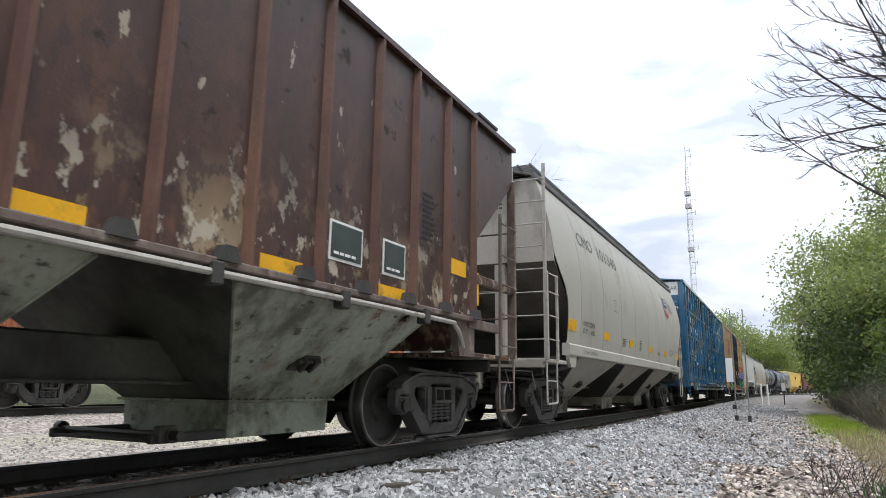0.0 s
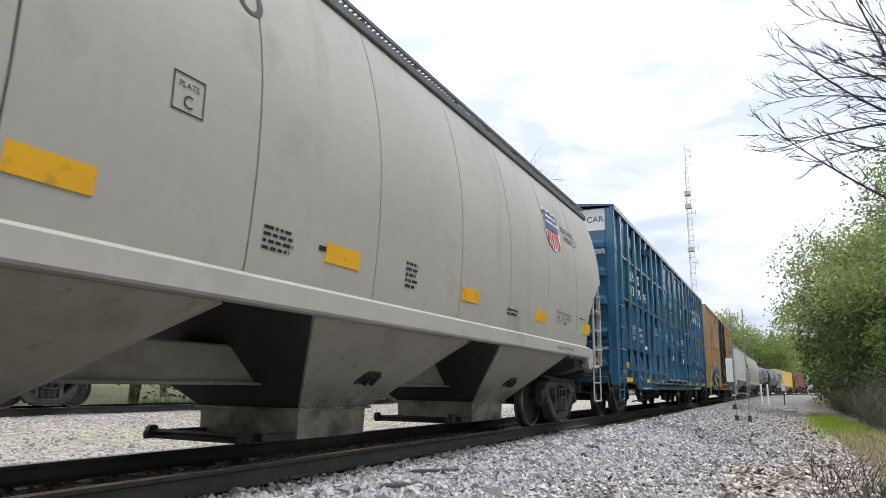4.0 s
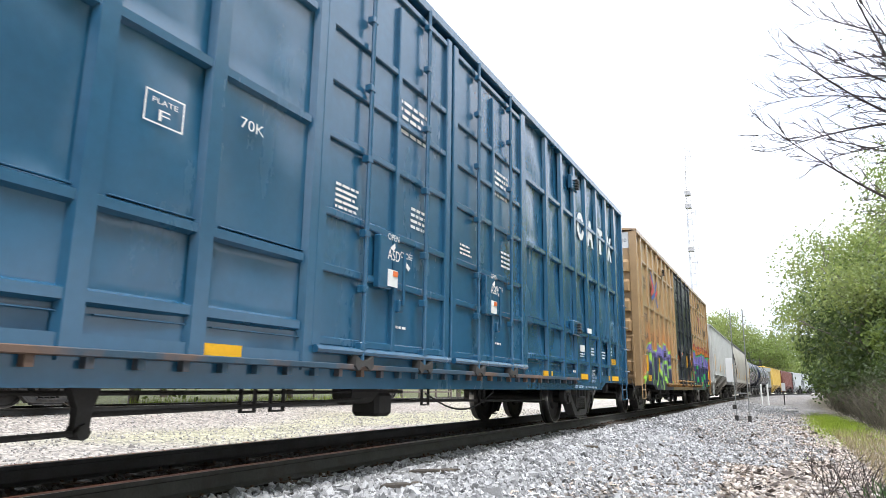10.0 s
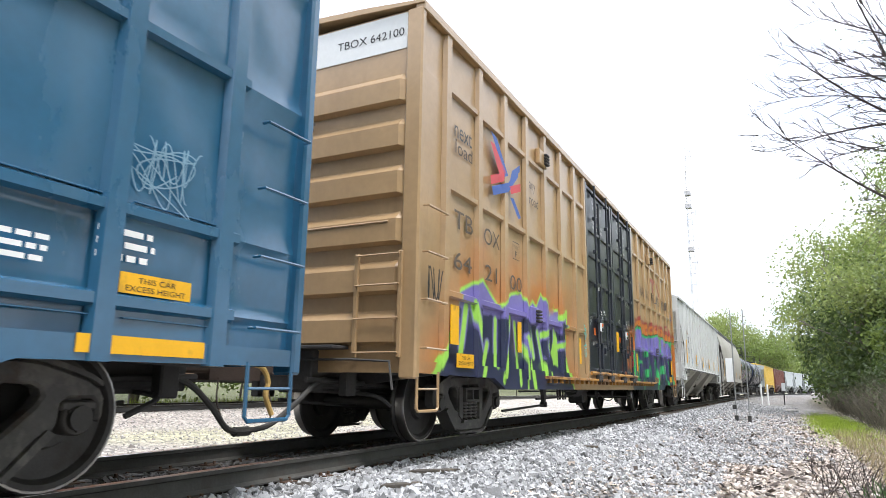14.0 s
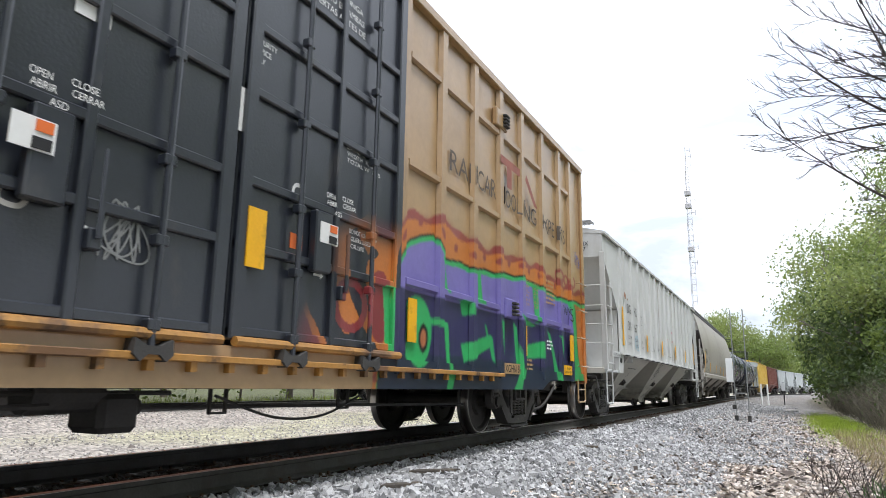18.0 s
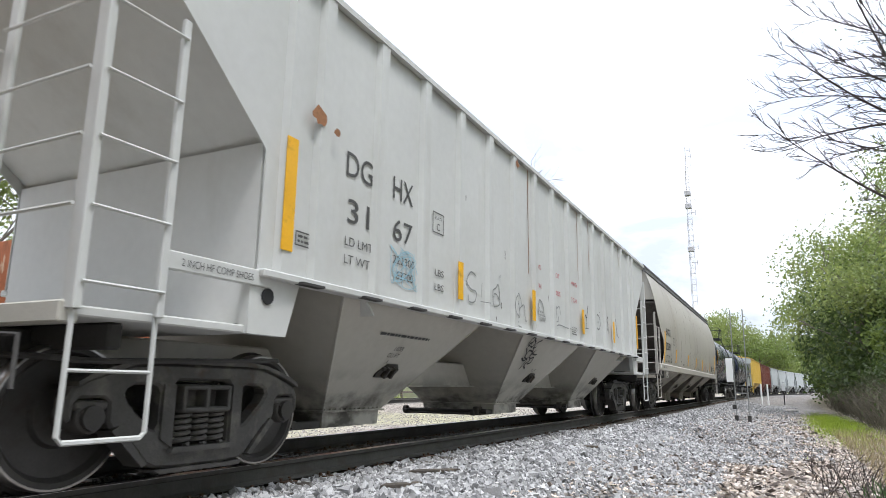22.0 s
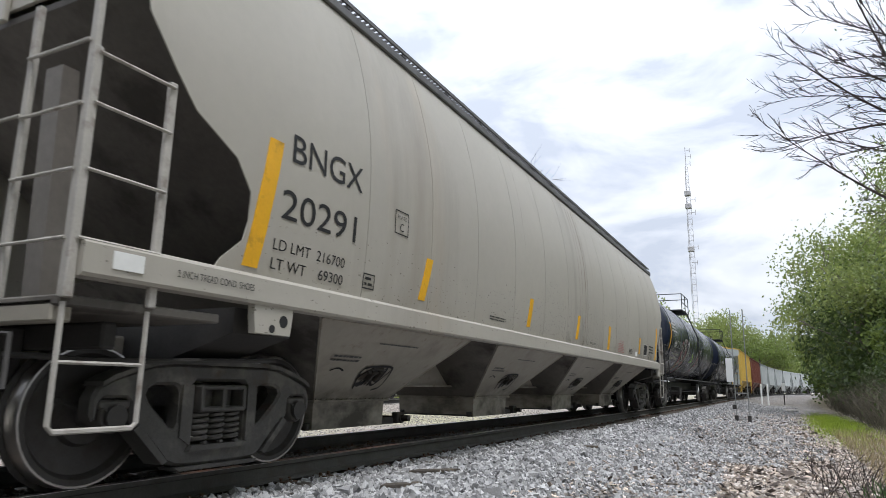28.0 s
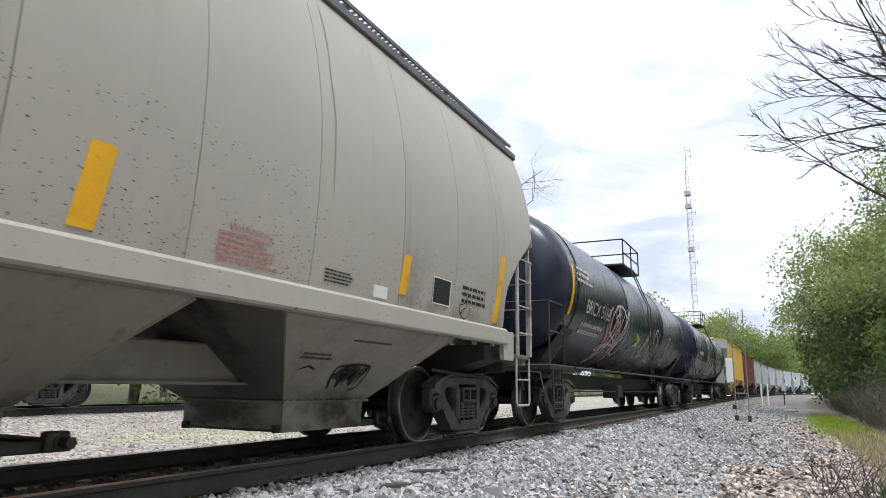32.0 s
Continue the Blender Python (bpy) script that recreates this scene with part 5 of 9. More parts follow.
    u = Shape()
    u.box(-0.33, 0.33, 0.0, L, 0.62, 0.98, 0.02)
    part("centre_sill", u, trim, car)
    rg = Shape()
    rg.tube([(0.7, 2.8, 0.6), (0.7, L - 2.8, 0.55)], 0.02, 6)
    rg.box(0.35, 0.8, L * 0.45, L * 0.45 + 0.5, 0.4, 0.75, 0.03)
    part("brake_gear", rg, M_DARK, car)
    for y in truck_y:
        truck(car, y, turns)
    return car

# ---- the train ----
M_BAND = mat("white_band", (0.72, 0.73, 0.72), 0.55, var=0.06, bump=0.05, marks=[(GRIME, 3, 0.58, 0.75, 3, 0.5)])
P_BROWN = mat("oxide_brown_paint", (0.058, 0.030, 0.028), 0.42, var=0.30, scale=1.0, marks=[((0.105, 0.048, 0.034), 1.4, 0.48, 0.66, 4.0, 0.7), ((0.15, 0.07, 0.04), 2.6, 0.52, 0.62, 2.0, 0.8, 1.6, 3.4), ((0.40, 0.31, 0.20), 2.0, 0.50, 0.56, 1.5, 0.85, 1.45, 2.25),
    ((0.055, 0.03, 0.028), 8, 0.52, 0.57, 1.6, 0.8), ((0.50, 0.45, 0.37), 6, 0.56, 0.60, 1.3, 0.9, 1.5, 2.5), ((0.42, 0.36, 0.29), 4, 0.655, 0.67, 2.0, 0.8), ((0.015, 0.012, 0.012), 4, 0.60, 0.68, 1, 0.7)])
P_BROWNRIB = mat("rusted_rib_paint", (0.115, 0.055, 0.042), 0.6, var=0.3, scale=2, marks=[((0.20, 0.10, 0.06), 2.5, 0.5, 0.66, 4, 0.6), ((0.04, 0.025, 0.02), 3, 0.56, 0.7, 4, 0.6)])
P_BROWNMETAL = mat("rusty_ladder_paint", (0.15, 0.115, 0.10), 0.65, var=0.25, scale=4, marks=[((0.30, 0.26, 0.22), 4, 0.55, 0.66, 1, 0.6), ((0.07, 0.035, 0.025), 5, 0.54, 0.66, 1, 0.7)])
P_BROWN_LOW = mat("weathered_grey_green", (0.31, 0.335, 0.27), 0.7, var=0.25, scale=1.2, marks=[((0.07, 0.062, 0.05), 1.6, 0.50, 0.62, 1.2, 0.8), ((0.20, 0.10, 0.05), 2.4, 0.56, 0.66, 1, 0.7), ((0.035, 0.03, 0.026), 6, 0.60, 0.66, 0.6, 0.8)])
P_EAVE = mat("dull_grey_steel", (0.15, 0.15, 0.155), 0.6, 0.2, var=0.15, scale=4)
P_GREY = mat("hopper_grey_paint", (0.42, 0.405, 0.365), 0.5, var=0.07, scale=0.7, bump=0.06, bscale=25, marks=[((0.27, 0.25, 0.215), 1.1, 0.55, 0.72, 7, 0.55), ((0.24, 0.22, 0.19), 0.8, 0.60, 0.74, 1, 0.45)])
# last mark: outlet grime and shade towards the bottom, put into the colour
P_GREYLOW = mat("grimy_shaded_bay_paint", (0.33, 0.305, 0.26), 0.6, var=0.12, scale=0.9, bump=0.1, marks=[((0.15, 0.125, 0.10), 0.9, 0.52, 0.70, 0.8, 0.6), ((0.16, 0.12, 0.085), 6, 0.60, 0.68, 1, 0.5), ((0.03, 0.026, 0.022), 1.3, 0.40, 0.60, 0.6, 0.85, 0.45, 0.75)])
P_GREY_END = mat("hopper_end_paint", (0.47, 0.44, 0.40), 0.6, var=0.12, scale=1.2, marks=[((0.10, 0.085, 0.07), 1.3, 0.50, 0.68, 2, 0.75)])
P_BLACKISH = mat("mottled_black_paint", (0.045, 0.042, 0.040), 0.65, var=0.25, scale=2, marks=[((0.10, 0.09, 0.08), 3, 0.58, 0.72, 1, 0.5)])
# dark for grime and for shade under the brown car, in one colour
P_SILLDARK = mat("grimed_shaded_green_paint", (0.085, 0.088, 0.072), 0.7, var=0.3, scale=1.5, marks=[((0.025, 0.022, 0.02), 1.2, 0.46, 0.62, 1.5, 0.85)])
P_SLOPEDARK = mat("grime_caked_slope_paint", (0.11, 0.10, 0.092), 0.7, var=0.25, scale=1.2, marks=[((0.03, 0.026, 0.023), 1.2, 0.5, 0.64, 2, 0.8)])
# also puts the shade of the warm grey car's front bay sheets into colour
P_SLOPE = mat("grime_and_shade_paint", (0.17, 0.155, 0.14), 0.65, var=0.2, scale=1.2, marks=[((0.04, 0.035, 0.03), 1.2, 0.5, 0.64, 2, 0.8)])
P_METAL = mat("pale_ladder_paint", (0.42, 0.40, 0.37), 0.6, var=0.15, scale=4, marks=[((0.13, 0.09, 0.07), 5, 0.52, 0.66, 1, 0.6)])
P_BLUE = mat("boxcar_blue_paint", (0.018, 0.096, 0.186), 0.24, var=0.15, scale=0.9, bump=0.14, bscale=2.2, spec=0.75, marks=[((0.03, 0.11, 0.18), 1.2, 0.56, 0.75, 3, 0.5)])
for m, c in ((P_BLUE, 0.35),):
    b = m.node_tree.nodes["Principled BSDF"]
    b.inputs["Coat Weight"].default_value, b.inputs["Coat Roughness"].default_value = c, 0.16
P_ORANGE = mat("boxcar_tan_orange_paint", (0.40, 0.262, 0.135), 0.33, var=0.12, scale=1.0, bump=0.06, marks=[((0.30, 0.18, 0.085), 1.3, 0.52, 0.7, 4, 0.6), ((0.10, 0.07, 0.05), 2, 0.64, 0.76, 5, 0.5)])
P_BLACK_G = mat("sprayed_black_door", (0.020, 0.024, 0.034), 0.30, var=0.15, scale=2, spec=0.9, attr="spray", marks=[((0.09, 0.085, 0.08), 3, 0.6, 0.74, 2, 0.4)])
P_TAUPE_DIRTY = mat("speckled_grey_hopper_paint", (0.40, 0.378, 0.335), 0.5, var=0.06, scale=0.6, bump=0.06, marks=[((0.40, 0.31, 0.20), 0.8, 0.54, 0.72, 9, 0.40), ((0.17, 0.145, 0.12), 0.75, 0.53, 0.68, 14, 0.65), ((0.15, 0.13, 0.11), 1.4, 0.50, 0.62, 1.0, 0.5, 1.5, 2.3), ((0.07, 0.065, 0.06), 14, 0.62, 0.65, 0.5, 0.8, 1.45, 2.3)])
P_ORANGE_G = mat("sprayed_tan_paint", (0.40, 0.262, 0.135), 0.33, var=0.12, scale=1.0, bump=0.06, attr="spray", marks=[((0.30, 0.18, 0.085), 1.3, 0.62, 0.8, 4, 0.25), ((0.10, 0.07, 0.05), 2, 0.64, 0.76, 5, 0.5)])
for m in (P_ORANGE, P_ORANGE_G):
    b = m.node_tree.nodes["Principled BSDF"]
    b.inputs["Coat Weight"].default_value, b.inputs["Coat Roughness"].default_value = 0.4, 0.25
P_BLACKDOOR = mat("black_door_paint", (0.020, 0.024, 0.034), 0.30, var=0.15, scale=2, spec=0.9, marks=[((0.09, 0.085, 0.08), 3, 0.6, 0.74, 2, 0.4)])
P_WHITEHOP = mat("off_white_hopper_paint", (0.56, 0.57, 0.56), 0.55, var=0.06, scale=0.8, bump=0.05, marks=[((0.40, 0.39, 0.36), 1.2, 0.55, 0.72, 6, 0.5), ((0.30, 0.15, 0.07), 1.6, 0.69, 0.74, 5, 0.75)])
# the last mark darkens the paint in blotches towards the bottom
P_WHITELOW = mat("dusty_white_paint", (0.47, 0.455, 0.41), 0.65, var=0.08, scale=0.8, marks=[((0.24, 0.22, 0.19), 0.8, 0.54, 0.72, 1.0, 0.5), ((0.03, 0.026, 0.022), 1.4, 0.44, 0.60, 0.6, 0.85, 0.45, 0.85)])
P_TAUPE = mat("warm_grey_hopper_paint", (0.412, 0.39, 0.345), 0.5, var=0.05, scale=0.6, bump=0.06, marks=[((0.42, 0.32, 0.21), 0.8, 0.58, 0.74, 7, 0.35), ((0.25, 0.225, 0.19), 0.9, 0.54, 0.70, 10, 0.5), ((0.09, 0.08, 0.07), 14, 0.64, 0.67, 0.5, 0.75, 1.45, 2.1)])
P_TANK = mat("tank_black_paint", (0.016, 0.021, 0.040), 0.26, var=0.2, scale=1.2, marks=[((0.05, 0.05, 0.055), 1.5, 0.58, 0.78, 4, 0.45)])
P_TANKTRIM = mat("tank_black_fittings", (0.022, 0.022, 0.023), 0.55, var=0.2, scale=3)
P_YELLOWCAR = mat("yellow_car_paint", (0.62, 0.42, 0.09), 0.5, var=0.1, scale=1)
P_BROWNCAR = mat("brown_car_paint", (0.16, 0.05, 0.035), 0.5, var=0.12, scale=1)
P_PALEGREY = mat("pale_grey_car_paint", (0.42, 0.45, 0.45), 0.5, var=0.08, scale=1)

CARS = []  # (thing, place of its front end along the train, the two truck centres)


def stand(car, u, trucks):
    CARS.append((car, u, trucks))
    return car


P_LEDGETAN = mat("worn_orange_ledge", (0.40, 0.20, 0.05), 0.5, var=0.2, scale=2, marks=[((0.13, 0.07, 0.04), 1.6, 0.50, 0.60, 0.7, 0.85), ((0.05, 0.04, 0.035), 5, 0.58, 0.66, 1, 0.7)])
P_TRACKLEDGE = mat("worn_blue_brown_ledge", (0.03, 0.07, 0.11), 0.6, var=0.2, scale=2, marks=[((0.16, 0.10, 0.07), 0.7, 0.46, 0.54, 1, 0.9)])

# brown ribbed hopper
LA = 15.9
car_a = ribbed_hopper("covered_hopper", "rusty oxide-brown ribbed hopper with peeling paint and grey-green bays", LA, P_BROWN, P_BROWN_LOW, P_BROWN,
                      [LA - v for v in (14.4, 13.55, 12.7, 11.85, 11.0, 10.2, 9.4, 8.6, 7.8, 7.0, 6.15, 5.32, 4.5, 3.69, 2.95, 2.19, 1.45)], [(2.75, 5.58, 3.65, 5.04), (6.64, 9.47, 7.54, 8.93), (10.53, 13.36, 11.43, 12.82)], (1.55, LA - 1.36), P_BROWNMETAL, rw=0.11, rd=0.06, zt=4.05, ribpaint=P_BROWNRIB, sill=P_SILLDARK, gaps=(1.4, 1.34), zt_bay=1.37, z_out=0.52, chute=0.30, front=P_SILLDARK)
stand(car_a, 8.78 - LA, (1.55, LA - 1.36))

# grey rounded hopper
LB = 15.58
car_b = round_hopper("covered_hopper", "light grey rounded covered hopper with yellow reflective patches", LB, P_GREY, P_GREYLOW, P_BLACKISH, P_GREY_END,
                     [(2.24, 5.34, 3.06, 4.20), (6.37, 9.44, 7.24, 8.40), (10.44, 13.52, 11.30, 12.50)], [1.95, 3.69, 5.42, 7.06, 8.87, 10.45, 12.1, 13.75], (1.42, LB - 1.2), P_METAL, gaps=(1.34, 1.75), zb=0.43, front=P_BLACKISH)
stand(car_b, 10.12, (1.42, LB - 1.2))

# blue boxcar
LC = 18.85
car_c = boxcar("boxcar", "glossy blue plug-door boxcar with white lettering", LC, P_BLUE, P_BLUE, P_BLUE, P_BLUE, [0.76, 1.62, 2.46, 3.31, 4.13, 5.01, 5.85, 6.95, 11.9, 13.0, 13.85, 14.66, 15.49, 16.34, 17.18, 18.02],
               [1.12, 1.65, 2.80, 3.82], (6.95, 11.9), (2.38, LC - 2.28), [(1.12, 1.34), (1.80, 2.02), (2.54, 2.78), (3.20, 3.44), (3.86, 4.10)], (4.32, 4.84), amp=0.045, trackm=P_TRACKLEDGE, gaps=(1.75, 1.8))
stand(car_c, 27.27, (2.38, LC - 2.28))

# tan boxcar with black doors and graffiti
LD = 18.12
car_d = boxcar("boxcar", "tan-orange boxcar with black plug doors and green-purple graffiti", LD, P_ORANGE, P_ORANGE, P_BLACKDOOR, P_ORANGE, [0.68, 1.61, 2.50, 3.38, 4.26, 5.14, 6.01, 6.75, 11.3, 12.17, 13.07, 13.94, 14.79, 15.73, 16.65, 17.3],
               [1.70, 2.95, 4.16], (6.75, 11.3), (2.45, LD - 2.25), [(1.08 + 0.53 * i, 1.44 + 0.53 * i) for i in range(6)], (4.40, 4.84), amp=0.015, seed=200, trackm=P_LEDGETAN, barm=P_LEDGETAN, gaps=(1.8, 1.79))
stand(car_d, 47.92, (2.45, LD - 2.25))

# off-white ribbed hopper
LE = 16.75
car_e = ribbed_hopper("covered_hopper", "off-white ribbed covered hopper with rust spots and pen graffiti", LE, P_WHITEHOP, P_WHITELOW, P_WHITEHOP,
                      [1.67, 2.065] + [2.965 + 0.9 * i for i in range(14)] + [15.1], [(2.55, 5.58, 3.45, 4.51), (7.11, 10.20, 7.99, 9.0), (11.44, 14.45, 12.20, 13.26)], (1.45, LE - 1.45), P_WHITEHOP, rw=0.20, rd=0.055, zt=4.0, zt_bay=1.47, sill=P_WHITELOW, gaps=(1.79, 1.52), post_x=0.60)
stand(car_e, 67.83, (1.45, LE - 1.45))

# warm grey rounded hopper
LF = 19.3
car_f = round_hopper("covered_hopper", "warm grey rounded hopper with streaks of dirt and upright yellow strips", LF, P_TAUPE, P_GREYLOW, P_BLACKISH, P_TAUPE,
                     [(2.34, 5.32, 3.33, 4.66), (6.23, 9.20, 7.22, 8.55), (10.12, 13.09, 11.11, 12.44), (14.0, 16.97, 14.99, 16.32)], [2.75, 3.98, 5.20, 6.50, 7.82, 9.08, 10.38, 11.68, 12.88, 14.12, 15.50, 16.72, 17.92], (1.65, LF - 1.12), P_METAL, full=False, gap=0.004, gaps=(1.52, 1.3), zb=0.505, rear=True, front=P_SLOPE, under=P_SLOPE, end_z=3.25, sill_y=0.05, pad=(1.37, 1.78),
                     nose=[(1.38, 1.0), (1.48, 1.03), (1.59, 1.22), (1.75, 1.27), (2.0, 1.26), (2.33, 0.99), (2.39, 0.72), (2.53, 0.58), (2.91, 0.30), (5, 0.30)])
stand(car_f, 86.1, (1.65, LF - 1.12))

# the middle and rear panels of the warm grey car are the dirtiest
for ob in car_f.children:
    if ob.name.startswith("side_panel"):
        ys = [v.co.y for v in ob.data.vertices]
        if 9.0 < sum(ys) / len(ys) < 12.0 or sum(ys) / len(ys) > 16.0:
            ob.data.materials[0] = P_TAUPE_DIRTY

# two black tank cars
LG = 18.2
car_g = tank_car("tank_car", "black tank car with pale graffiti and a yellow end band", LG, P_TANK, P_TANKTRIM, (1.75, LG - 1.75))
stand(car_g, 106.6, (1.75, LG - 1.75))
car_h = tank_car("tank_car", "second black tank car with white stripes", LG, P_TANK, P_TANKTRIM, (1.75, LG - 1.75), turns=False)
stand(car_h, 126.2, (1.75, LG - 1.75))
LY = 16.0
car_y = ribbed_hopper("covered_hopper", "faded yellow covered hopper far down the train", LY, P_YELLOWCAR, P_YELLOWCAR, P_PALEGREY, [1.5 + 1.0 * i for i in range(14)], [(2.3, 7.8, 4.5, 5.5), (8.2, 13.7, 10.5, 11.5)], (1.5, LY - 1.5), P_YELLOWCAR, turns=False)
stand(car_y, 146.6, (1.5, LY - 1.5))
car_r = ribbed_hopper("covered_hopper", "red-brown covered hopper far down the train", LY, P_BROWNCAR, P_BROWNCAR, P_BROWNCAR, [1.5 + 1.0 * i for i in range(14)], [(2.3, 7.8, 4.5, 5.5), (8.2, 13.7, 10.5, 11.5)], (1.5, LY - 1.5), P_BROWNCAR, turns=False)
stand(car_r, 164.2, (1.5, LY - 1.5))
LQ = 12.0
car_q = ribbed_hopper("covered_hopper", "short pale grey covered hopper far down the train", LQ, P_PALEGREY, P_PALEGREY, P_BLACKISH, [1.5 + 1.0 * i for i in range(10)], [(2.3, 5.8, 3.7, 4.4), (6.2, 9.7, 7.6, 8.3)], (1.3, LQ - 1.3), P_PALEGREY, rd=0.02, turns=False)
stand(car_q, 182.0, (1.3, LQ - 1.3))
for i in range(1, 8):
    stand(copy_thing(car_q, Matrix()), 182.0 + 12.9 * i, (1.3, LQ - 1.3))

# ---- lettering, patches and graffiti on the cars ----
def flatx(x):
    return lambda z: x


def end_text(parent, words, x0, x1, z0, z1, y, m, name="lettering"):
    """Words on the front end of a car, read from in front of it."""
    ob = text(parent, words, x0, x1, z0, z1, m, flatx(0), "end_lettering")
    me = ob.data
    co = np.empty(len(me.vertices) * 3, dtype=np.float32)
    me.vertices.foreach_get("co", co)
    co = co.reshape(-1, 3)
    me.vertices.foreach_set("co", np.stack([co[:, 1], np.full(len(co), y), co[:, 2]], 1).astype(np.float32).ravel())
    me.update()
    return ob


def end_bars(parent, x0, x1, z0, z1, rows, y, m, seed):
    rs = random.Random(seed)
    s = Shape()
    h = (z1 - z0) / rows
    for i in range(rows):
        za, zb = z1 - (i + 0.75) * h, z1 - (i + 0.25) * h
        x = x0
        while x < x1:
            w = min(rs.uniform(0.6, 2.2) * h, x1 - x)
            s.add([(x, y, za), (x + w, y, za), (x + w, y, zb), (x, y, zb)], [(0, 1, 2, 3)])
            x += w + 0.35 * h
    part("small_print", s, m, parent)


def frame_mark(parent, y0, y1, z0, z1, m, xf, words="", top="PLATE"):
    """A thin square outline with a letter, as stencilled on the sides."""
    s = Shape()
    t = 0.012
    for a, b, c, d in ((y0, y1, z1 - t, z1), (y0, y1, z0, z0 + t), (y0, y0 + t, z0, z1), (y1 - t, y1, z0, z1)):
        s.add([(xf(c) + 0.005, a, c), (xf(c) + 0.005, b, c), (xf(d) + 0.005, b, d), (xf(d) + 0.005, a, d)], [(0, 1, 2, 3)])
    part("stencil_frame", s, m, parent)
    if words:
        w, h = y1 - y0, z1 - z0
        text(parent, words, y0 + 0.36 * w, y0 + 0.64 * w, z0 + 0.14 * h, z0 + 0.48 * h, m, xf)
        text(parent, top, y0 + 0.18 * w, y0 + 0.82 * w, z0 + 0.64 * h, z0 + 0.80 * h, m, xf)


def plain(y):
    return 0.0


def white_ribs(y):
    """How far the off-white car's ribs stand out at y."""
    d = min(abs(y - r) for r in [1.67, 2.065] + [2.965 + 0.9 * i for i in range(14)] + [15.1])
    return 0.054 * min(max((0.104 - d) / 0.036, 0.0), 1.0)


def tan_posts(y):
    """How far the tan car's posts stand out at y."""
    return 0.048 if min(abs(y - p) for p in (12.17, 13.07, 13.94, 14.79, 15.73, 16.65, 17.3)) < 0.082 else 0.0


def ribbon(line, thick, xf, over):
    """A flat band of even width along a line on a car's side; over(y): what stands out there."""
    s = Shape()
    rows = []
    n = len(line)
    for i, (y, z) in enumerate(line):
        (ya, za), (yb, zb) = line[max(i - 1, 0)], line[min(i + 1, n - 1)]
        d = Vector((yb - ya, zb - za))
        d = d.normalized() if d.length > 1e-6 else Vector((1, 0))
        w = thick / 2 * (0.6 if i in (0, n - 1) else 1.0)
        rows.append([(xf(q) + over(p) + 0.005 + 0.00004 * i, p, q) for p, q in ((y - d.y * w, z + d.x * w), (y + d.y * w, z - d.x * w))])
    s.loft(rows, closed=False)
    return s


def drawn(parent, pts, thick, m, xf, name="pen_stroke", over=plain):
    """One stroke of a pen or spray can through pts, rounded at its corners."""
    line = [(p.x, p.y) for p in smooth_line([(y, z, 0) for y, z in pts], 6)] if len(pts) > 2 else pts
    return part(name, ribbon(line, thick, xf, over), m, parent)


def scribble(parent, yc, zc, w, h, m, xf, seed, turns=3.0, thick=0.012, name="pen_scribble", kind=0):
    """A loose drawn line of loops and zigzags."""
    rs = random.Random(seed)
    a, b, c, p = rs.uniform(0.6, 1.4), rs.uniform(1.2, 3.4), rs.uniform(0.5, 2.2), rs.uniform(0, 6)
    n = 70
    pts = []
    for i in range(n + 1):
        t = i / n
        if kind == 0:
            y = math.sin(turns * math.tau * t * a + p) * 0.5 * (1 - 0.4 * t) + 0.15 * math.sin(b * 7 * t)
            z = math.cos(turns * math.tau * t * a * 0.8 + c) * 0.5 * (1 - 0.3 * t) + 0.12 * math.cos(b * 9 * t)
        else:
            y = -0.5 + t + 0.10 * math.sin(turns * math.tau * t + p)
            z = 0.5 * math.sin(turns * math.tau * t * b * 0.5 + c)
        pts.append((yc + y * w, zc + z * h))
    return part(name, ribbon(pts, thick, xf, plain), m, parent)


def poly_mark(parent, pts, m, xf, name="painted_shape", label="", lift=0.006):
    """A flat painted polygon."""
    s = Shape()
    s.add([(xf(z) + lift, y, z) for y, z in pts], [tuple(range(len(pts)))])
    return part(name, s, m, parent, label)


M_SCABDARK = mat("bare_dark_scar", (0.05, 0.047, 0.045), 0.7, var=0.2, bump=0)
M_PALETEAL = mat("pale_blue_pen", (0.30, 0.50, 0.60), 0.5, var=0.1, bump=0)
M_RUNRUST = mat("running_rust", (0.26, 0.12, 0.055), 0.8, var=0.35, scale=3, bump=0)
M_TEALINK = mat("teal_spray", (0.05, 0.48, 0.48), 0.5, var=0.1, bump=0)
M_RUNDIRT = mat("running_dirt", (0.27, 0.225, 0.19), 0.8, var=0.3, scale=3, bump=0)
M_PENBLUE = mat("faded_blue_pen", (0.17, 0.30, 0.40), 0.5, var=0.15, bump=0)
M_PENGREY = mat("grey_pen", (0.22, 0.23, 0.23), 0.6, var=0.1, bump=0)
M_VIOLETBOX = mat("violet_spray", (0.16, 0.14, 0.40), 0.5, var=0.1, bump=0)
M_LIME = mat("lime_spray", (0.42, 0.74, 0.12), 0.5, var=0.08, bump=0)
M_PINK = mat("faded_pink_spray", (0.52, 0.22, 0.24), 0.6, var=0.1, bump=0)
M_PALEINK = mat("pale_spray", (0.48, 0.47, 0.44), 0.6, var=0.15, bump=0)
M_ORANGETAG = mat("orange_tag", (0.75, 0.16, 0.03), 0.5, var=0.05, bump=0)
M_DARKPLATE = mat("dark_placard", (0.045, 0.06, 0.06), 0.5, var=0.2, scale=6, bump=0.05)


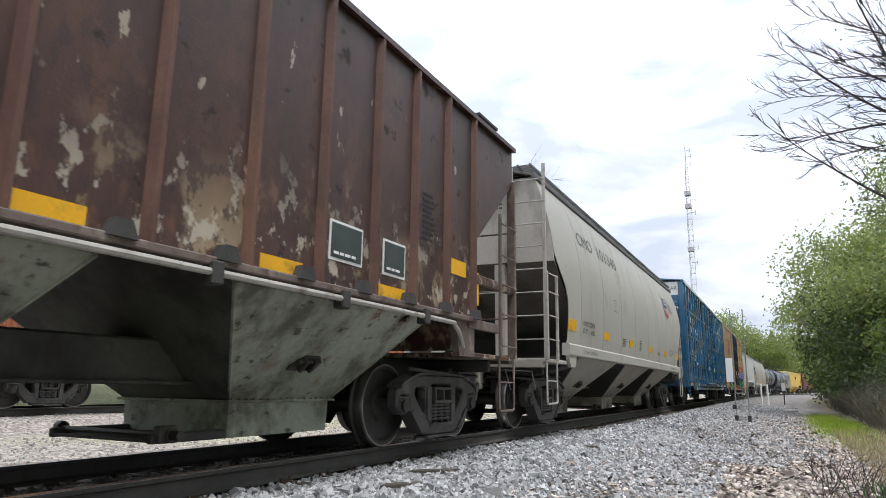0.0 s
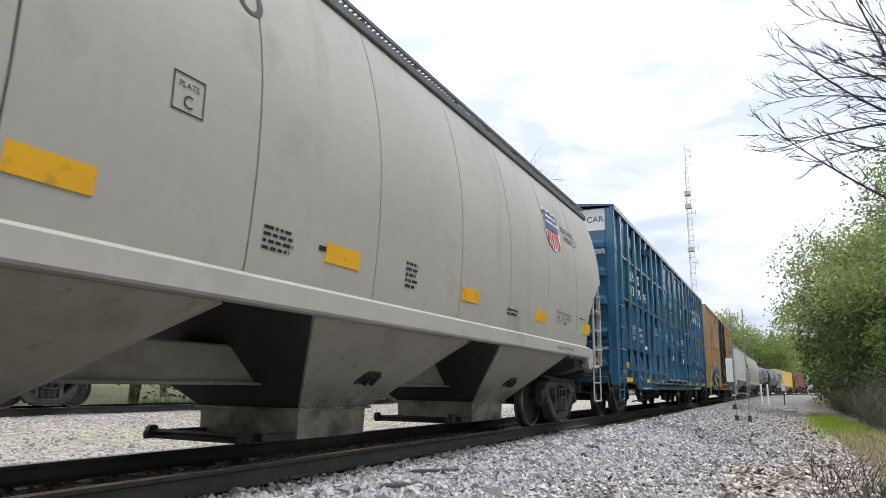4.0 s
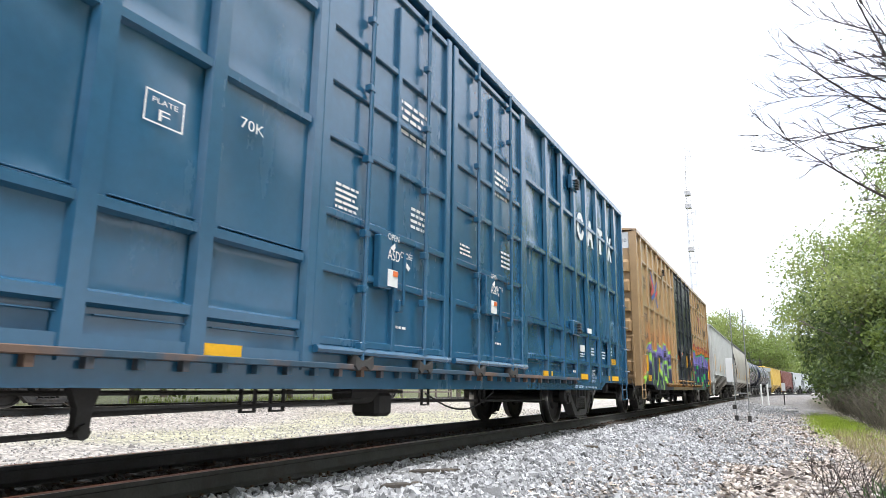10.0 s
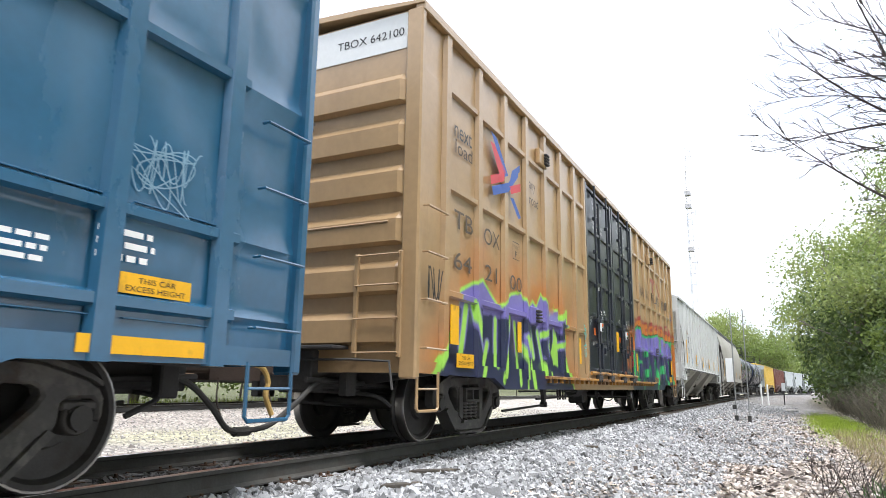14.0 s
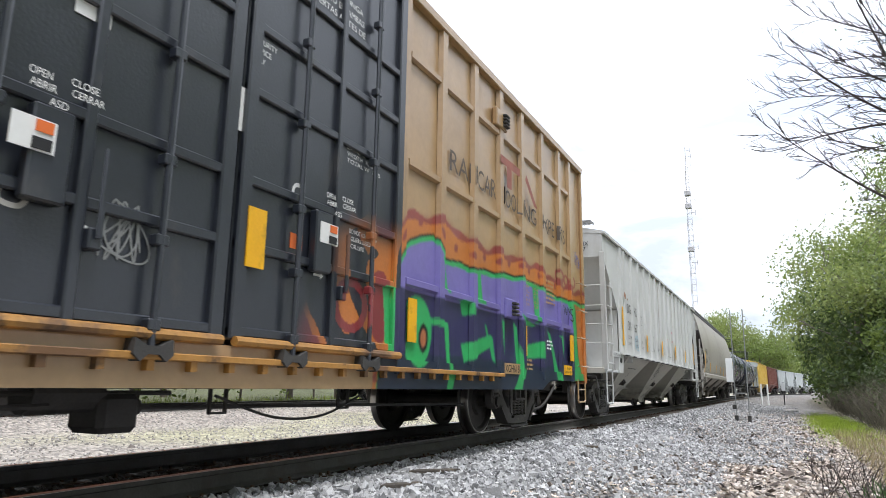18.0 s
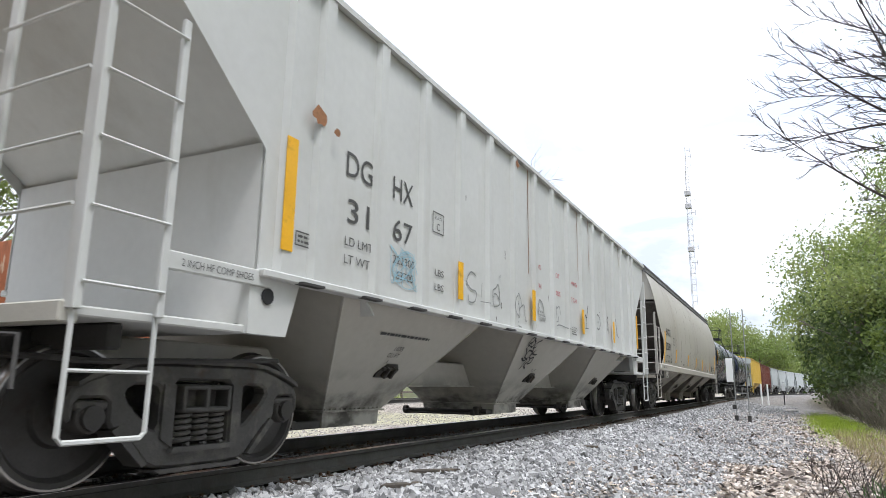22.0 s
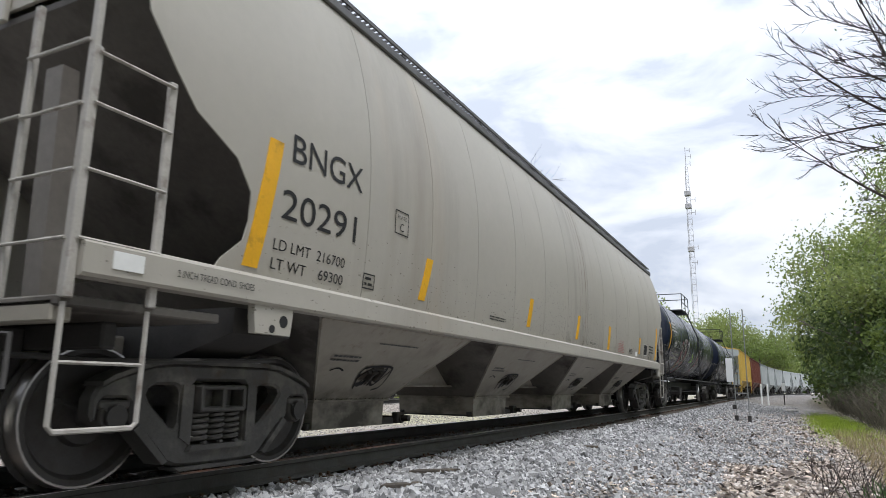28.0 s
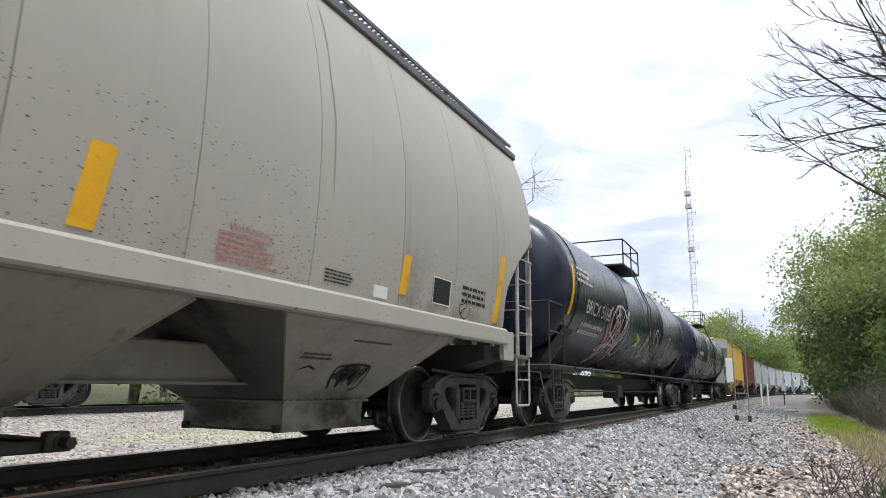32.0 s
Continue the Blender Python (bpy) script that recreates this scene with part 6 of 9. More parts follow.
def marks_a(car):
    f = flatx(1.535)
    for a, b, z0, z1 in ((10.72, 11.2, 1.50, 1.61), (12.32, 12.82, 1.50, 1.61), (13.86, 14.26, 1.95, 2.13), (14.50, 14.64, 1.66, 2.07)):
        plate(car, a, b, z0, z1, M_YELLOW, f, "reflective_patch", "bright yellow reflective patch")
    for a, b in ((11.53, 12.03), (12.38, 12.80)):
        p = plate(car, a, b, 1.71, 2.06, M_WHITEINK, f, "placard", "dark placard with a white border")
        plate(p, a + 0.025, b - 0.025, 1.735, 2.035, M_DARKPLATE, flatx(1.541), "placard_field")
        bars(p, a + 0.05, b - 0.1, 1.75, 1.80, 1, M_WHITEINK, flatx(1.55), seed=3)
    for a, b in ((8.9, 9.35), (6.9, 7.4)):
        plate(car, a, b, 1.50, 1.61, M_YELLOW, f, "reflective_patch")
    bars(car, 13.15, 13.45, 2.2, 2.75, 9, M_BLACKINK, f, seed=6)
    s = Shape()
    s.tube(smooth_line([(1.60, 2.2, 1.34), (1.60, 8.0, 1.38), (1.60, 13.2, 1.38), (1.58, 13.9, 1.34), (1.52, 14.25, 1.12)], 6), 0.026, 8)
    part("air_pipe", s, P_METAL, car, "pale pipe along the sill")
    for i in range(8):
        s = Shape()
        y = 3.0 + 1.45 * i
        s.box(1.52, 1.64, y - 0.05, y + 0.05, 1.30, 1.46, 0.012)
        part("pipe_clamp", s, M_DARK, car)
    for i in range(14):
        s = Shape()
        y = LA - 1.45 - 0.82 * i
        s.prism([(y - 0.1, 1.47), (y + 0.1, 1.47), (y + 0.05, 1.58), (y - 0.05, 1.58)], 1.54, 1.63, 0)
        part("rib_gusset", s, M_DARK, car)
    s = Shape()
    s.box(1.50, 1.56, LA - 1.45, LA - 0.05, 1.93, 2.05, 0.012)
    part("end_strap", s, P_BROWN, car)
    r = Shape()
    for x in (-0.5, 0.1, 0.7, 1.2):
        r.tube([(x, LA - 0.9, 4.15), (x, LA - 0.2, 4.50), (x, LA + 0.05, 4.45)], 0.02, 6)
    r.box(-0.6, 1.3, LA - 0.7, LA - 0.02, 4.46, 4.50)
    part("roof_walk_end", r, M_DARK, car)


def marks_b(car):
    f = ROUND
    text(car, "CMO", 2.12, 3.26, 3.38, 3.64, M_GREYINK, f)
    text(car, "101340", 3.74, 5.47, 3.37, 3.64, M_GREYINK, f)
    text(car, "LD LMT  225200", 2.10, 2.95, 1.815, 1.905, M_BLACKINK, f)
    text(car, "LT WT     60800", 2.10, 2.95, 1.675, 1.765, M_BLACKINK, f)
    frame_mark(car, 4.63, 4.89, 2.34, 2.60, M_BLACKINK, f, "C")
    for a in (1.14, 3.73, 6.30, 8.92, 11.52, 14.18):
        plate(car, a, a + 0.49, 1.66, 1.82 if a not in (1.14, 14.18) else 1.86, M_YELLOW, f, "reflective_patch", "yellow-orange reflective patch")
    text(car, "BUILDING", 13.14, 13.95, 3.385, 3.50, M_BLACKINK, f)
    text(car, "AMERICA", 13.20, 14.0, 3.225, 3.34, M_BLACKINK, f)
    for i, w in enumerate(("EX W  10-8   H 8-10", "E W    8-3   H 15-0", "CU FT   5200")):
        text(car, w, 12.56, 13.38 - 0.25 * (i == 2), 1.87 - 0.075 * i, 1.925 - 0.075 * i, M_BLACKINK, f)
    bars(car, 5.55, 5.95, 1.62, 1.82, 4, M_BLACKINK, f, seed=2)
    bars(car, 6.2, 6.45, 1.72, 1.80, 1, M_BLACKINK, f, seed=3)
    bars(car, 7.6, 7.85, 1.62, 1.9, 5, M_BLACKINK, f, seed=4)
    bars(car, 10.35, 10.85, 1.63, 1.74, 2, M_BLACKINK, f, seed=5)
    bars(car, 13.9, 14.3, 1.90, 1.94, 1, M_BLACKINK, f, seed=7)
    plate(car, 13.84, 14.04, 1.60, 1.76, M_TEAL, f, "sticker", "mint green inspection sticker")
    fs = flatx(1.642)
    text(car, "2 INCH HF COMP SHOES", 1.95, 2.95, 1.29, 1.345, M_BLACKINK, fs)
    text(car, "1 INCH HF COMP SHOES", 12.4, 13.4, 1.29, 1.345, M_BLACKINK, fs)
    for y0 in (1.12, LB - 1.48):
        for i, w in enumerate(("JACK HERE", "LIFT HERE")):
            text(car, w, y0 + 0.04, y0 + 0.32, 1.335 - 0.06 * i, 1.375 - 0.06 * i, M_BLACKINK, flatx(1.616))
    # shield: navy head over red and white stripes, the lettering as plain bars
    y0, y1, z0, z1 = 12.14, 12.96, 2.90, 3.64
    yc = (y0 + y1) / 2
    out = [(yc, z0), (y0 + 0.12, z0 + 0.10), (y0 + 0.03, z0 + 0.28), (y0 + 0.06, z1 - 0.12), (y0, z1 - 0.06), (y0 + 0.1, z1 - 0.01), (yc - 0.12, z1 - 0.04), (yc, z1), (yc + 0.12, z1 - 0.04), (y1 - 0.1, z1 - 0.01), (y1, z1 - 0.06), (y1 - 0.06, z1 - 0.12), (y1 - 0.03, z0 + 0.28), (y1 - 0.12, z0 + 0.10)]
    sh = poly_mark(car, out, M_WHITEINK, f, "shield_emblem", "shield emblem with navy head and red stripes", 0.012)
    k = 0.93
    head = [(yc + (y - yc) * k, (z0 + z1) / 2 + (z - (z0 + z1) / 2) * k) for y, z in out[3:12]]
    head = head + [(y1 - 0.09, z0 + 0.36), (y0 + 0.09, z0 + 0.36)]
    poly_mark(sh, head, M_NAVY, f, "shield_head", lift=0.018)
    for i in range(6):
        ya = y0 + 0.10 + i * (y1 - y0 - 0.2) / 5.6
        d = abs(ya + 0.03 - yc) / (y1 - y0)
        zb = z0 + 0.04 + 0.22 * d * d * 4 * 0.5
        poly_mark(sh, [(ya, zb), (ya + 0.055, zb), (ya + 0.055, z0 + 0.335), (ya, z0 + 0.335)], M_RED, f, "shield_stripe", lift=0.018)
    for zb in (3.36, 3.46):
        bars(sh, y0 + 0.13, y1 - 0.02, zb, zb + 0.075, 1, M_WHITEINK, lambda z: ROUND(z) + 0.016, seed=int(zb * 100))
    # brackets on the bays and end lettering
    end_text(car, "CMO", 0.12, 0.45, 4.24, 4.34, 0.30, M_BLACKINK)
    end_text(car, "101340", 0.14, 0.62, 4.06, 4.16, 0.30, M_BLACKINK)
    end_bars(car, 0.13, 0.70, 3.70, 3.98, 4, 0.30, M_GREYINK, 5)


def bulge(car, y, z, m):
    """A rubber-stop box fixed over the side posts."""
    s = Shape()
    s.box(1.545, 1.625, y - 0.20, y + 0.20, z - 0.13, z + 0.13, 0.015)
    b = part("stop_box", s, m, car)
    for i in range(4):
        t = Shape()
        t.box(1.62, 1.68, y + 0.02, y + 0.17, z - 0.09 + 0.05 * i, z - 0.06 + 0.05 * i, 0.006)
        part("stop_slat", t, M_DARK, b)


def marks_c(car):
    f = flatx(1.562)
    W = M_WHITEINK
    for w, a, b, z0, z1 in (("LR", 1.85, 2.30, 3.38, 3.62), ("S", 2.79, 3.01, 3.38, 3.62), ("13", 1.87, 2.26, 3.01, 3.25), ("75", 2.76, 3.15, 3.01, 3.25), ("95", 3.56, 3.96, 3.01, 3.25)):
        text(car, w, a, b, z0, z1, W, f)
    for i, (w, n) in enumerate((("LD LMT", "205400"), ("LT WT", "80600"), ("CU FT", "7500"))):
        text(car, w, 1.885, 2.29 - 0.045 * i, 2.145 - 0.145 * i, 2.25 - 0.145 * i, W, f)
        text(car, n, 2.735 + 0.072 * i, 3.163, 2.145 - 0.145 * i, 2.235 - 0.145 * i, W, f)
    frame_mark(car, 5.31, 5.61, 2.22, 2.43, W, f, "F")
    text(car, "70K", 6.10, 6.34, 2.46, 2.54, W, f)
    plate(car, 3.33, 3.58, 1.70, 1.79, W, flatx(1.60), "tag_plate", "white tag plate", 0.012)
    plate(car, 15.32, 15.60, 1.695, 1.785, W, flatx(1.60), "tag_plate", "white tag plate", 0.012)
    for y, z in ((4.02, 1.70), (14.5, 1.72), (4.0, 4.50), (14.6, 4.45)):
        bulge(car, y, z, P_BLUE)
    for a, b in ((0.70, 1.54), (3.38, 3.88), (5.80, 6.25), (12.7, 13.15), (14.85, 15.31), (17.04, 17.91)):
        plate(car, a, b, 0.825, 0.925, M_YELLOW, flatx(1.585), "reflective_patch", "orange-yellow reflective patch")
    posts = [0.76, 1.62, 2.46, 3.31, 4.13, 5.01, 5.85, 6.95, 11.9, 13.0, 13.85, 14.66, 15.49, 16.34, 17.18, 18.02]
    for a, b in zip(posts, posts[1:]):
        if b - a < 1.2:
            for z in (1.03, 1.118, 1.708):
                crease = Shape()
                crease.box(1.54, 1.567, a + 0.14, b - 0.06, z - 0.005, z + 0.005, 0.003)
                part("panel_crease", crease, P_BLUE, car)
    for a, b, z0, z1 in ((2.06, 2.31, 0.85, 0.99), (16.10, 16.36, 0.85, 0.99)):
        slot = Shape()
        for z in (z0, z1 - 0.02, (z0 + z1) / 2):
            slot.box(1.57, 1.592, a, b, z, z + 0.02, 0.004)
        for y in (a, b - 0.02):
            slot.box(1.57, 1.592, y, y + 0.02, z0, z1, 0.004)
        part("tag_board", slot, P_BLUE, car, "small blue framed tag board")
    plate(car, 0.84, 1.28, 1.16, 1.29, M_YELLOW, f, "notice", "yellow notice sticker")
    text(car, "THIS CAR", 0.96, 1.16, 1.235, 1.268, M_BLACKINK, flatx(1.565))
    text(car, "EXCESS HEIGHT", 0.88, 1.24, 1.185, 1.218, M_BLACKINK, flatx(1.565))
    plate(car, 17.27, 17.78, 1.17, 1.29, M_YELLOW, f, "notice", "yellow notice sticker")
    text(car, "THIS CAR", 17.39, 17.66, 1.235, 1.268, M_BLACKINK, flatx(1.565))
    text(car, "EXCESS HEIGHT", 17.31, 17.74, 1.185, 1.218, M_BLACKINK, flatx(1.565))
    plate(car, 14.92, 15.21, 1.33, 1.45, mat("paper_label", (0.70, 0.68, 0.62), 0.7, var=0.05), f, "paper_label")
    bars(car, 14.90, 15.24, 1.22, 1.31, 2, W, f, seed=9)
    for a, b, z0, z1, n in ((15.62, 15.95, 1.28, 1.45, 3), (16.45, 16.85, 1.25, 1.42, 3), (17.1, 17.55, 1.33, 1.55, 3), (14.6, 14.95, 1.72, 1.80, 1), (16.3, 16.6, 0.86, 1.0, 3), (14.40, 14.75, 0.92, 0.99, 1), (2.70, 2.93, 0.88, 0.995, 3), (3.92, 4.3, 0.83, 0.93, 2), (1.7, 2.2, 4.26, 4.48, 5), (7.25, 7.6, 2.1, 2.4, 6), (5.9, 6.1, 1.1, 1.16, 1)):
        bars(car, a, b, z0, z1, n, W, f, seed=int(a * 10))
    for i, w in enumerate(("EMPTY", "LOAD", "7/16\" ADJ.", "BLOCK")):
        text(car, w, 15.60, 15.86 if i != 2 else 15.95, 0.965 - 0.062 * i, 1.01 - 0.062 * i, W, flatx(1.585))
    text(car, "60% VALVE", 14.42, 14.98, 0.665, 0.715, W, flatx(1.585))
    text(car, "2 INCH TREAD COND. SHOES", 15.10, 15.95, 0.665, 0.70, W, flatx(1.585))
    text(car, "2 INCH TREAD COND. SHOES", 2.85, 4.0, 0.66, 0.70, W, flatx(1.585))
    for i, w in enumerate(("OPEN", "ASD")):
        for y in (8.0, 10.48):
            text(car, w, y - 0.02, y + 0.18 + 0.02 * i, 2.02 - 0.17 * i - 0.02 * i, 2.08 - 0.15 * i, W, flatx(1.652))
    for y in (8.0, 10.48):
        plate(car, y, y + 0.17, 1.58, 1.74, W, flatx(1.651), "route_card", "white card in a holder")
        plate(car, y + 0.08, y + 0.16, 1.68, 1.73, M_ORANGETAG, flatx(1.66), "card_stripe")
        text(car, "CLOSE", y + 0.36, y + 0.60, 1.92, 1.98, W, flatx(1.562))
        poly_mark(car, [(y + 0.02, 1.94), (y + 0.10, 2.0), (y + 0.12, 1.96), (y + 0.08, 1.92)], W, flatx(1.652), "arrow")
        poly_mark(car, [(y + 0.46, 1.90), (y + 0.56, 1.84), (y + 0.53, 1.80), (y + 0.44, 1.86)], W, flatx(1.562), "arrow")
        bars(car, y + 0.55, y + 1.0, 2.25, 2.50, 4, W, flatx(1.562), seed=int(y * 7))
        bars(car, y + 0.2, y + 0.9, 3.2, 3.6, 5, W, flatx(1.562), seed=int(y * 9))
        bars(car, y + 0.25, y + 0.55, 1.20, 1.25, 1, W, flatx(1.562), seed=int(y * 3))
        bars(car, y - 0.75, y - 0.4, 2.2, 2.35, 3, W, flatx(1.562), seed=int(y * 5))
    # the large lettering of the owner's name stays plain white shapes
    ring = Shape()
    ring.loft([[(1.568, 15.15 + a * math.cos(k), 3.745 + b * math.sin(k)) for k in np.linspace(0.5, math.tau - 0.25, 22)] for a, b in ((0.25, 0.275), (0.13, 0.15))], closed=False)
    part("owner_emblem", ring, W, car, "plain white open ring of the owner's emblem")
    for y0, pts in ((15.62, [(0, 0), (0.14, 0), (0.19, 0.16), (0.31, 0.16), (0.36, 0), (0.5, 0), (0.31, 0.55), (0.19, 0.55)]), (16.50, [(0.12, 0), (0.30, 0), (0.30, 0.44), (0.44, 0.44), (0.44, 0.55), (0, 0.55), (0, 0.44), (0.12, 0.44)]),
                    (17.33, [(0, 0), (0.13, 0), (0.21, 0.18), (0.29, 0), (0.42, 0), (0.28, 0.275), (0.42, 0.55), (0.29, 0.55), (0.21, 0.37), (0.13, 0.55), (0, 0.55), (0.14, 0.275)])):
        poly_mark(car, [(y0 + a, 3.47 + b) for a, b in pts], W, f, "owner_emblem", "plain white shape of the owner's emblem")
    for k in range(4):
        scribble(car, 17.42 + 0.05 * k, 1.92 + 0.03 * k, 0.55 - 0.06 * k, 0.40 - 0.05 * k, M_PENBLUE, f, 5 + 3 * k, 2.2, 0.009, kind=k % 2)
    for k in range(3):
        scribble(car, 0.36 + 0.12 * k, 0.98, 0.34, 0.16, M_PENBLUE, flatx(1.606), 91 + k, 2.2, 0.010, kind=k % 2)
    end_text(car, "EXCESS HEIGHT CAR", -0.55, 1.36, 4.52, 4.66, 0.033, M_BLACKINK)
    end_text(car, "LRS 137595", 0.62, 1.38, 3.74, 3.86, -0.028, W)
    end_bars(car, 1.06, 1.42, 1.52, 1.60, 2, -0.03, W, 6)
    for z in (1.20, 2.12):
        s = Shape()
        s.tube([(0.2, -0.06, z), (1.35, -0.06, z)], 0.012, 6)
        part("grab_iron", s, P_BLUE, car)
    p = Shape()
    p.box(1.10, 1.24, -0.04, -0.03, 1.24, 1.36)
    part("route_card", p, M_YELLOW, car)


def jag(y, step, seed):
    return noise.noise((y / step, seed, 0.0))


ORANGE_SPRAY, RED_SPRAY, GREEN_SPRAY, LIME_SPRAY, VIOLET, NAVY_SPRAY, BLACK_SPRAY = (0.52, 0.17, 0.035), (0.26, 0.035, 0.04), (0.035, 0.40, 0.12), (0.36, 0.70, 0.10), (0.19, 0.16, 0.44), (0.022, 0.028, 0.075), (0.01, 0.01, 0.012)


def near_line(y, z, y0, z0, y1, z1):
    dy, dz = y1 - y0, z1 - z0
    t = max(0.0, min(1.0, ((y - y0) * dy + (z - z0) * dz) / (dy * dy + dz * dz)))
    return math.hypot(y - y0 - t * dy, z - z0 - t * dz)


GREEN_SHAPES = [
    [(11.90, 1.40), (12.45, 1.37), (12.50, 0.86), (12.58, 0.84), (12.48, 0.62), (12.34, 0.62), (12.42, 0.86), (12.35, 1.30), (11.92, 1.32)],
    [(12.79, 1.15), (13.66, 1.32), (13.74, 1.28), (13.84, 0.96), (13.72, 1.02), (13.64, 1.16), (12.87, 0.94)],
    [(12.18, 2.10), (12.32, 2.08), (12.42, 1.70), (12.34, 1.70)], [(13.10, 2.14), (13.34, 2.12), (13.42, 1.68), (13.16, 1.68)], [(12.74, 1.67), (13.06, 1.67), (13.08, 1.53), (12.82, 1.49)],
    ]
GREEN_SHAPES += [
    [(13.46, 1.45), (13.52, 1.43), (13.64, 1.20), (13.58, 1.20)], [(13.92, 1.54), (14.02, 1.52), (14.14, 1.08), (14.0, 1.08)], [(14.48, 1.56), (14.64, 1.50), (14.80, 0.86), (14.66, 0.86)],
    [(14.92, 1.26), (15.72, 1.37), (15.74, 1.12), (15.02, 1.08)], [(14.70, 0.92), (14.86, 0.92), (14.72, 0.62), (14.40, 0.62)], [(16.0, 1.56), (16.14, 1.52), (16.52, 1.0), (16.66, 0.78), (16.40, 0.78), (16.28, 1.12)],
    [(16.58, 1.52), (16.68, 1.52), (16.80, 1.08), (16.73, 1.08)], [(15.30, 2.20), (15.56, 2.18), (15.62, 1.64), (15.42, 1.64)], [(14.70, 1.70), (15.0, 1.66), (15.5, 1.58), (14.9, 1.56)],
    [(17.15, 2.32), (18.0, 2.32), (18.0, 0.6), (17.42, 0.6), (17.62, 0.95), (17.34, 1.6)], [(14.02, 2.12), (14.10, 2.12), (14.16, 1.66), (14.06, 1.66)]]


def inside(y, z, q):
    """Is the point within the polygon q?"""
    hit = False
    for (a, b), (c, d) in zip(q, q[1:] + q[:1]):
        if (b > z) != (d > z) and y < (c - a) * (z - b) / (d - b) + a:
            hit = not hit
    return hit


def soft_graffiti(y, z):
    """The spray's edges are a little soft."""
    got = [graffiti(y + a, z + b) for a, b in ((-0.009, -0.009), (0.009, -0.009), (-0.009, 0.009), (0.009, 0.009))]
    al = sum(q[3] for q in got) / 4
    if al <= 0:
        return (0, 0, 0, 0)
    return (*(sum(q[k] * q[3] for q in got) / (4 * al) for k in range(3)), al)


def door_spray(y, z):
    """Orange and red mist with dark rings low on the second door, a green and blue rim beside it."""
    edge = 10.0 + 0.35 * noise.noise((z * 1.6, 3.0, 1.0)) + 0.5 * max(z - 1.2, 0)
    if y > 11.08 - 0.12 * (z - 0.8) ** 2 and z < 1.6:
        return (*GREEN_SPRAY, 1) if y < 11.17 else (0.035, 0.032, 0.10, 1)
    if z > 2.25 or y < edge - 0.2:
        return (0, 0, 0, 0)
    a = min(1.0, max(0.0, (y - edge + 0.2) / 0.45)) * min(1.0, max(0.0, (2.25 - z) / 0.4))
    ring = abs(math.hypot(y - 10.5, (z - 1.35) * 1.1) - 0.22)
    n = noise.noise((y * 2.6, z * 2.6, 8.0))
    if ring < 0.045 or n > 0.25:
        return (*RED_SPRAY, 0.9 * a)
    if n < -0.08:
        return (0, 0, 0, 0)
    return (*ORANGE_SPRAY, 0.92 * a)


PIECE_TOP = interp([(0.15, 0.62), (0.39, 0.80), (1.10, 1.49), (1.14, 1.81), (1.78, 2.04), (2.35, 1.74), (2.81, 1.98), (3.22, 2.05), (3.46, 1.80), (3.67, 1.98), (3.86, 1.91), (4.08, 2.14), (4.29, 2.02), (4.37, 1.80), (4.80, 1.95), (5.01, 1.98), (5.05, 1.88), (5.54, 2.02)])
PIECE_END = interp([(0.62, 5.80), (0.86, 5.66), (1.29, 5.34), (1.41, 5.43), (1.60, 5.40), (1.66, 5.30), (1.70, 5.52), (2.02, 5.54)])
PIECE_LEAF = [(4.55, 1.21), (4.82, 1.60), (4.92, 1.46), (4.94, 1.0), (4.72, 1.04)]
SLASHES = [(0.45, 0.75, 1.05, 1.40, 0.05), (1.15, 1.0, 1.30, 1.60, 0.06), (1.49, 1.66, 1.76, 1.16, 0.06), (1.75, 0.72, 1.95, 1.20, 0.05), (2.21, 1.53, 2.23, 0.94, 0.05), (2.45, 0.75, 2.75, 1.60, 0.05), (2.95, 1.55, 3.08, 0.72, 0.045),
           (3.27, 1.26, 3.37, 0.98, 0.03), (3.37, 0.98, 3.39, 0.66, 0.035), (3.36, 1.38, 3.54, 1.06, 0.045), (3.54, 1.06, 3.70, 0.66, 0.065), (3.53, 1.54, 3.70, 1.11, 0.045)]
R_STROKES = [(3.90, 1.49, 4.21, 0.88, 0.055), (4.08, 1.46, 4.44, 1.55, 0.05), (4.44, 1.55, 4.31, 1.30, 0.04), (4.31, 1.30, 4.52, 0.84, 0.03), (5.27, 1.30, 5.64, 0.80, 0.08), (4.96, 1.34, 5.40, 1.42, 0.045), (5.05, 1.82, 5.50, 1.92, 0.05), (4.70, 1.05, 4.74, 1.60, 0.03)]


REAR_TOP = interp([(10.9, 0.6), (11.0, 1.2), (11.08, 1.58), (11.16, 1.80), (11.32, 1.99), (11.54, 2.17), (11.75, 2.26), (12.05, 2.31), (12.3, 2.12), (13.09, 2.12), (14.0, 2.20), (14.95, 2.28), (16.76, 2.19), (17.62, 2.24)])
REAR_WAVE = interp([(10.9, 1.9), (11.35, 2.28), (11.8, 2.42), (12.27, 2.45), (13.2, 2.37), (14.3, 2.42), (15.37, 2.47), (16.3, 2.38), (17.17, 2.35)])


REAR_EDGE = interp([(0.7, 18.07), (1.26, 17.77), (2.05, 17.70), (2.25, 17.53), (2.4, 17.4)])
REAR_BLOBS = [(17.95, 2.42, 0.05), (17.9, 2.3, 0.045), (17.81, 2.2, 0.06), (17.84, 2.08, 0.035), (17.95, 1.74, 0.04), (17.9, 1.9, 0.025), (17.93, 0.9, 0.05)]
RED_LOOPS = [(16.62, 2.55), (16.86, 2.57), (17.10, 2.53), (17.56, 2.56)]


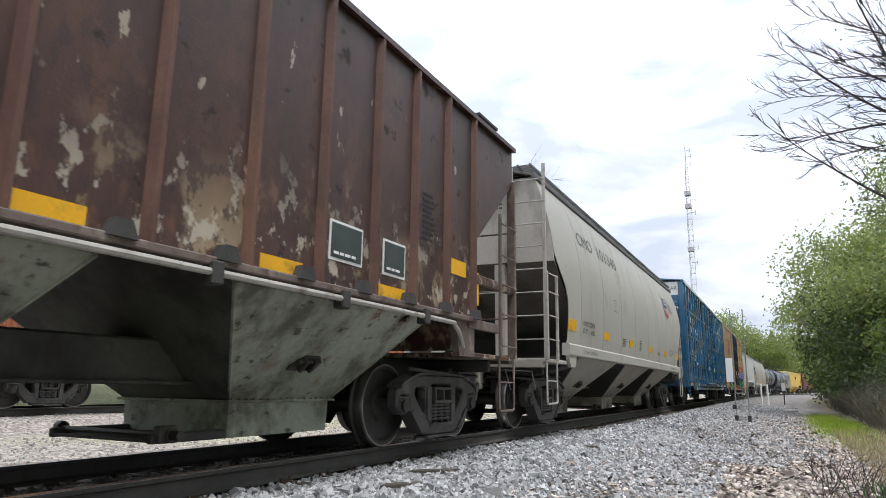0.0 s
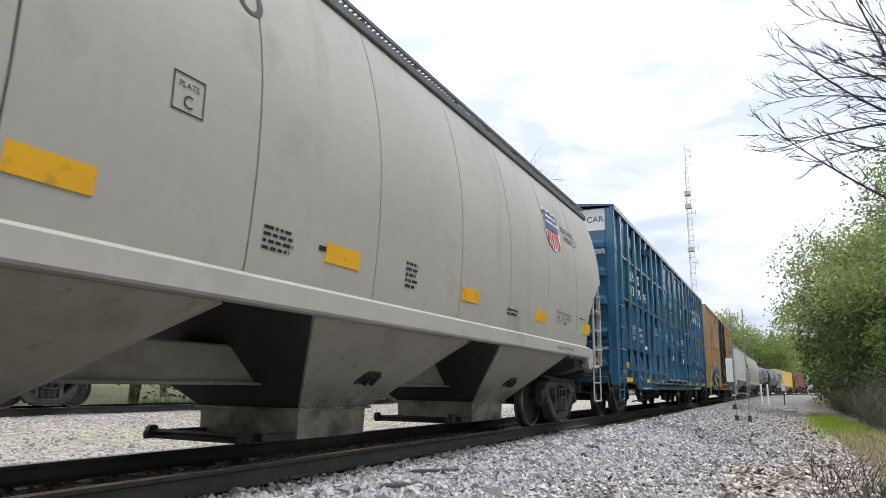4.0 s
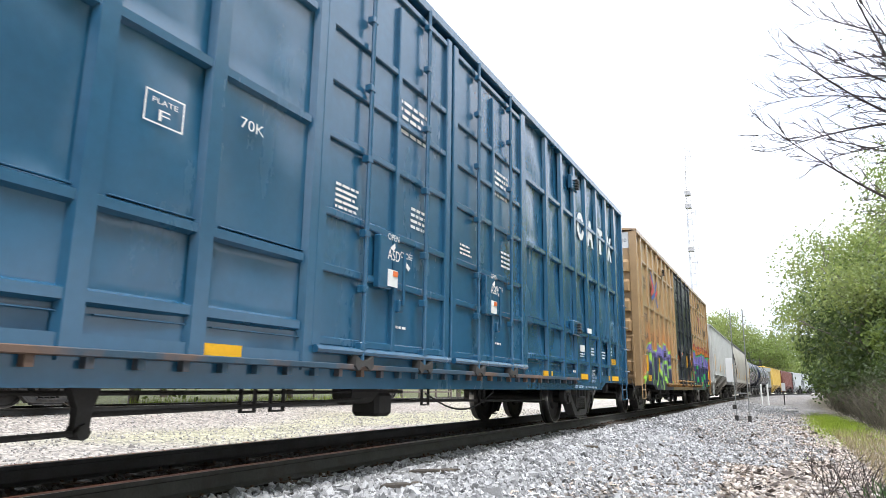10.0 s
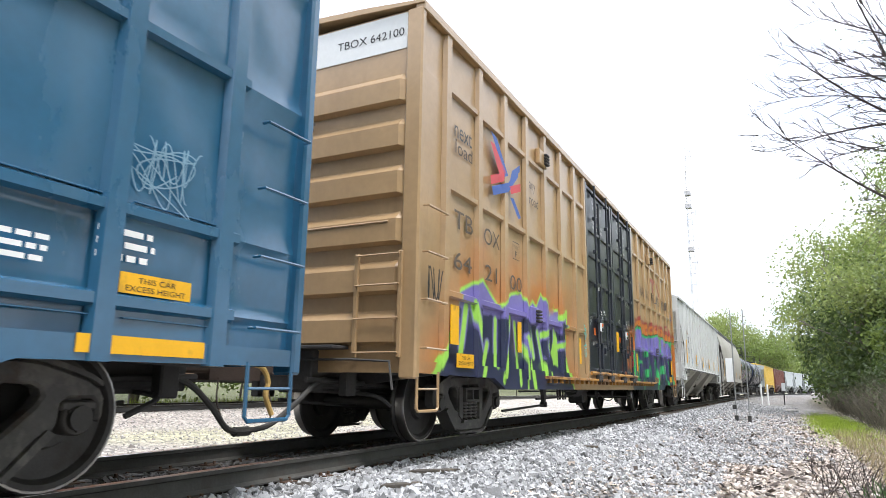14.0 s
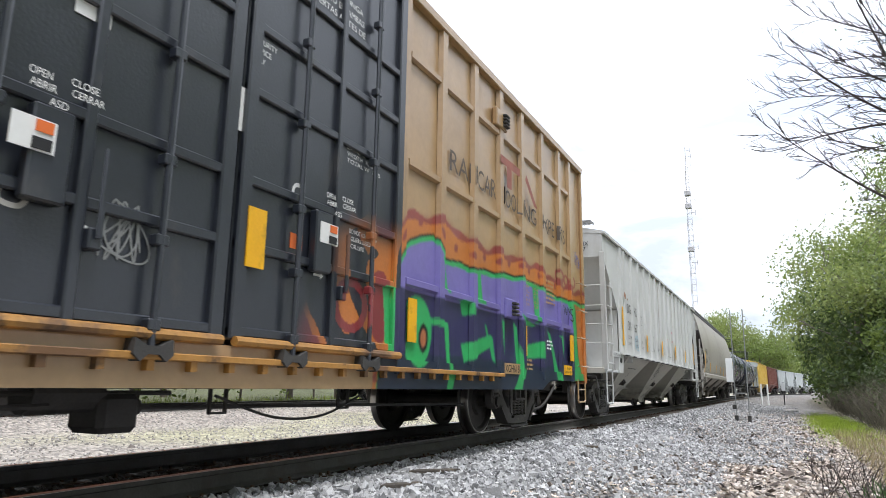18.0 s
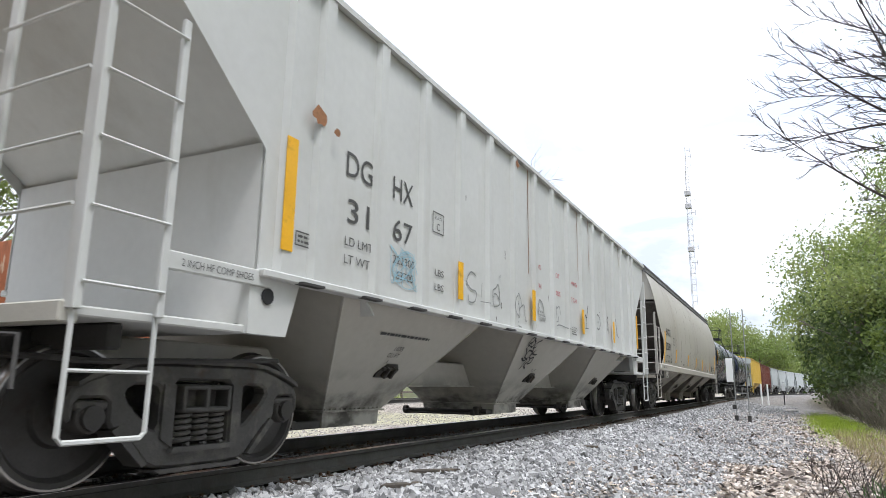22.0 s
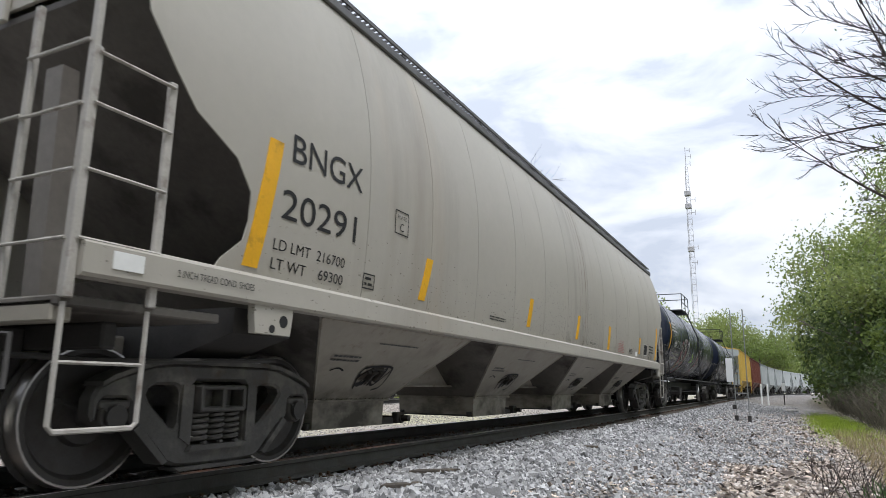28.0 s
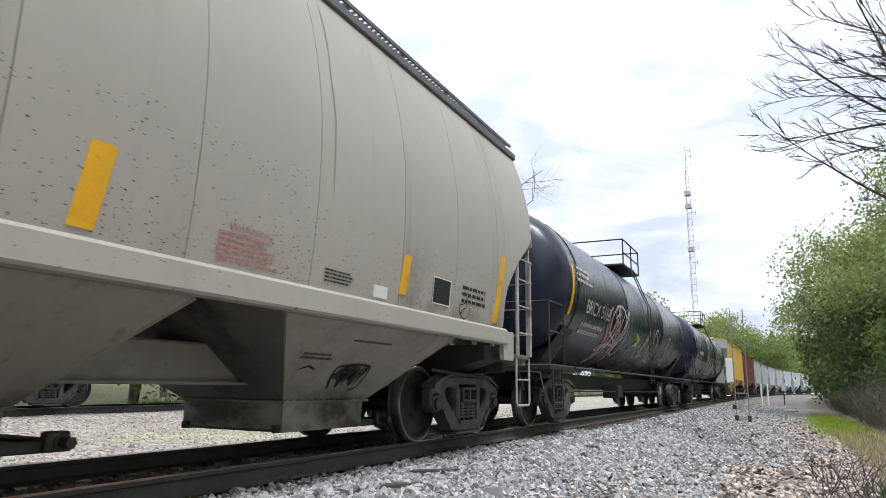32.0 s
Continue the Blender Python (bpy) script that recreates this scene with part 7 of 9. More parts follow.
def graffiti(y, z):
    """Spray paint on the tan boxcar: a jagged lime and violet piece at its front, a rounded green and violet one at its rear."""
    if 0.1 < y < 6.2:
        top, side = PIECE_TOP(y) + 0.012 * jag(y, 0.08, 3), PIECE_END(z) + 0.015 * jag(z, 0.1, 8)
        if z > top or y > side:
            d = min(max(z - top, 0.0) if y < side else 9.0, 9.0)
            d = min(d, math.hypot(max(y - side, 0.0), max(z - top, 0.0)) * 1.3)
            a = max(0.0, 1 - d / (0.75 + 0.25 * jag(y, 0.6, 2))) * (0.65 + 0.6 * noise.noise((y * 2.2, z * 2.2, 4.0)))
            return (*ORANGE_SPRAY, max(0.0, min(0.8, a)))
        if top - z < 0.05 or side - y < 0.07:
            return (*LIME_SPRAY, 1)
        slash = min(near_line(y, z, ya, za, yb, zb) - w for ya, za, yb, zb, w in SLASHES + R_STROKES)
        if slash < 0 or inside(y, z, PIECE_LEAF):
            return (*LIME_SPRAY, 1)
        if z > 1.58 + 0.10 * jag(y, 0.35, 5) and not (5.08 < y < 5.4 and z < 1.9) or slash < 0.035 and z > 1.1:
            return (*VIOLET, 1)
        return (*NAVY_SPRAY, 1)
    if y > 10.85:
        top = REAR_TOP(y) + 0.012 * math.sin(y * 9.0)
        if z > top:
            w = REAR_WAVE(y) + 0.03 * math.sin(y * 7.7 + 1)
            if any(abs(math.hypot((y - a) * 0.8, z - b) - 0.085) < 0.026 for a, b in RED_LOOPS):
                return (*RED_SPRAY, 0.9)
            if z < w:
                dot = math.hypot((y * 1.45) % 0.62 - 0.31, (z - top - 0.14) * 1.45)
                return (*RED_SPRAY, 0.9) if dot < 0.075 else (*ORANGE_SPRAY, 0.95)
            d = z - w
            if d < 0.085 + 0.03 * math.sin(y * 11):
                return (*RED_SPRAY, 0.9)
            return (*RED_SPRAY, max(0.0, 0.55 - d * 4.5))
        if top - z < 0.03:
            return (*BLACK_SPRAY, 1)
        if top - z < 0.085:
            return (*GREEN_SPRAY, 1)
        if y > REAR_EDGE(z) - 0.02:
            if y < REAR_EDGE(z):
                return (*BLACK_SPRAY, 1)
            blob = min(math.hypot(y - a, z - b) - r for a, b, r in REAR_BLOBS)
            return (*RED_SPRAY, 0.9) if blob < 0 else (*ORANGE_SPRAY, 0.95)
        if y > 17.35:
            return (*GREEN_SPRAY, 1)
        g = -1.0 if any(inside(y, z, q) for q in GREEN_SHAPES) else 1.0
        o = math.hypot((y - 11.72) / 0.95, (z - 1.22) * 0.9) - 0.33
        hole = math.hypot((y - 11.86) * 1.5, z - 1.16) - 0.15
        if hole < 0:
            return (*((0.42, 0.15, 0.06) if hole < -0.06 else BLACK_SPRAY), 1)
        if o < 0 and y > 11.5 or g < 0:
            return (*GREEN_SPRAY, 1)
        if z > 1.62:
            return (*VIOLET, 1)
        if z < 1.0 + 0.1 * jag(y, 0.5, 1):
            return (0.018, 0.03, 0.06, 1)
        return (0.035, 0.032, 0.10, 1)
    return (0, 0, 0, 0)


def marks_d(car):
    f = flatx(1.557)
    B = mat("faded_black_lettering", (0.10, 0.075, 0.058), 0.6, var=0.2, bump=0)
    for w, a, b, z0, z1 in (("TB", 0.92, 1.45, 2.50, 2.72), ("OX", 1.80, 2.33, 2.48, 2.70), ("64", 0.93, 1.42, 2.01, 2.22), ("21", 1.84, 2.24, 2.01, 2.22), ("00", 2.72, 3.18, 2.01, 2.22)):
        text(car, w, a, b, z0, z1, B, f)
    text(car, "next", 0.90, 1.40, 3.62, 3.80, M_GREYINK, f)
    text(car, "load", 0.93, 1.42, 3.42, 3.60, B, f)
    text(car, "any", 3.56, 3.84, 3.66, 3.82, B, f)
    text(car, "road", 3.56, 3.98, 3.46, 3.62, B, f)
    for m, pts in ((M_BLUEINK, [(1.92, 4.05), (2.12, 4.02), (2.55, 3.60), (2.42, 3.55)]), (M_RED, [(1.90, 3.90), (2.05, 3.90), (2.46, 3.62), (2.30, 3.42)]), (M_RED, [(1.90, 3.42), (2.40, 3.60), (2.40, 3.48), (1.92, 3.30)]),
                   (M_BLUEINK, [(1.95, 3.28), (2.55, 3.50), (2.95, 3.80), (2.95, 3.70), (2.55, 3.36), (2.0, 3.17)]), (M_BLUEINK, [(2.62, 3.56), (3.02, 3.80), (3.02, 3.90), (2.70, 3.72)]), (M_RED, [(2.60, 3.46), (3.04, 3.62), (3.04, 3.50), (2.66, 3.36)]), (M_BLUEINK, [(2.62, 3.30), (2.76, 3.32), (3.05, 3.10), (2.94, 3.06)])):
        poly_mark(car, pts, m, flatx(1.603), "emblem_band", "red and blue crossing bands of an emblem")
    frame_mark(car, 2.83, 3.09, 2.46, 2.72, B, f, "F")
    for y, w, z0, z1 in ((0.77, 0.20, 1.13, 1.57), (2.99, 0.13, 1.15, 1.58), (6.14, 0.15, 1.10, 1.56), (11.48, 0.17, 1.10, 1.54), (14.84, 0.12, 1.12, 1.55), (17.065, 0.20, 1.122, 1.57)):
        plate(car, y, y + w, z0, z1, M_YELLOW, flatx(1.60) if y in (0.77, 17.065) else flatx(1.563), "reflective_strip", "upright yellow reflective strip", 0.012)
    for y in (0.94, 16.685):
        n = plate(car, y, y + 0.46, 0.88, 1.04, M_YELLOW, flatx(1.60), "notice", "yellow notice: this car excess height")
        text(n, "THIS CAR", y + 0.12, y + 0.34, 0.97, 1.01, M_BLACKINK, flatx(1.608))
        text(n, "EXCESS HEIGHT", y + 0.04, y + 0.42, 0.91, 0.95, M_BLACKINK, flatx(1.608))
    for w, a, b in (("RAI", 12.39, 12.98), ("LCAR", 13.05, 13.80), ("POOL", 14.02, 14.72), ("ING", 14.80, 15.48), ("EXPE", 15.68, 16.41), ("RTS", 16.55, 17.02)):
        text(car, w, a, b, 3.16, 3.42, B, f, over=tan_posts)
    TAN = mat("bare_tan_lettering", (0.42, 0.27, 0.13), 0.5, var=0.15, bump=0)
    n = plate(car, 14.0, 14.60, 0.845, 0.985, TAN, flatx(1.588), "stencil_plate", "tan stencil panel with black characters")
    text(n, "XGH61B", 14.03, 14.57, 0.865, 0.965, M_BLACKINK, flatx(1.592), "plate_lettering")
    for i, (p, q) in enumerate((("EXH", "17-0"), ("EXW", "10-2"), ("IL", "50-6"), ("IW", "9-6"), ("IH", "13-0"), ("CU FT", "7550"))):
        text(car, p, 14.91, 15.10 + 0.02 * (i == 5), 2.19 - 0.068 * i, 2.235 - 0.068 * i, TAN, flatx(1.560))
        text(car, q, 15.30, 15.50, 2.19 - 0.068 * i, 2.235 - 0.068 * i, TAN, flatx(1.560))
    bars(car, 15.86, 16.40, 1.98, 2.40, 6, TAN, flatx(1.560), seed=61)
    bars(car, 14.96, 15.25, 0.90, 1.09, 3, TAN, flatx(1.560), seed=62)
    bars(car, 15.9, 16.2, 1.25, 1.42, 3, M_WHITEINK, flatx(1.560), seed=63)
    FR = mat("faded_red_emblem", (0.30, 0.10, 0.07), 0.6, var=0.25, scale=6, bump=0)
    for pts in ([(13.86, 3.84), (14.62, 3.84), (14.62, 3.72), (13.86, 3.72)], [(14.1, 3.72), (14.28, 3.72), (14.28, 3.42), (14.1, 3.42)], [(14.9, 3.84), (15.4, 3.42), (15.25, 3.42), (14.85, 3.74)]):
        poly_mark(car, pts, FR, flatx(1.603), "faded_emblem")
    for y, z in ((4.1, 4.35), (13.9, 4.35), (3.6, 1.72), (14.2, 1.72)):
        bulge(car, y, z, M_VIOLETBOX if z < 2 else P_ORANGE)
    W = M_WHITEINK
    dx = flatx(1.559)
    for rows, a, b, z in ((("CLOSE THIS DOOR", "BEFORE CLOSING", "MAIN DOOR", "", "CIERRE ESTA PUERTA", "ANTES DE CERRAR", "LA PUERTA PRINCIPAL"), 7.32, 8.34, 4.44), (("CLOSE AND LOCK", "BOTH DOORS", "BEFORE MOVING CAR", "", "CIERRE Y PONGA", "SEGURO EN AMBAS", "PUERTAS ANTES DE", "MOVER EL CARRO"), 9.64, 10.62, 4.52)):
        for i, w in enumerate(rows):
            if w:
                c = (a + b) / 2
                h = (b - a) * len(w) / 38
                text(car, w, c - h, c + h, z - 0.105 * i, z - 0.105 * i + 0.062, W, dx)
    for i, w in enumerate(("SECURITY", "DEVICE", "ONLY")):
        text(car, w, 9.11, 9.36 - 0.06 * i, 3.17 - 0.075 * i, 3.215 - 0.075 * i, W, dx)
    for y in (7.50, 9.93):
        hold = flatx(1.653)
        for w, a, b, z in (("OPEN", 0.02, 0.14, 2.175), ("ABRIR", 0.03, 0.17, 2.115), ("CLOSE", 0.24, 0.40, 2.195), ("CERRAR", 0.25, 0.44, 2.135), ("ASD", 0.14, 0.24, 2.045)):
            text(car, w, y + a, y + b, z, z + 0.042, W, hold)
        cd = plate(car, y - 0.03, y + 0.20, 1.79, 1.96, W, flatx(1.651), "route_card", "white card in a holder")
        plate(cd, y + 0.09, y + 0.18, 1.89, 1.95, M_ORANGETAG, flatx(1.659), "card_stripe")
        plate(cd, y + 0.08, y + 0.18, 1.80, 1.86, M_BLACKINK, flatx(1.659), "card_code")
    plate(car, 9.0, 9.07, 2.43, 2.76, W, dx, "torn_sticker", "torn white sticker")
    plate(car, 7.76, 7.98, 2.66, 2.75, W, dx, "torn_sticker", "white sticker")
    ring = Shape()
    ring.loft([[(1.561, 9.71 + r * math.cos(k), 2.15 + 1.1 * r * math.sin(k)) for k in np.linspace(0, math.tau, 21)] for r in (0.075, 0.045)], closed=False)
    part("stencil_ring", ring, W, car)
    plate(car, 9.65, 9.79, 1.70, 1.82, M_ORANGETAG, dx, "orange_card", "orange card on the door")
    plate(car, 7.34, 7.47, 1.71, 1.85, M_ORANGETAG, dx, "orange_card", "orange card on the door")
    for i, w in enumerate(("EXTREME", "WIDTH  10-8", "TOTAL W  10-0")):
        text(car, w, 10.34, 10.62 + 0.13 * i, 2.73 - 0.06 * i, 2.77 - 0.06 * i, W, dx)
    for i, w in enumerate(("DO NOT LUBE DOORS", "ROLLERS LUBED", "FOR LIFE")):
        text(car, w, 6.83, 7.27 - 0.1 * i, 2.02 - 0.065 * i, 2.06 - 0.065 * i, W, dx)
        text(car, w, 10.42, 10.86 - 0.1 * i, 1.98 - 0.065 * i, 2.02 - 0.065 * i, W, dx)
    for i, w in enumerate(("ISOLATOR", "TO CLOSE", "DOOR")):
        text(car, w, 6.83, 7.08 - 0.03 * i, 1.58 - 0.06 * i, 1.62 - 0.06 * i, W, dx)
    text(car, "SEAL", 9.94, 10.08, 1.59, 1.63, W, dx)
    poly_mark(car, [(9.95, 1.55), (10.04, 1.55), (10.04, 1.57), (10.08, 1.54), (10.04, 1.51), (10.04, 1.53), (9.95, 1.53)], W, dx, "arrow")
    plate(car, 7.91, 7.99, 1.40, 1.50, W, dx, "paper_label")
    for i, pts in enumerate(([(7.18, 1.62), (7.30, 1.64), (7.24, 1.50)], [(7.24, 1.64), (7.22, 1.52), (7.34, 1.56), (7.33, 1.63)], [(7.38, 1.62), (7.40, 1.52), (7.48, 1.56), (7.40, 1.58)], [(7.60, 1.62), (7.52, 1.60), (7.52, 1.53), (7.62, 1.52), (7.66, 1.60), (7.58, 1.62)])):
        drawn(car, pts, 0.028, M_PALEINK, dx, "spray_tag")
    for i in range(3):
        scribble(car, 8.20, 1.50 + 0.02 * i, 0.34 - 0.05 * i, 0.34, M_PENGREY, dx, 71 + i, 2.6, 0.012, "pen_scribble", i % 2)
    plate(car, 9.14, 9.32, 1.47, 1.90, M_YELLOW, flatx(1.605), "reflective_strip", "upright yellow reflective strip", 0.012)
    for k in range(4):
        scribble(car, 6.47, 1.78 - 0.16 * k, 0.15, 0.13, M_TEALINK, flatx(1.603), 8 + k, 1.4, 0.017, "spray_tag", k % 2)
    scribble(car, 0.36, 1.75, 0.34, 0.34, M_BLACKINK, flatx(1.603), 12, 3.0, 0.02, "spray_tag", 1)
    for pts in ([(16.72, 2.06), (16.78, 1.91), (16.84, 2.02), (16.89, 1.90), (16.94, 2.04)], [(16.98, 2.03), (17.05, 1.96), (17.12, 2.07)], [(17.06, 1.96), (17.02, 1.84)], [(17.28, 2.03), (17.14, 2.02), (17.12, 1.95), (17.26, 1.91), (17.28, 1.83), (17.10, 1.84)]):
        drawn(car, pts, 0.026, M_BLACKINK, flatx(1.603), "spray_tag")
    for k in range(3):
        scribble(car, 17.68 + 0.09 * k, 3.06 - 0.04 * k, 0.20, 0.20, M_BLUEINK, f, 141 + k, 2.0, 0.010, "pen_scribble", 1)
    end_text(car, "TBOX 642100", 0.42, 1.34, 4.56, 4.66, 0.033, M_BLACKINK)
    for z0 in (3.55, 3.15, 2.75):
        end_bars(car, -0.6, 0.2, z0, z0 + 0.14, 2, -0.03, B, int(z0 * 10))


def marks_e(car):
    f = flatx(1.538)
    K = M_GREYINK
    for w, a, b, z0, z1 in (("DG", 2.44, 2.86, 2.50, 2.73), ("HX", 3.24, 3.64, 2.50, 2.73), ("31", 2.48, 2.83, 2.08, 2.30), ("67", 3.26, 3.64, 2.08, 2.30)):
        text(car, w, a, b, z0, z1, K, f)
    text(car, "LD LMT", 2.46, 2.90, 1.87, 1.95, K, f)
    text(car, "LT WT", 2.46, 2.86, 1.71, 1.79, K, f)
    text(car, "222300", 3.27, 3.70, 1.85, 1.93, K, f)
    text(car, "63700", 3.34, 3.68, 1.70, 1.78, K, f)
    for z in (1.86, 1.70):
        text(car, "LBS", 4.16, 4.37, z, z + 0.075, K, f)
    frame_mark(car, 4.09, 4.36, 2.34, 2.58, K, f, "C")
    for i in range(3):
        scribble(car, 3.48, 1.83, 0.5, 0.36, M_PALETEAL, f, 20 + i, 2.2, 0.009, "spray_scribble", i % 2)
    for y, z0, z1 in ((1.58, 1.66, 2.56), (4.65, 1.66, 2.10), (7.23, 1.65, 2.11), (10.02, 1.66, 2.11), (12.56, 1.65, 2.11), (15.2, 1.66, 2.5)):
        plate(car, y, y + 0.13, z0, z1, M_YELLOW, flatx(1.592), "reflective_strip", "upright yellow reflective strip")
    for w, a, b, r in (("DO", 7.60, 7.80, 0), ("NOT", 8.46, 8.78, 0), ("HAMMER", 9.38, 9.90, 0), ("ON", 7.60, 7.80, 1), ("SIDES", 8.38, 8.82, 1), ("OF CAR", 9.39, 9.86, 1)):
        text(car, w, a, b, 2.50 - 0.30 * r, 2.58 - 0.30 * r, M_REDINK, f)
    p = frame_mark(car, 1.80, 2.06, 1.74, 1.86, K, f)
    bars(car, 1.83, 2.03, 1.76, 1.84, 2, K, f, seed=3)
    for pts in ([(6.92, 1.82), (6.81, 1.98), (6.69, 1.99), (6.54, 1.9), (6.50, 1.78), (6.56, 1.68), (6.79, 1.65), (6.79, 1.79), (6.71, 1.93), (6.64, 1.82)], [(6.79, 1.77), (7.00, 1.85), (7.05, 1.63), (7.12, 1.64)], [(6.61, 1.58), (6.70, 1.54), (6.89, 1.52)],
                [(5.68, 1.90), (5.89, 1.95), (6.00, 2.01), (6.05, 1.78), (5.90, 1.71), (5.70, 1.72), (5.68, 1.90)], [(5.70, 1.81), (5.90, 1.88), (6.04, 1.81)], [(5.27, 2.02), (5.11, 2.05), (4.99, 1.92), (5.11, 1.84), (5.27, 1.82), (5.23, 1.70), (5.06, 1.68), (5.03, 1.76)], [(5.43, 1.78), (5.45, 1.96)], [(5.41, 1.72), (5.62, 1.72)]):
        drawn(car, pts, 0.017, M_PENGREY, f, over=white_ribs)
    for y, z, h in ((5.78, 2.16, 0.10), (6.06, 2.13, 0.09), (6.25, 2.47, 0.22), (6.11, 1.75, 0.14), (5.93, 1.55, 0.10), (8.17, 2.1, 0.16), (4.95, 2.95, 0.10), (3.1, 2.6, 0.08)):
        poly_mark(car, [(y - 0.006, z - h * 0.4), (y + 0.004, z - h * 0.3), (y + 0.010, z + h * 0.1), (y + 0.005, z + h * 0.4), (y - 0.009, z + h * 0.2)], M_SCABDARK, f, "paint_scar", lift=0.005 + white_ribs(y))
    drawn(car, [(7.51, 1.74), (7.48, 1.88), (7.54, 1.97), (7.64, 2.01), (7.76, 2.01), (7.86, 1.95), (7.91, 1.85), (7.90, 1.72)], 0.022, M_PENGREY, f, over=white_ribs)
    drawn(car, [(7.59, 1.93), (7.64, 1.84), (7.70, 1.90)], 0.014, M_PENGREY, f, over=white_ribs)
    drawn(car, [(8.81, 1.88), (8.74, 2.02), (8.55, 1.96), (8.39, 1.97), (8.47, 1.77), (8.67, 1.77), (8.68, 1.85)], 0.018, M_PENGREY, f, over=white_ribs)
    drawn(car, [(8.43, 1.62), (8.65, 1.70), (8.90, 1.71), (9.28, 1.68)], 0.018, M_PENGREY, f, over=white_ribs)
    drawn(car, [(10.34, 2.18), (10.40, 2.08), (10.51, 2.0), (10.59, 2.12), (10.64, 2.26)], 0.026, M_BLACKINK, f, over=white_ribs)
    drawn(car, [(10.51, 2.0), (10.51, 1.80)], 0.026, M_BLACKINK, f, over=white_ribs)
    drawn(car, [(10.35, 1.79), (10.67, 1.80)], 0.02, M_BLACKINK, f, over=white_ribs)
    drawn(car, [(11.42 + 0.17 * math.cos(a), 2.0 + 0.15 * math.sin(a)) for a in np.linspace(0.9, 0.9 + math.tau, 18)], 0.022, M_BLACKINK, f, over=white_ribs)
    drawn(car, [(11.41, 1.98), (11.44, 2.0), (11.41, 2.01)], 0.025, M_BLACKINK, f, over=white_ribs)
    for y in (11.28, 11.54):
        drawn(car, [(y, 2.22), (y + 0.03, 2.21)], 0.03, M_BLACKINK, f, over=white_ribs)
    drawn(car, [(11.98, 2.12), (12.06, 1.86), (12.19, 1.98), (12.27, 2.2), (12.31, 1.95), (12.37, 1.82)], 0.02, M_BLACKINK, f, over=white_ribs)
    drawn(car, [(12.81, 2.2), (12.89, 1.98), (12.91, 1.80)], 0.02, M_BLACKINK, f, over=white_ribs)
    drawn(car, [(13.10, 2.18), (12.91, 1.98), (13.10, 1.92), (13.30, 1.80)], 0.02, M_BLACKINK, f, over=white_ribs)
    for w, a, b, z, h in (("CAUTION", 7.53, 7.86, 1.815, 0.04), ("DO NOT APPLY VIBRATOR TO ANY", 7.41, 8.0, 1.765, 0.03), ("PART OF CAR BODY IF NECESSARY", 7.41, 8.01, 1.725, 0.03), ("USE VIBRATOR CASTINGS ONLY", 7.43, 7.98, 1.685, 0.03)):
        text(car, w, a, b, z, z + h, M_GREYINK, f)
    for w, z in (("CLOSE BUGGY AND WING", 1.72), ("HATCHES BEFORE MOVING CAR", 1.68)):
        text(car, w, 9.31, 9.83, z, z + 0.03, M_GREYINK, f)
    for y, z0 in ((7.22, 2.35), (9.99, 2.66), (10.82, 2.93), (13.6, 3.55), (13.94, 3.7)):
        rag = [(y + 0.02 * noise.noise((q * 3.1, y, 1.0)), q, 0.008 + 0.018 * abs(noise.noise((q * 2.3, y, 4.0))) * (q - z0 + 0.15)) for q in np.linspace(z0, 4.0, 24)]
        s = Shape()
        s.loft([[(1.541 + white_ribs(a), a - w, q), (1.541 + white_ribs(a), a + w, q)] for a, q, w in rag], closed=False)
        part("rust_streak", s, M_RUNRUST, car, "ragged brown rust streak")
    for y, z, r in ((1.95, 2.86, 0.14), (2.2, 2.80, 0.07), (6.62, 3.9, 0.10)):
        poly_mark(car, [(y + r * (0.7 + 0.5 * noise.noise((k * 1.7, y, 2.0))) * math.cos(k * math.tau / 14), z + 0.8 * r * (0.7 + 0.5 * noise.noise((k * 1.7, y, 2.0))) * math.sin(k * math.tau / 14)) for k in range(14)], M_RUNRUST, f, "rust_blotch", "faded rust blotch", 0.008 + max(white_ribs(y - r), white_ribs(y), white_ribs(y + r)))
    for y0, y1, z1 in ((1.48, 1.80, 1.30),):
        hole = Shape()
        hole.tube([(1.53, y0 + 0.06, z1), (1.545, y0 + 0.06, z1)], 0.06, 16)
        part("pull_hole", hole, M_BLACKINK, car, "round dark pull hole")
    text(car, "2 INCH HF COMP SHOES", 0.72, 1.36, 1.39, 1.44, K, flatx(1.552))
    plate(car, 13.72, 13.96, 1.72, 1.98, M_GREYINK, f, "placard", "dark square placard")
    bars(car, 9.3, 9.8, 1.60, 1.68, 2, K, f, seed=5)
    low = lambda z: 0.65 + (1.5 - 0.65) * (z - 0.40) / (1.47 - 0.40) + 0.008
    for pts in ([(7.60, 1.30), (7.58, 1.38), (7.66, 1.43), (7.72, 1.38), (7.68, 1.30), (7.62, 1.32), (7.72, 1.36)], [(7.86, 1.45), (7.76, 1.46), (7.74, 1.40), (7.84, 1.36), (7.82, 1.29), (7.73, 1.30)], [(8.07, 1.41), (7.92, 1.36), (7.90, 1.28), (8.0, 1.30)], [(7.90, 1.30), (8.04, 1.20), (8.27, 1.19)],
                [(7.62, 1.27), (7.76, 1.20), (7.84, 1.10)], [(7.80, 1.24), (7.98, 1.22), (7.96, 1.12), (7.82, 1.14), (7.80, 1.24)], [(7.72, 1.12), (7.86, 1.08), (7.98, 1.10), (7.94, 0.94)], [(8.10, 1.26), (8.02, 1.16), (8.12, 1.10), (8.04, 1.02), (8.18, 0.96)], [(8.10, 1.12), (8.22, 1.14), (8.24, 1.06), (8.12, 1.04)]):
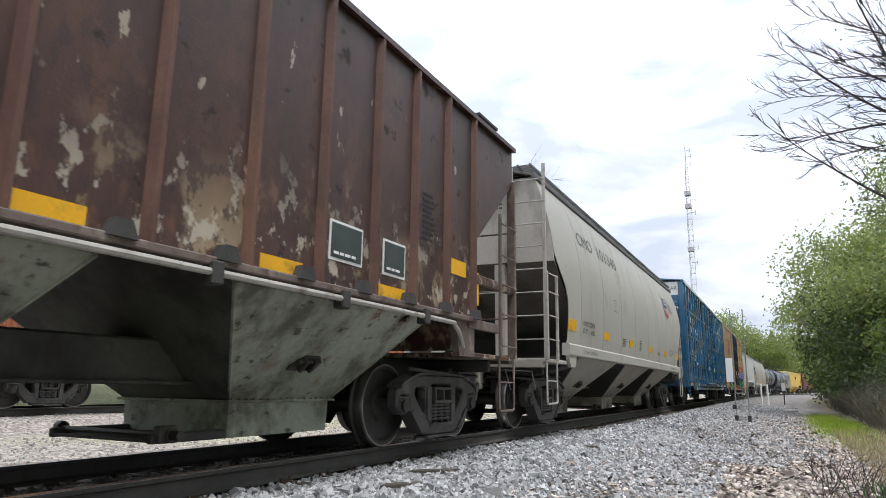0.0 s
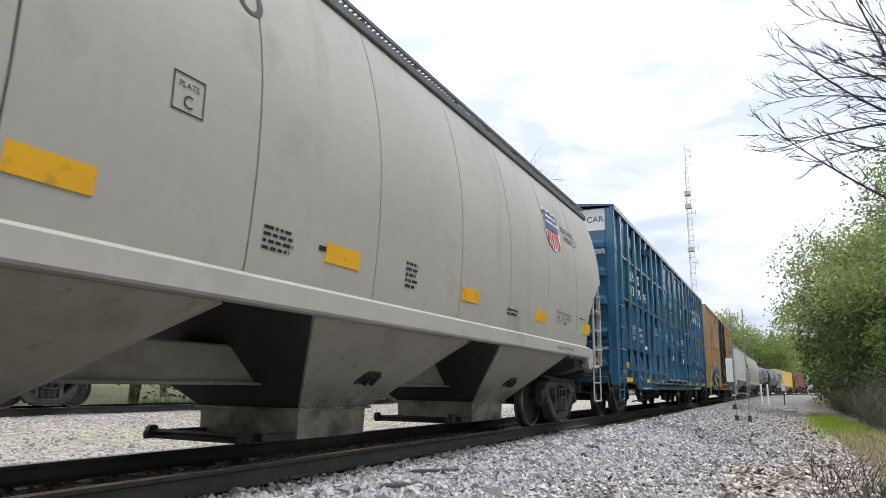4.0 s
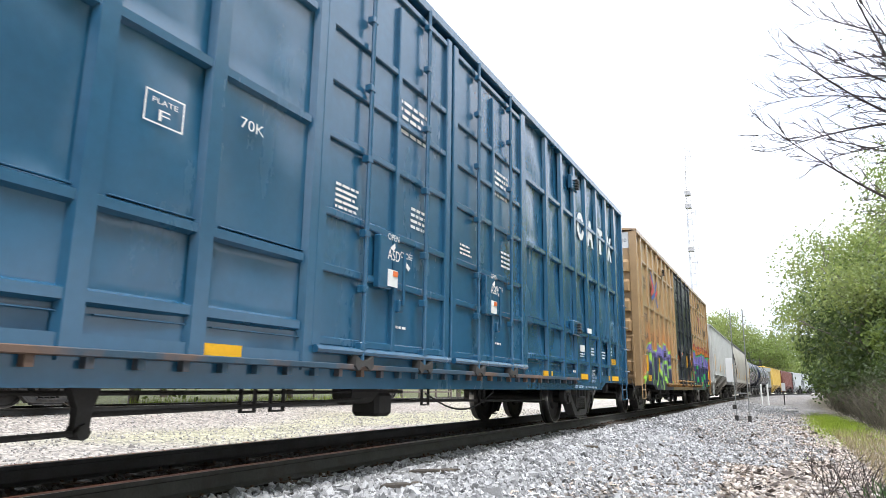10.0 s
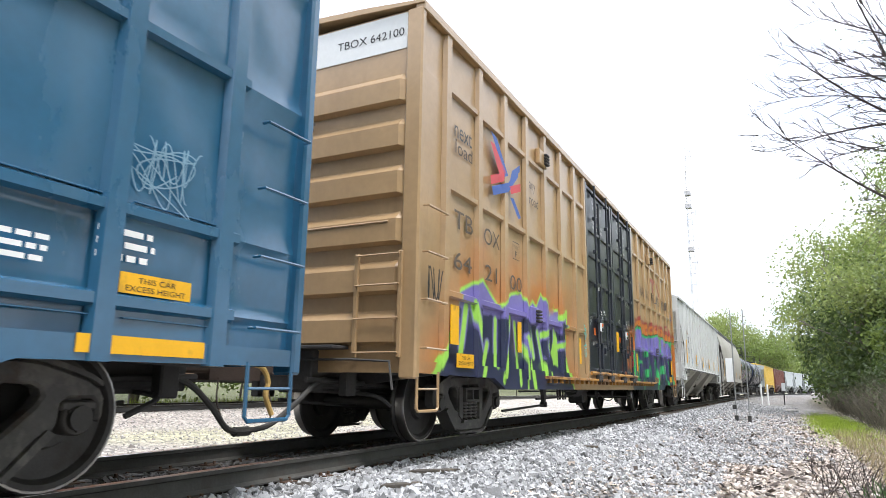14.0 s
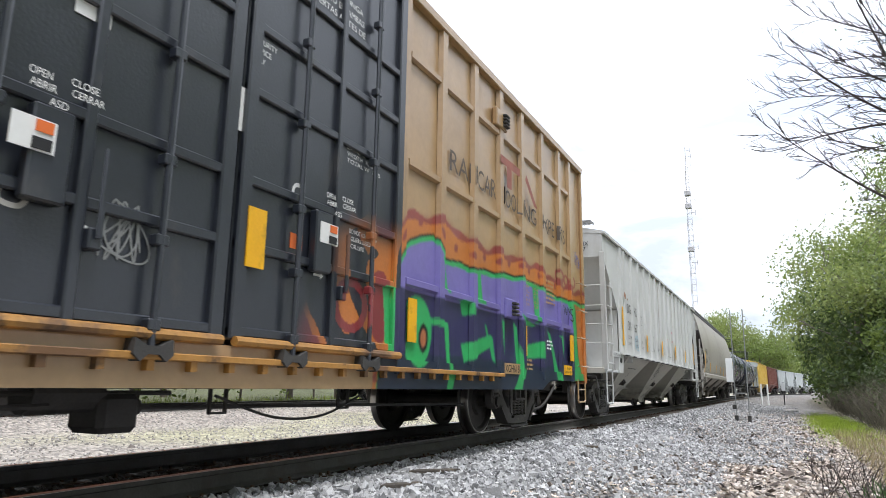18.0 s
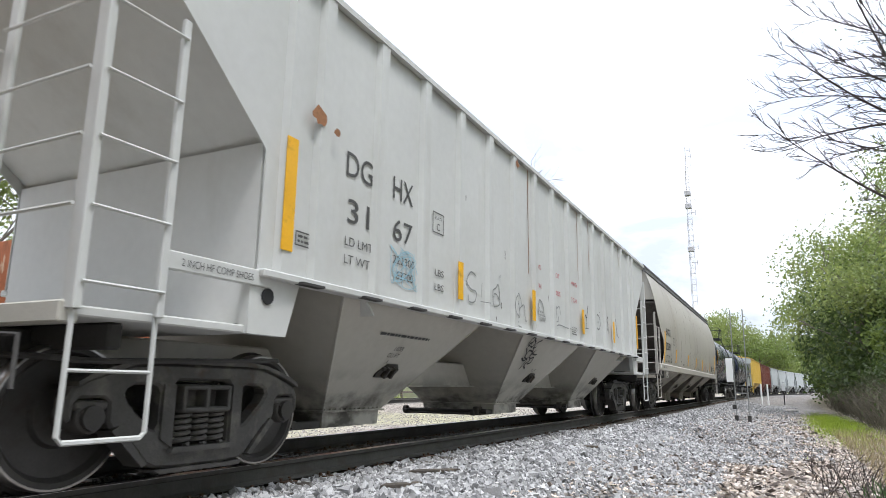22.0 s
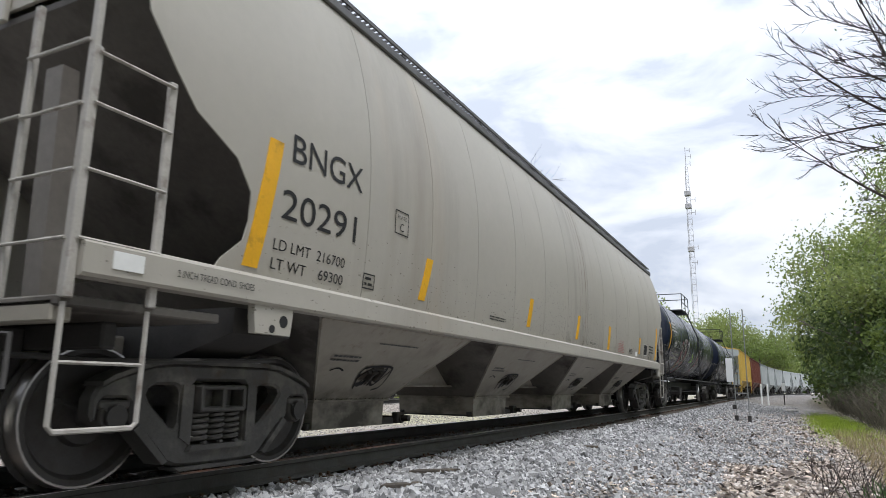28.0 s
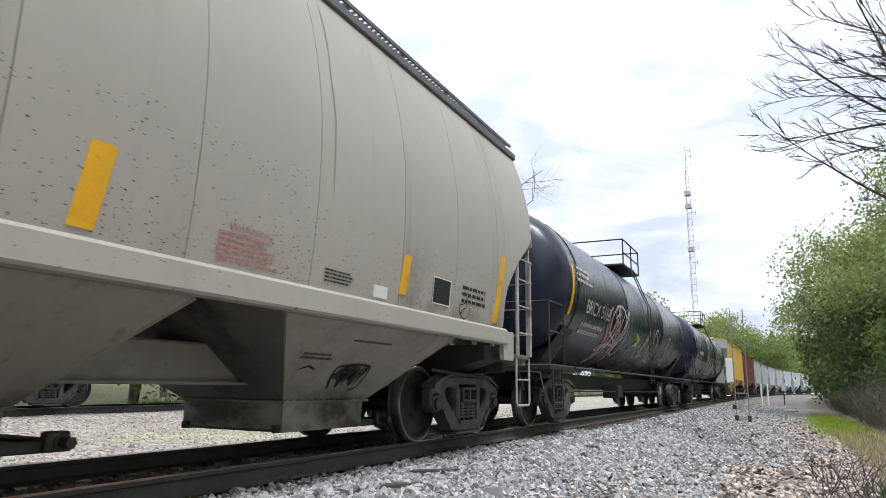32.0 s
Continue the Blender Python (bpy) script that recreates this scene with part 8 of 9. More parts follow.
        drawn(car, pts, 0.024, M_BLACKINK, low, "spray_tag")
    text(car, "CU.FT.", 8.53, 8.78, 0.93, 0.965, K, low)
    bars(car, 3.5, 4.6, 1.16, 1.21, 1, K, low, seed=8)
    for i, w in enumerate(("1658", "CU FT", "A")):
        text(car, w, 3.96 - 0.06 * (i == 1), 4.13 if i < 2 else 4.0, 1.035 - 0.07 * i, 1.08 - 0.07 * i, K, low)
    end_text(car, "DGHX", 0.86, 1.24, 3.755, 3.85, 0.03, M_BLACKINK)
    end_text(car, "3167", 0.86, 1.18, 3.637, 3.73, 0.03, M_BLACKINK)
    for side_y in (0.0, LE):
        r = Shape()
        for x in (-0.9, -0.3, 0.3, 0.9):
            r.tube([(x, side_y, 4.1), (x, side_y, 4.32)], 0.015, 5)
        q = -1.3
        while q <= 1.3:
            r.box(q - 0.012, q + 0.012, side_y - 0.30 if side_y else 0.0, side_y if side_y else 0.32, 4.28, 4.32)
            q += 0.1
        for k in range(5):
            v = (0.07 * k) if not side_y else side_y - 0.07 * k
            r.box(-1.3, 1.3, v - 0.008, v + 0.008, 4.29, 4.325)
        part("roof_walk_end", r, M_GALVD, car, "grating walkway across the roof end")
    for i in range(16):
        s = Shape()
        y = 1.95 + 0.865 * i
        s.box(1.56, 1.64, y - 0.14, y + 0.14, 1.425, 1.445)
        part("rivet_plate", s, M_DARK, car)


M_GALVD = mat("dull_galvanised", (0.30, 0.30, 0.30), 0.6, 0.4, var=0.15, scale=5)


def marks_f(car):
    f = ROUND
    K = M_BLACKINK
    text(car, "BNGX", 1.66, 2.62, 2.35, 2.58, K, f)
    text(car, "20291", 1.58, 2.56, 1.89, 2.12, K, f)
    text(car, "LD LMT  216700", 1.54, 2.44, 1.645, 1.73, K, f)
    text(car, "LT WT    69300", 1.54, 2.44, 1.50, 1.585, K, f)
    frame_mark(car, 3.20, 3.46, 2.12, 2.36, K, f, "C")
    frame_mark(car, 2.74, 2.93, 1.52, 1.66, K, f)
    bars(car, 2.77, 2.90, 1.54, 1.64, 2, K, f, seed=2)
    for y, z0, z1, w, sk in ((1.26, 1.48, 2.46, 0.15, 0.14), (3.77, 1.54, 1.99, 0.13, 0.12), (7.04, 1.54, 1.96, 0.13, 0.1), (9.62, 1.53, 1.96, 0.13, 0.12), (12.08, 1.48, 1.97, 0.16, 0.06), (15.48, 1.55, 1.95, 0.13, 0.06), (17.85, 1.48, 2.40, 0.14, 0.22)):
        plate(car, y, y + w, z0, z1, M_YELLOW, f, "reflective_strip", "upright orange-yellow reflective strip", 0.008, sk)
    FADED = mat("faded_red_print", (0.44, 0.19, 0.18), 0.6, var=0.2, bump=0)
    text(car, "WARNING", 13.20, 13.64, 1.70, 1.75, FADED, f)
    bars(car, 13.12, 13.72, 1.47, 1.69, 6, FADED, f, seed=5)
    bars(car, 14.3, 14.75, 1.50, 1.62, 4, K, f, seed=6)
    plate(car, 15.05, 15.28, 1.47, 1.58, M_WHITEINK, f, "paper_label")
    plate(car, 16.18, 16.58, 1.55, 1.82, K, f, "placard", "black square placard with a white border")
    frame_mark(car, 16.17, 16.59, 1.54, 1.83, M_WHITEINK, lambda z: ROUND(z) + 0.006)
    bars(car, 16.9, 17.6, 1.62, 1.85, 3, K, f, seed=8)
    bars(car, 5.66, 6.27, 1.51, 1.575, 2, K, f, seed=9)
    bars(car, 10.62, 11.16, 1.50, 1.55, 2, M_GREYINK, f, seed=12)
    text(car, "2 INCH TREAD COND. SHOES", 0.66, 1.32, 1.30, 1.345, K, flatx(1.642))
    plate(car, 0.22, 0.42, 1.28, 1.38, M_WHITEINK, flatx(1.641), "tag_plate", "pale tag plate on the sill")
    for y, z, r in ((1.68, 1.12, 0.045), (1.56, 1.06, 0.03)):
        hole = Shape()
        hole.tube([(1.60, y, z), (1.618, y, z)], r, 14)
        part("pull_hole", hole, K, car, "round dark pull hole")
    scribble(car, 17.0, 1.6, 0.25, 0.25, K, f, 33, 1.6, 0.012)
    low = lambda z: 0.65 + (1.46 - 0.65) * (z - 0.505) / (1.22 - 0.505) + 0.008
    for k, y in enumerate((2.34, 6.23, 10.12, 14.0)):
        bars(car, y + 0.62, y + 1.11, 0.885, 0.955, 2, M_GREYINK, low, seed=21 + k)
        bars(car, y + 1.15, y + 1.94, 1.065, 1.09, 1, M_GREYINK, low, seed=31 + k)
        drawn(car, [(y + 0.76, 0.805), (y + 0.86, 0.83), (y + 0.98, 0.805)], 0.014, K, low)
        drawn(car, [(y + 1.44, 0.63), (y + 1.30, 0.80), (y + 1.40, 0.855), (y + 1.75, 0.865), (y + 1.86, 0.82), (y + 1.92, 0.66), (y + 1.80, 0.62)], 0.02, K, low, "stencil_outline")
        for q in range(4):
            scribble(car, y + 1.48 + 0.10 * q, 0.735 + 0.012 * q, 0.13, 0.15, K, low, 150 + 5 * k + q, 1.8, 0.022, "stencil_fill", q % 2)
    for y, z0, w0 in ((10.24, 1.62, 0.030), (10.02, 1.70, 0.018), (9.84, 1.95, 0.014), (10.42, 2.10, 0.012), (6.9, 2.6, 0.008), (14.3, 2.2, 0.012)):
        rag = [(y + 0.025 * noise.noise((q * 2.1, y, 1.0)), q, w0 * (0.3 + 1.1 * abs(noise.noise((q * 2.7, y, 4.0)))) * (0.5 + 0.4 * (q - z0))) for q in np.linspace(z0, 4.05, 30)]
        s = Shape()
        s.loft([[(ROUND(q) + 0.004, a - w, q), (ROUND(q) + 0.004, a + w, q)] for a, q, w in rag], closed=False)
        part("dirt_streak", s, M_RUNDIRT, car, "ragged brown dirt streak")
    rs = random.Random(77)
    chips = Shape()
    for k in range(260):
        y, z, r = rs.gauss(rs.choice((6.2, 7.6, 8.3, 8.9, 9.9, 10.6)), 0.32), 1.48 + min(abs(rs.gauss(0, 0.30)), rs.uniform(0.4, 0.7)), rs.uniform(0.003, 0.009)
        chips.add([(ROUND(z + r * math.sin(a)) + 0.005, y + 1.6 * r * rs.uniform(0.6, 1.2) * math.cos(a), z + r * math.sin(a)) for a in (0.3, 1.5, 2.7, 3.9, 5.2)], [(0, 1, 2, 3, 4)])
    tagged(part("paint_chips", chips, M_SCABDARK, car), "small dark chips in the paint", kind="stuff")
    end_text(car, "20291", 0.2, 0.65, 3.86, 3.98, 0.30, M_GREYINK)
    end_bars(car, 0.12, 0.70, 3.40, 3.66, 4, 0.30, M_GREYINK, 9)


def marks_g(car):
    def tank(z):
        return math.sqrt(max(1.5 ** 2 - (z - 2.62) ** 2, 0.05)) + 0.006
    W = M_PALEINK
    text(car, "BRCX 5168", 2.55, 4.6, 2.14, 2.42, W, tank)
    bars(car, 2.5, 4.3, 1.72, 2.0, 2, W, tank, seed=4)
    bars(car, 1.75, 2.9, 2.65, 3.0, 3, W, tank, seed=5)
    plate(car, 1.40, 1.52, 2.0, 2.95, M_YELLOW, tank, "yellow_band", "narrow yellow band", 0.008)
    for i, (y, m, w, h) in enumerate(((4.75, M_PINK, 0.7, 1.25), (5.25, M_PALEINK, 0.7, 1.25), (5.75, M_PINK, 0.7, 1.2), (5.5, M_PALEINK, 1.6, 1.1), (6.25, M_PALEINK, 0.7, 1.1), (8.1, M_LIME, 0.7, 0.35), (9.4, M_PALEINK, 0.8, 0.9), (10.1, M_PINK, 0.8, 0.9), (10.9, M_PALEINK, 0.8, 0.9), (13.4, M_PALEINK, 0.9, 0.8))):
        scribble(car, y, 2.0 if i < 5 else 1.95, w, h, m, tank, 80 + i, 2.4, 0.045, "spray_letter")
    return car


def marks_h(car):
    def tank(z):
        return math.sqrt(max(1.5 ** 2 - (z - 2.62) ** 2, 0.05)) + 0.006
    for y in (7.0, 9.6, 11.0, 12.2):
        plate(car, y, y + 0.12, 1.6, 3.6, M_PALEINK, tank, "pale_band", "", 0.008)
    bars(car, 3.0, 4.6, 2.2, 2.5, 1, M_PALEINK, tank, seed=3)


marks_a(car_a)
marks_b(car_b)
marks_c(car_c)
marks_d(car_d)


def hand_brake(car, x, z, y, m):
    """Brake wheel, gear housing and chain on a car's end, with a crossover step."""
    wh = Shape()
    wh.tube([(x + 0.26 * math.cos(a), y - 0.16, z + 0.26 * math.sin(a)) for a in np.linspace(0, math.tau, 25)], 0.014, 6, None, False)
    for k in range(5):
        a = 0.4 + k * math.tau / 5
        wh.tube([(x, y - 0.17, z), (x + 0.26 * math.cos(a), y - 0.16, z + 0.26 * math.sin(a))], 0.018, 5)
    wh.tube([(x, y - 0.20, z), (x, y, z)], 0.035, 8)
    part("brake_wheel", wh, M_GALVW, car, "galvanised brake wheel")
    hb = Shape()
    hb.lathe([(-0.07, 0.02), (-0.07, 0.15), (-0.03, 0.17), (0.03, 0.17), (0.07, 0.15), (0.07, 0.02)], 16)
    hb.v = [(x + 0.26 + v[1] * 0.75, y - 0.08 + v[0], z - 0.08 + v[2] * 0.95) for v in hb.v]
    hb.box(x + 0.16, x + 0.38, y - 0.14, y, z + 0.05, z + 0.2, 0.02)
    part("gear_housing", hb, m, car)
    ch = Shape()
    for k in range(9):
        zz = z - 0.28 - 0.05 * k
        ch.tube([(x + 0.15, y - 0.08, zz), (x + 0.15, y - 0.08, zz - 0.055)], 0.012 if k % 2 else 0.018, 5)
    part("brake_chain", ch, M_DARK, car)
    for a, b in ((x + 0.55, x + 0.95),):
        pl = Shape()
        pl.box(a, b, y - 0.03, y, 1.14, z + 0.05, 0.008)
        part("end_plate", pl, m, car)
    st = Shape()
    st.box(x - 0.9, x + 1.35, y - 0.32, y - 0.02, 1.10, 1.13, 0.006)
    part("crossover_step", st, M_GALVW, car, "pale grating step across the car end")


M_NAVYPAINT = mat("grimed_blue_paint", (0.012, 0.055, 0.11), 0.5, var=0.25, scale=4)
M_GALVW = mat("dull_galvanised", (0.2, 0.2, 0.2), 0.45, 0.5, var=0.2, scale=6)
hand_brake(car_c, -0.62, 1.88, -0.05, M_NAVYPAINT)
hs = Shape()
hs.tube(smooth_line([(0.42, LC + 0.45, 0.86), (0.42, LC + 0.86, 0.84), (0.42, LC + 1.0, 0.70), (0.42, LC + 0.98, 0.56), (0.42, LC + 1.08, 0.38)], 5), 0.026, 8)
part("signal_hose", hs, M_HOSEY, car_c, "tan rubber hose hanging from the coupler")
marks_e(car_e)
marks_f(car_f)
marks_g(car_g)


def paint_chips(car, n, y0, y1, z0, z1, seed):
    """Small dark scabs where the paint has flaked, too many to count."""
    rs = random.Random(seed)
    s = Shape()
    while len(s.f) < n:
        y, z = rs.uniform(y0, y1), z0 + (z1 - z0) * rs.random() ** 1.5
        if noise.noise((y * 0.9, z * 1.3, 2.0)) + 0.25 < rs.uniform(-0.5, 0.8):
            continue
        w, h = rs.uniform(0.003, 0.013), rs.uniform(0.0025, 0.006)
        t = rs.uniform(-0.4, 0.4)
        q = [(y - w, z - h * 0.4), (y - w * 0.2, z - h), (y + w, z - h * 0.3 + t * w), (y + w * 0.5, z + h), (y - w * 0.6, z + h * 0.7)]
        s.add([(ROUND(b) + 0.004, a, b) for a, b in q], [(0, 1, 2, 3, 4)])
    tagged(part("paint_chips", s, M_SCAB, car), kind="stuff")


M_SCAB = mat("dark_paint_scab", (0.13, 0.115, 0.10), 0.8, var=0.3, island=0.5)
paint_chips(car_f, 900, 7.6, 14.0, 1.46, 2.35, 4)
paint_chips(car_f, 260, 14.0, 18.6, 1.46, 2.1, 5)
paint_chips(car_f, 160, 2.0, 7.6, 1.46, 2.0, 6)
marks_h(car_h)


def spray_paint(car, m):
    """Carries the graffiti onto the tan car's near side: panels, posts, rails and sill all take the colours where they stand."""
    doors = [d for d in car.children if d.name.startswith("plug_door")]
    for ob in (list(car.children) if m is P_ORANGE_G else doors + [c for d in doors for c in d.children]):
        if not ob.name.startswith(("side_panel", "side_post", "side_rail", "side_sill", "corner_post") if m is P_ORANGE_G else ("plug_door", "door_frame", "locking_rod", "latch_box")):
            continue
        me = ob.data
        n = len(me.vertices)
        co = np.empty(n * 3, dtype=np.float32)
        me.vertices.foreach_get("co", co)
        co = co.reshape(-1, 3)
        if co[:, 0].mean() < 0 or co[:, 2].min() > 3.0 or (m is P_BLACK_G and co[:, 1].max() < 9.4):
            continue
        b = bmesh.new()
        b.from_mesh(me)
        for step in range(8):
            long = [e for e in b.edges if e.calc_length() > 0.024 and min(e.verts[0].co.z, e.verts[1].co.z) < 2.7
                    and (m is P_BLACK_G or not 6.4 < (e.verts[0].co.y + e.verts[1].co.y) / 2 < 10.8) and max(e.verts[0].co.x, e.verts[1].co.x) > 1.53]
            if not long or len(b.verts) > 40000:
                break
            bmesh.ops.subdivide_edges(b, edges=long, cuts=1, use_grid_fill=True)
        lay = b.verts.layers.float_color.new("spray")
        for v in b.verts:
            v[lay] = soft_graffiti(v.co.y, v.co.z) if m is P_ORANGE_G else door_spray(v.co.y, v.co.z)
        b.to_mesh(me)
        b.free()
        me.materials.clear()
        me.materials.append(m)


spray_paint(car_d, P_ORANGE_G)
spray_paint(car_d, P_BLACK_G)

# ---- trees, brush, weeds ----
def leaf_mat(name, base, trans):
    m = mat(name, base, 0.45, var=0.38, scale=0.55, bump=0, island=0.5, marks=[(tuple(c * k for c, k in zip(base, (2.0, 1.75, 1.1))), 1.1, 0.50, 0.60, 1, 0.7), (tuple(c * 0.4 for c in base), 1.5, 0.55, 0.64, 1, 0.65)])
    nt = m.node_tree
    b = nt.nodes["Principled BSDF"]
    t = nt.nodes.new("ShaderNodeBsdfTranslucent")
    t.inputs["Color"].default_value = (*trans, 1)
    x = nt.nodes.new("ShaderNodeMixShader")
    x.inputs["Fac"].default_value = 0.35
    nt.links.new(b.outputs["BSDF"], x.inputs[1])
    nt.links.new(t.outputs["BSDF"], x.inputs[2])
    nt.links.new(x.outputs["Shader"], nt.nodes["Material Output"].inputs["Surface"])
    return m


M_LEAF = leaf_mat("spring_leaf", (0.125, 0.175, 0.055), (0.34, 0.44, 0.11))
M_LEAF_PALE = leaf_mat("young_leaf", (0.18, 0.225, 0.08), (0.42, 0.50, 0.16))
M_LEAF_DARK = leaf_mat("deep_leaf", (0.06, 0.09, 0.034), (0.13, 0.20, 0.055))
M_BARK = mat("grey_bark", (0.16, 0.135, 0.115), 0.9, var=0.3, scale=3, bump=0.8, bscale=14)
M_TWIG = mat("dark_twig", (0.05, 0.038, 0.036), 0.9, var=0.25, scale=4, bump=0.2)
M_BRUSH = mat("dead_brush", (0.135, 0.118, 0.088), 0.9, var=0.25, scale=2, bump=0, island=0.4)


def leaves(name, centres, per, spread, size, m, parent, seed, label=""):
    """A crown: many small leaves strewn round the twig ends."""
    rs = np.random.RandomState(seed)
    c = np.repeat(np.asarray(centres), per, axis=0)
    c = c + rs.normal(size=c.shape) * spread * np.array([1, 1, 0.75])
    n = len(c)
    a = rs.normal(size=(n, 3))
    a /= np.linalg.norm(a, axis=1)[:, None]
    b = np.cross(a, rs.normal(size=(n, 3)))
    b /= np.linalg.norm(b, axis=1)[:, None]
    s = (size * rs.uniform(0.6, 1.3, n))[:, None]
    v = np.stack([c - a * s, c + b * s * 0.5, c + a * s, c - b * s * 0.5], 1).reshape(-1, 3)
    f = np.arange(4 * n).reshape(-1, 4)
    ob = part(name, raw_mesh(name, v, f, m), m, parent, label)
    return ob


def grow(rs, p, d, length, r, level, top, segs, tips, droop=0.0):
    """One limb and all that grows from it."""
    n = 4
    pts = [p.copy()]
    q, dd = p.copy(), d.copy()
    for i in range(n):
        dd = (dd + Vector((rs.uniform(-1, 1), rs.uniform(-1, 1), rs.uniform(-0.6, 0.9) - droop)) * 0.16).normalized()
        q = q + dd * length / n
        pts.append(q.copy())
    segs.append((pts, r, r * 0.45))
    if level >= top:
        tips.append(tuple(q))
        tips.append(tuple(pts[2]))
        return
    k = rs.randint(3, 5) if level else rs.randint(6, 8)
    for i in range(k):
        f = rs.uniform(0.35, 1.0) if level else rs.uniform(0.3, 1.0)
        j = min(int(f * n), n - 1)
        base = pts[j].lerp(pts[j + 1], f * n - j)
        side = dd.cross(Vector((rs.uniform(-1, 1), rs.uniform(-1, 1), rs.uniform(-1, 1)))).normalized()
        nd = (dd * rs.uniform(0.45, 0.8) + side * rs.uniform(0.6, 1.0)).normalized()
        grow(rs, base, nd, length * rs.uniform(0.42, 0.62), r * 0.42, level + 1, top, segs, tips, droop)


def tree(x, y, h, label, m_leaf, seed, per=24, spread=0.5, size=0.10, r=0.16, top=3, bark=None, name="tree", z=None, lean=(0, 0), group="trees beside the line", inner=0):
    rs = random.Random(seed)
    z = ground_z(x, y) - 0.05 if z is None else z
    th = thing(name, label, "tree", group, at=pose(x, y, z))
    segs, tips = [], []
    grow(rs, Vector((0, 0, 0)), Vector((lean[0], lean[1], 1)).normalized(), h * 0.62, r, 0, top, segs, tips)
    s = Shape()
    for pts, r0, r1 in segs:
        s.tube(pts, max(r0, 0.008), 6 if r0 > 0.03 else 4, max(r1, 0.005), False)
    me = s.mesh("trunk", bark or M_BARK)
    me.shade_smooth()
    part("trunk", me, None, th, "grey-brown trunk and limbs")
    if per:
        k = max(1, int(len(tips)))
        leaves("crown", tips, per, spread, size, m_leaf, th, seed + 1)
        # inner leaves darker: the crown's inner shade put into their colour
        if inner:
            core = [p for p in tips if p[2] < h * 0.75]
            leaves("inner_leaves", [(p[0] * 0.7, p[1] * 0.7, p[2] * rs.uniform(0.25, 0.95)) for p in core], inner, 0.55, size * 1.3, M_LEAF_DARK, th, seed + 2, "inner leaves painted darker for the shade in the crown")
    return th


# green trees close to the path
for i, (x, y, h, m, per, sz) in enumerate([(12.8, 27, 12.6, M_LEAF, 64, 0.062), (12.2, 33, 13.4, M_LEAF_PALE, 60, 0.07), (14.2, 30, 13.6, M_LEAF, 46, 0.075), (12.0, 40, 14.2, M_LEAF, 54, 0.085), (11.5, 47, 12.0, M_LEAF_PALE, 46, 0.095),
                                          (12.9, 23.5, 9.0, M_LEAF, 60, 0.062), (11.8, 56, 13.0, M_LEAF, 40, 0.11), (13.7, 48, 13.5, M_LEAF, 36, 0.11), (11.2, 68, 13.0, M_LEAF, 36, 0.14), (12.4, 82, 13.0, M_LEAF_PALE, 30, 0.17), (15.2, 40, 13.0, M_LEAF, 36, 0.11), (13.2, 100, 13, M_LEAF, 26, 0.22), (14.2, 125, 13, M_LEAF, 26, 0.26), (9.3, 39, 12.0, M_LEAF_PALE, 52, 0.078), (9.7, 47, 13.2, M_LEAF, 48, 0.088)]):
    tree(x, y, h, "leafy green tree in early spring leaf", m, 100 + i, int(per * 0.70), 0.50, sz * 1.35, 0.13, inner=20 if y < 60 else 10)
tree(12.2, 25.5, 15.0, "half-bare tree with sparse small dark leaves", M_LEAF_DARK, 181, 5, 0.35, 0.055, 0.12, group="trees beside the line")
# low leafy shrubs that close the foot of the wall of trees
for i, (x, y, h, m) in enumerate([(10.5, 30, 3.6, M_LEAF), (10.3, 36, 4.2, M_LEAF), (10.0, 43, 4.6, M_LEAF), (9.8, 51, 5.0, M_LEAF), (11.2, 26, 3.2, M_LEAF_DARK), (9.7, 60, 5.4, M_LEAF), (10.4, 75, 5.8, M_LEAF), (11.6, 90, 6.2, M_LEAF), (12.8, 110, 6.5, M_LEAF_PALE), (12.0, 29, 4.4, M_LEAF_DARK), (11.6, 34, 4.8, M_LEAF_DARK)]):
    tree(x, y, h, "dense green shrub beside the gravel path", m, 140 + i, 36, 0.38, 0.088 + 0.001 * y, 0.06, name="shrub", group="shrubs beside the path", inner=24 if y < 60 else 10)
for i, (x, y, h) in enumerate([(9.4, 23.5, 1.9), (10.3, 24.5, 2.4), (9.2, 27.5, 2.0), (9.8, 22, 1.6), (9.0, 31, 2.2), (11.2, 22.5, 2.6)]):
    tree(x, y, h, "low half-bare bush at the wood's edge", M_LEAF_DARK, 160 + i, 20, 0.35, 0.07, 0.04, name="shrub", group="shrubs beside the path", bark=M_BRUSH)
# unseen trees added beside and behind the camera for reflections and side light
for i, (x, y, h) in enumerate([(13, 14, 11), (14, 7, 12), (13, 0, 11), (15, -7, 12), (13, -14, 11), (14, -22, 12), (11, -32, 12), (6, -40, 12), (-2, -46, 12), (-9, -42, 9), (-16, -34, 8), (-20, -24, 7), (-21, -14, 7), (-20, -5, 7), (17, 10, 13), (17, -3, 13), (17, -12, 13)]):
    tree(x, y, h, "unseen tree added to shape reflections and side light", M_LEAF, 300 + i, 9, 0.9, 0.26, 0.16, group="trees beside the line")
# far trees behind the bend
for i, (x, y, h, m) in enumerate([(-9, 165, 19, M_LEAF_PALE), (-4.5, 172, 19.5, M_LEAF_PALE), (-13, 176, 19, M_LEAF_PALE), (0, 168, 17, M_LEAF), (3, 178, 14, M_LEAF_PALE), (-18, 170, 18, M_LEAF_PALE), (6, 185, 11, M_LEAF), (9.5, 190, 11, M_LEAF_PALE), (-24, 180, 20, M_LEAF), (14, 195, 12, M_LEAF)]):
    tree(x, y, h, "tall far tree with thin yellow-green spring leaves", m, 170 + i, 26, 1.2, 0.30, 0.24, group="far trees behind the bend")
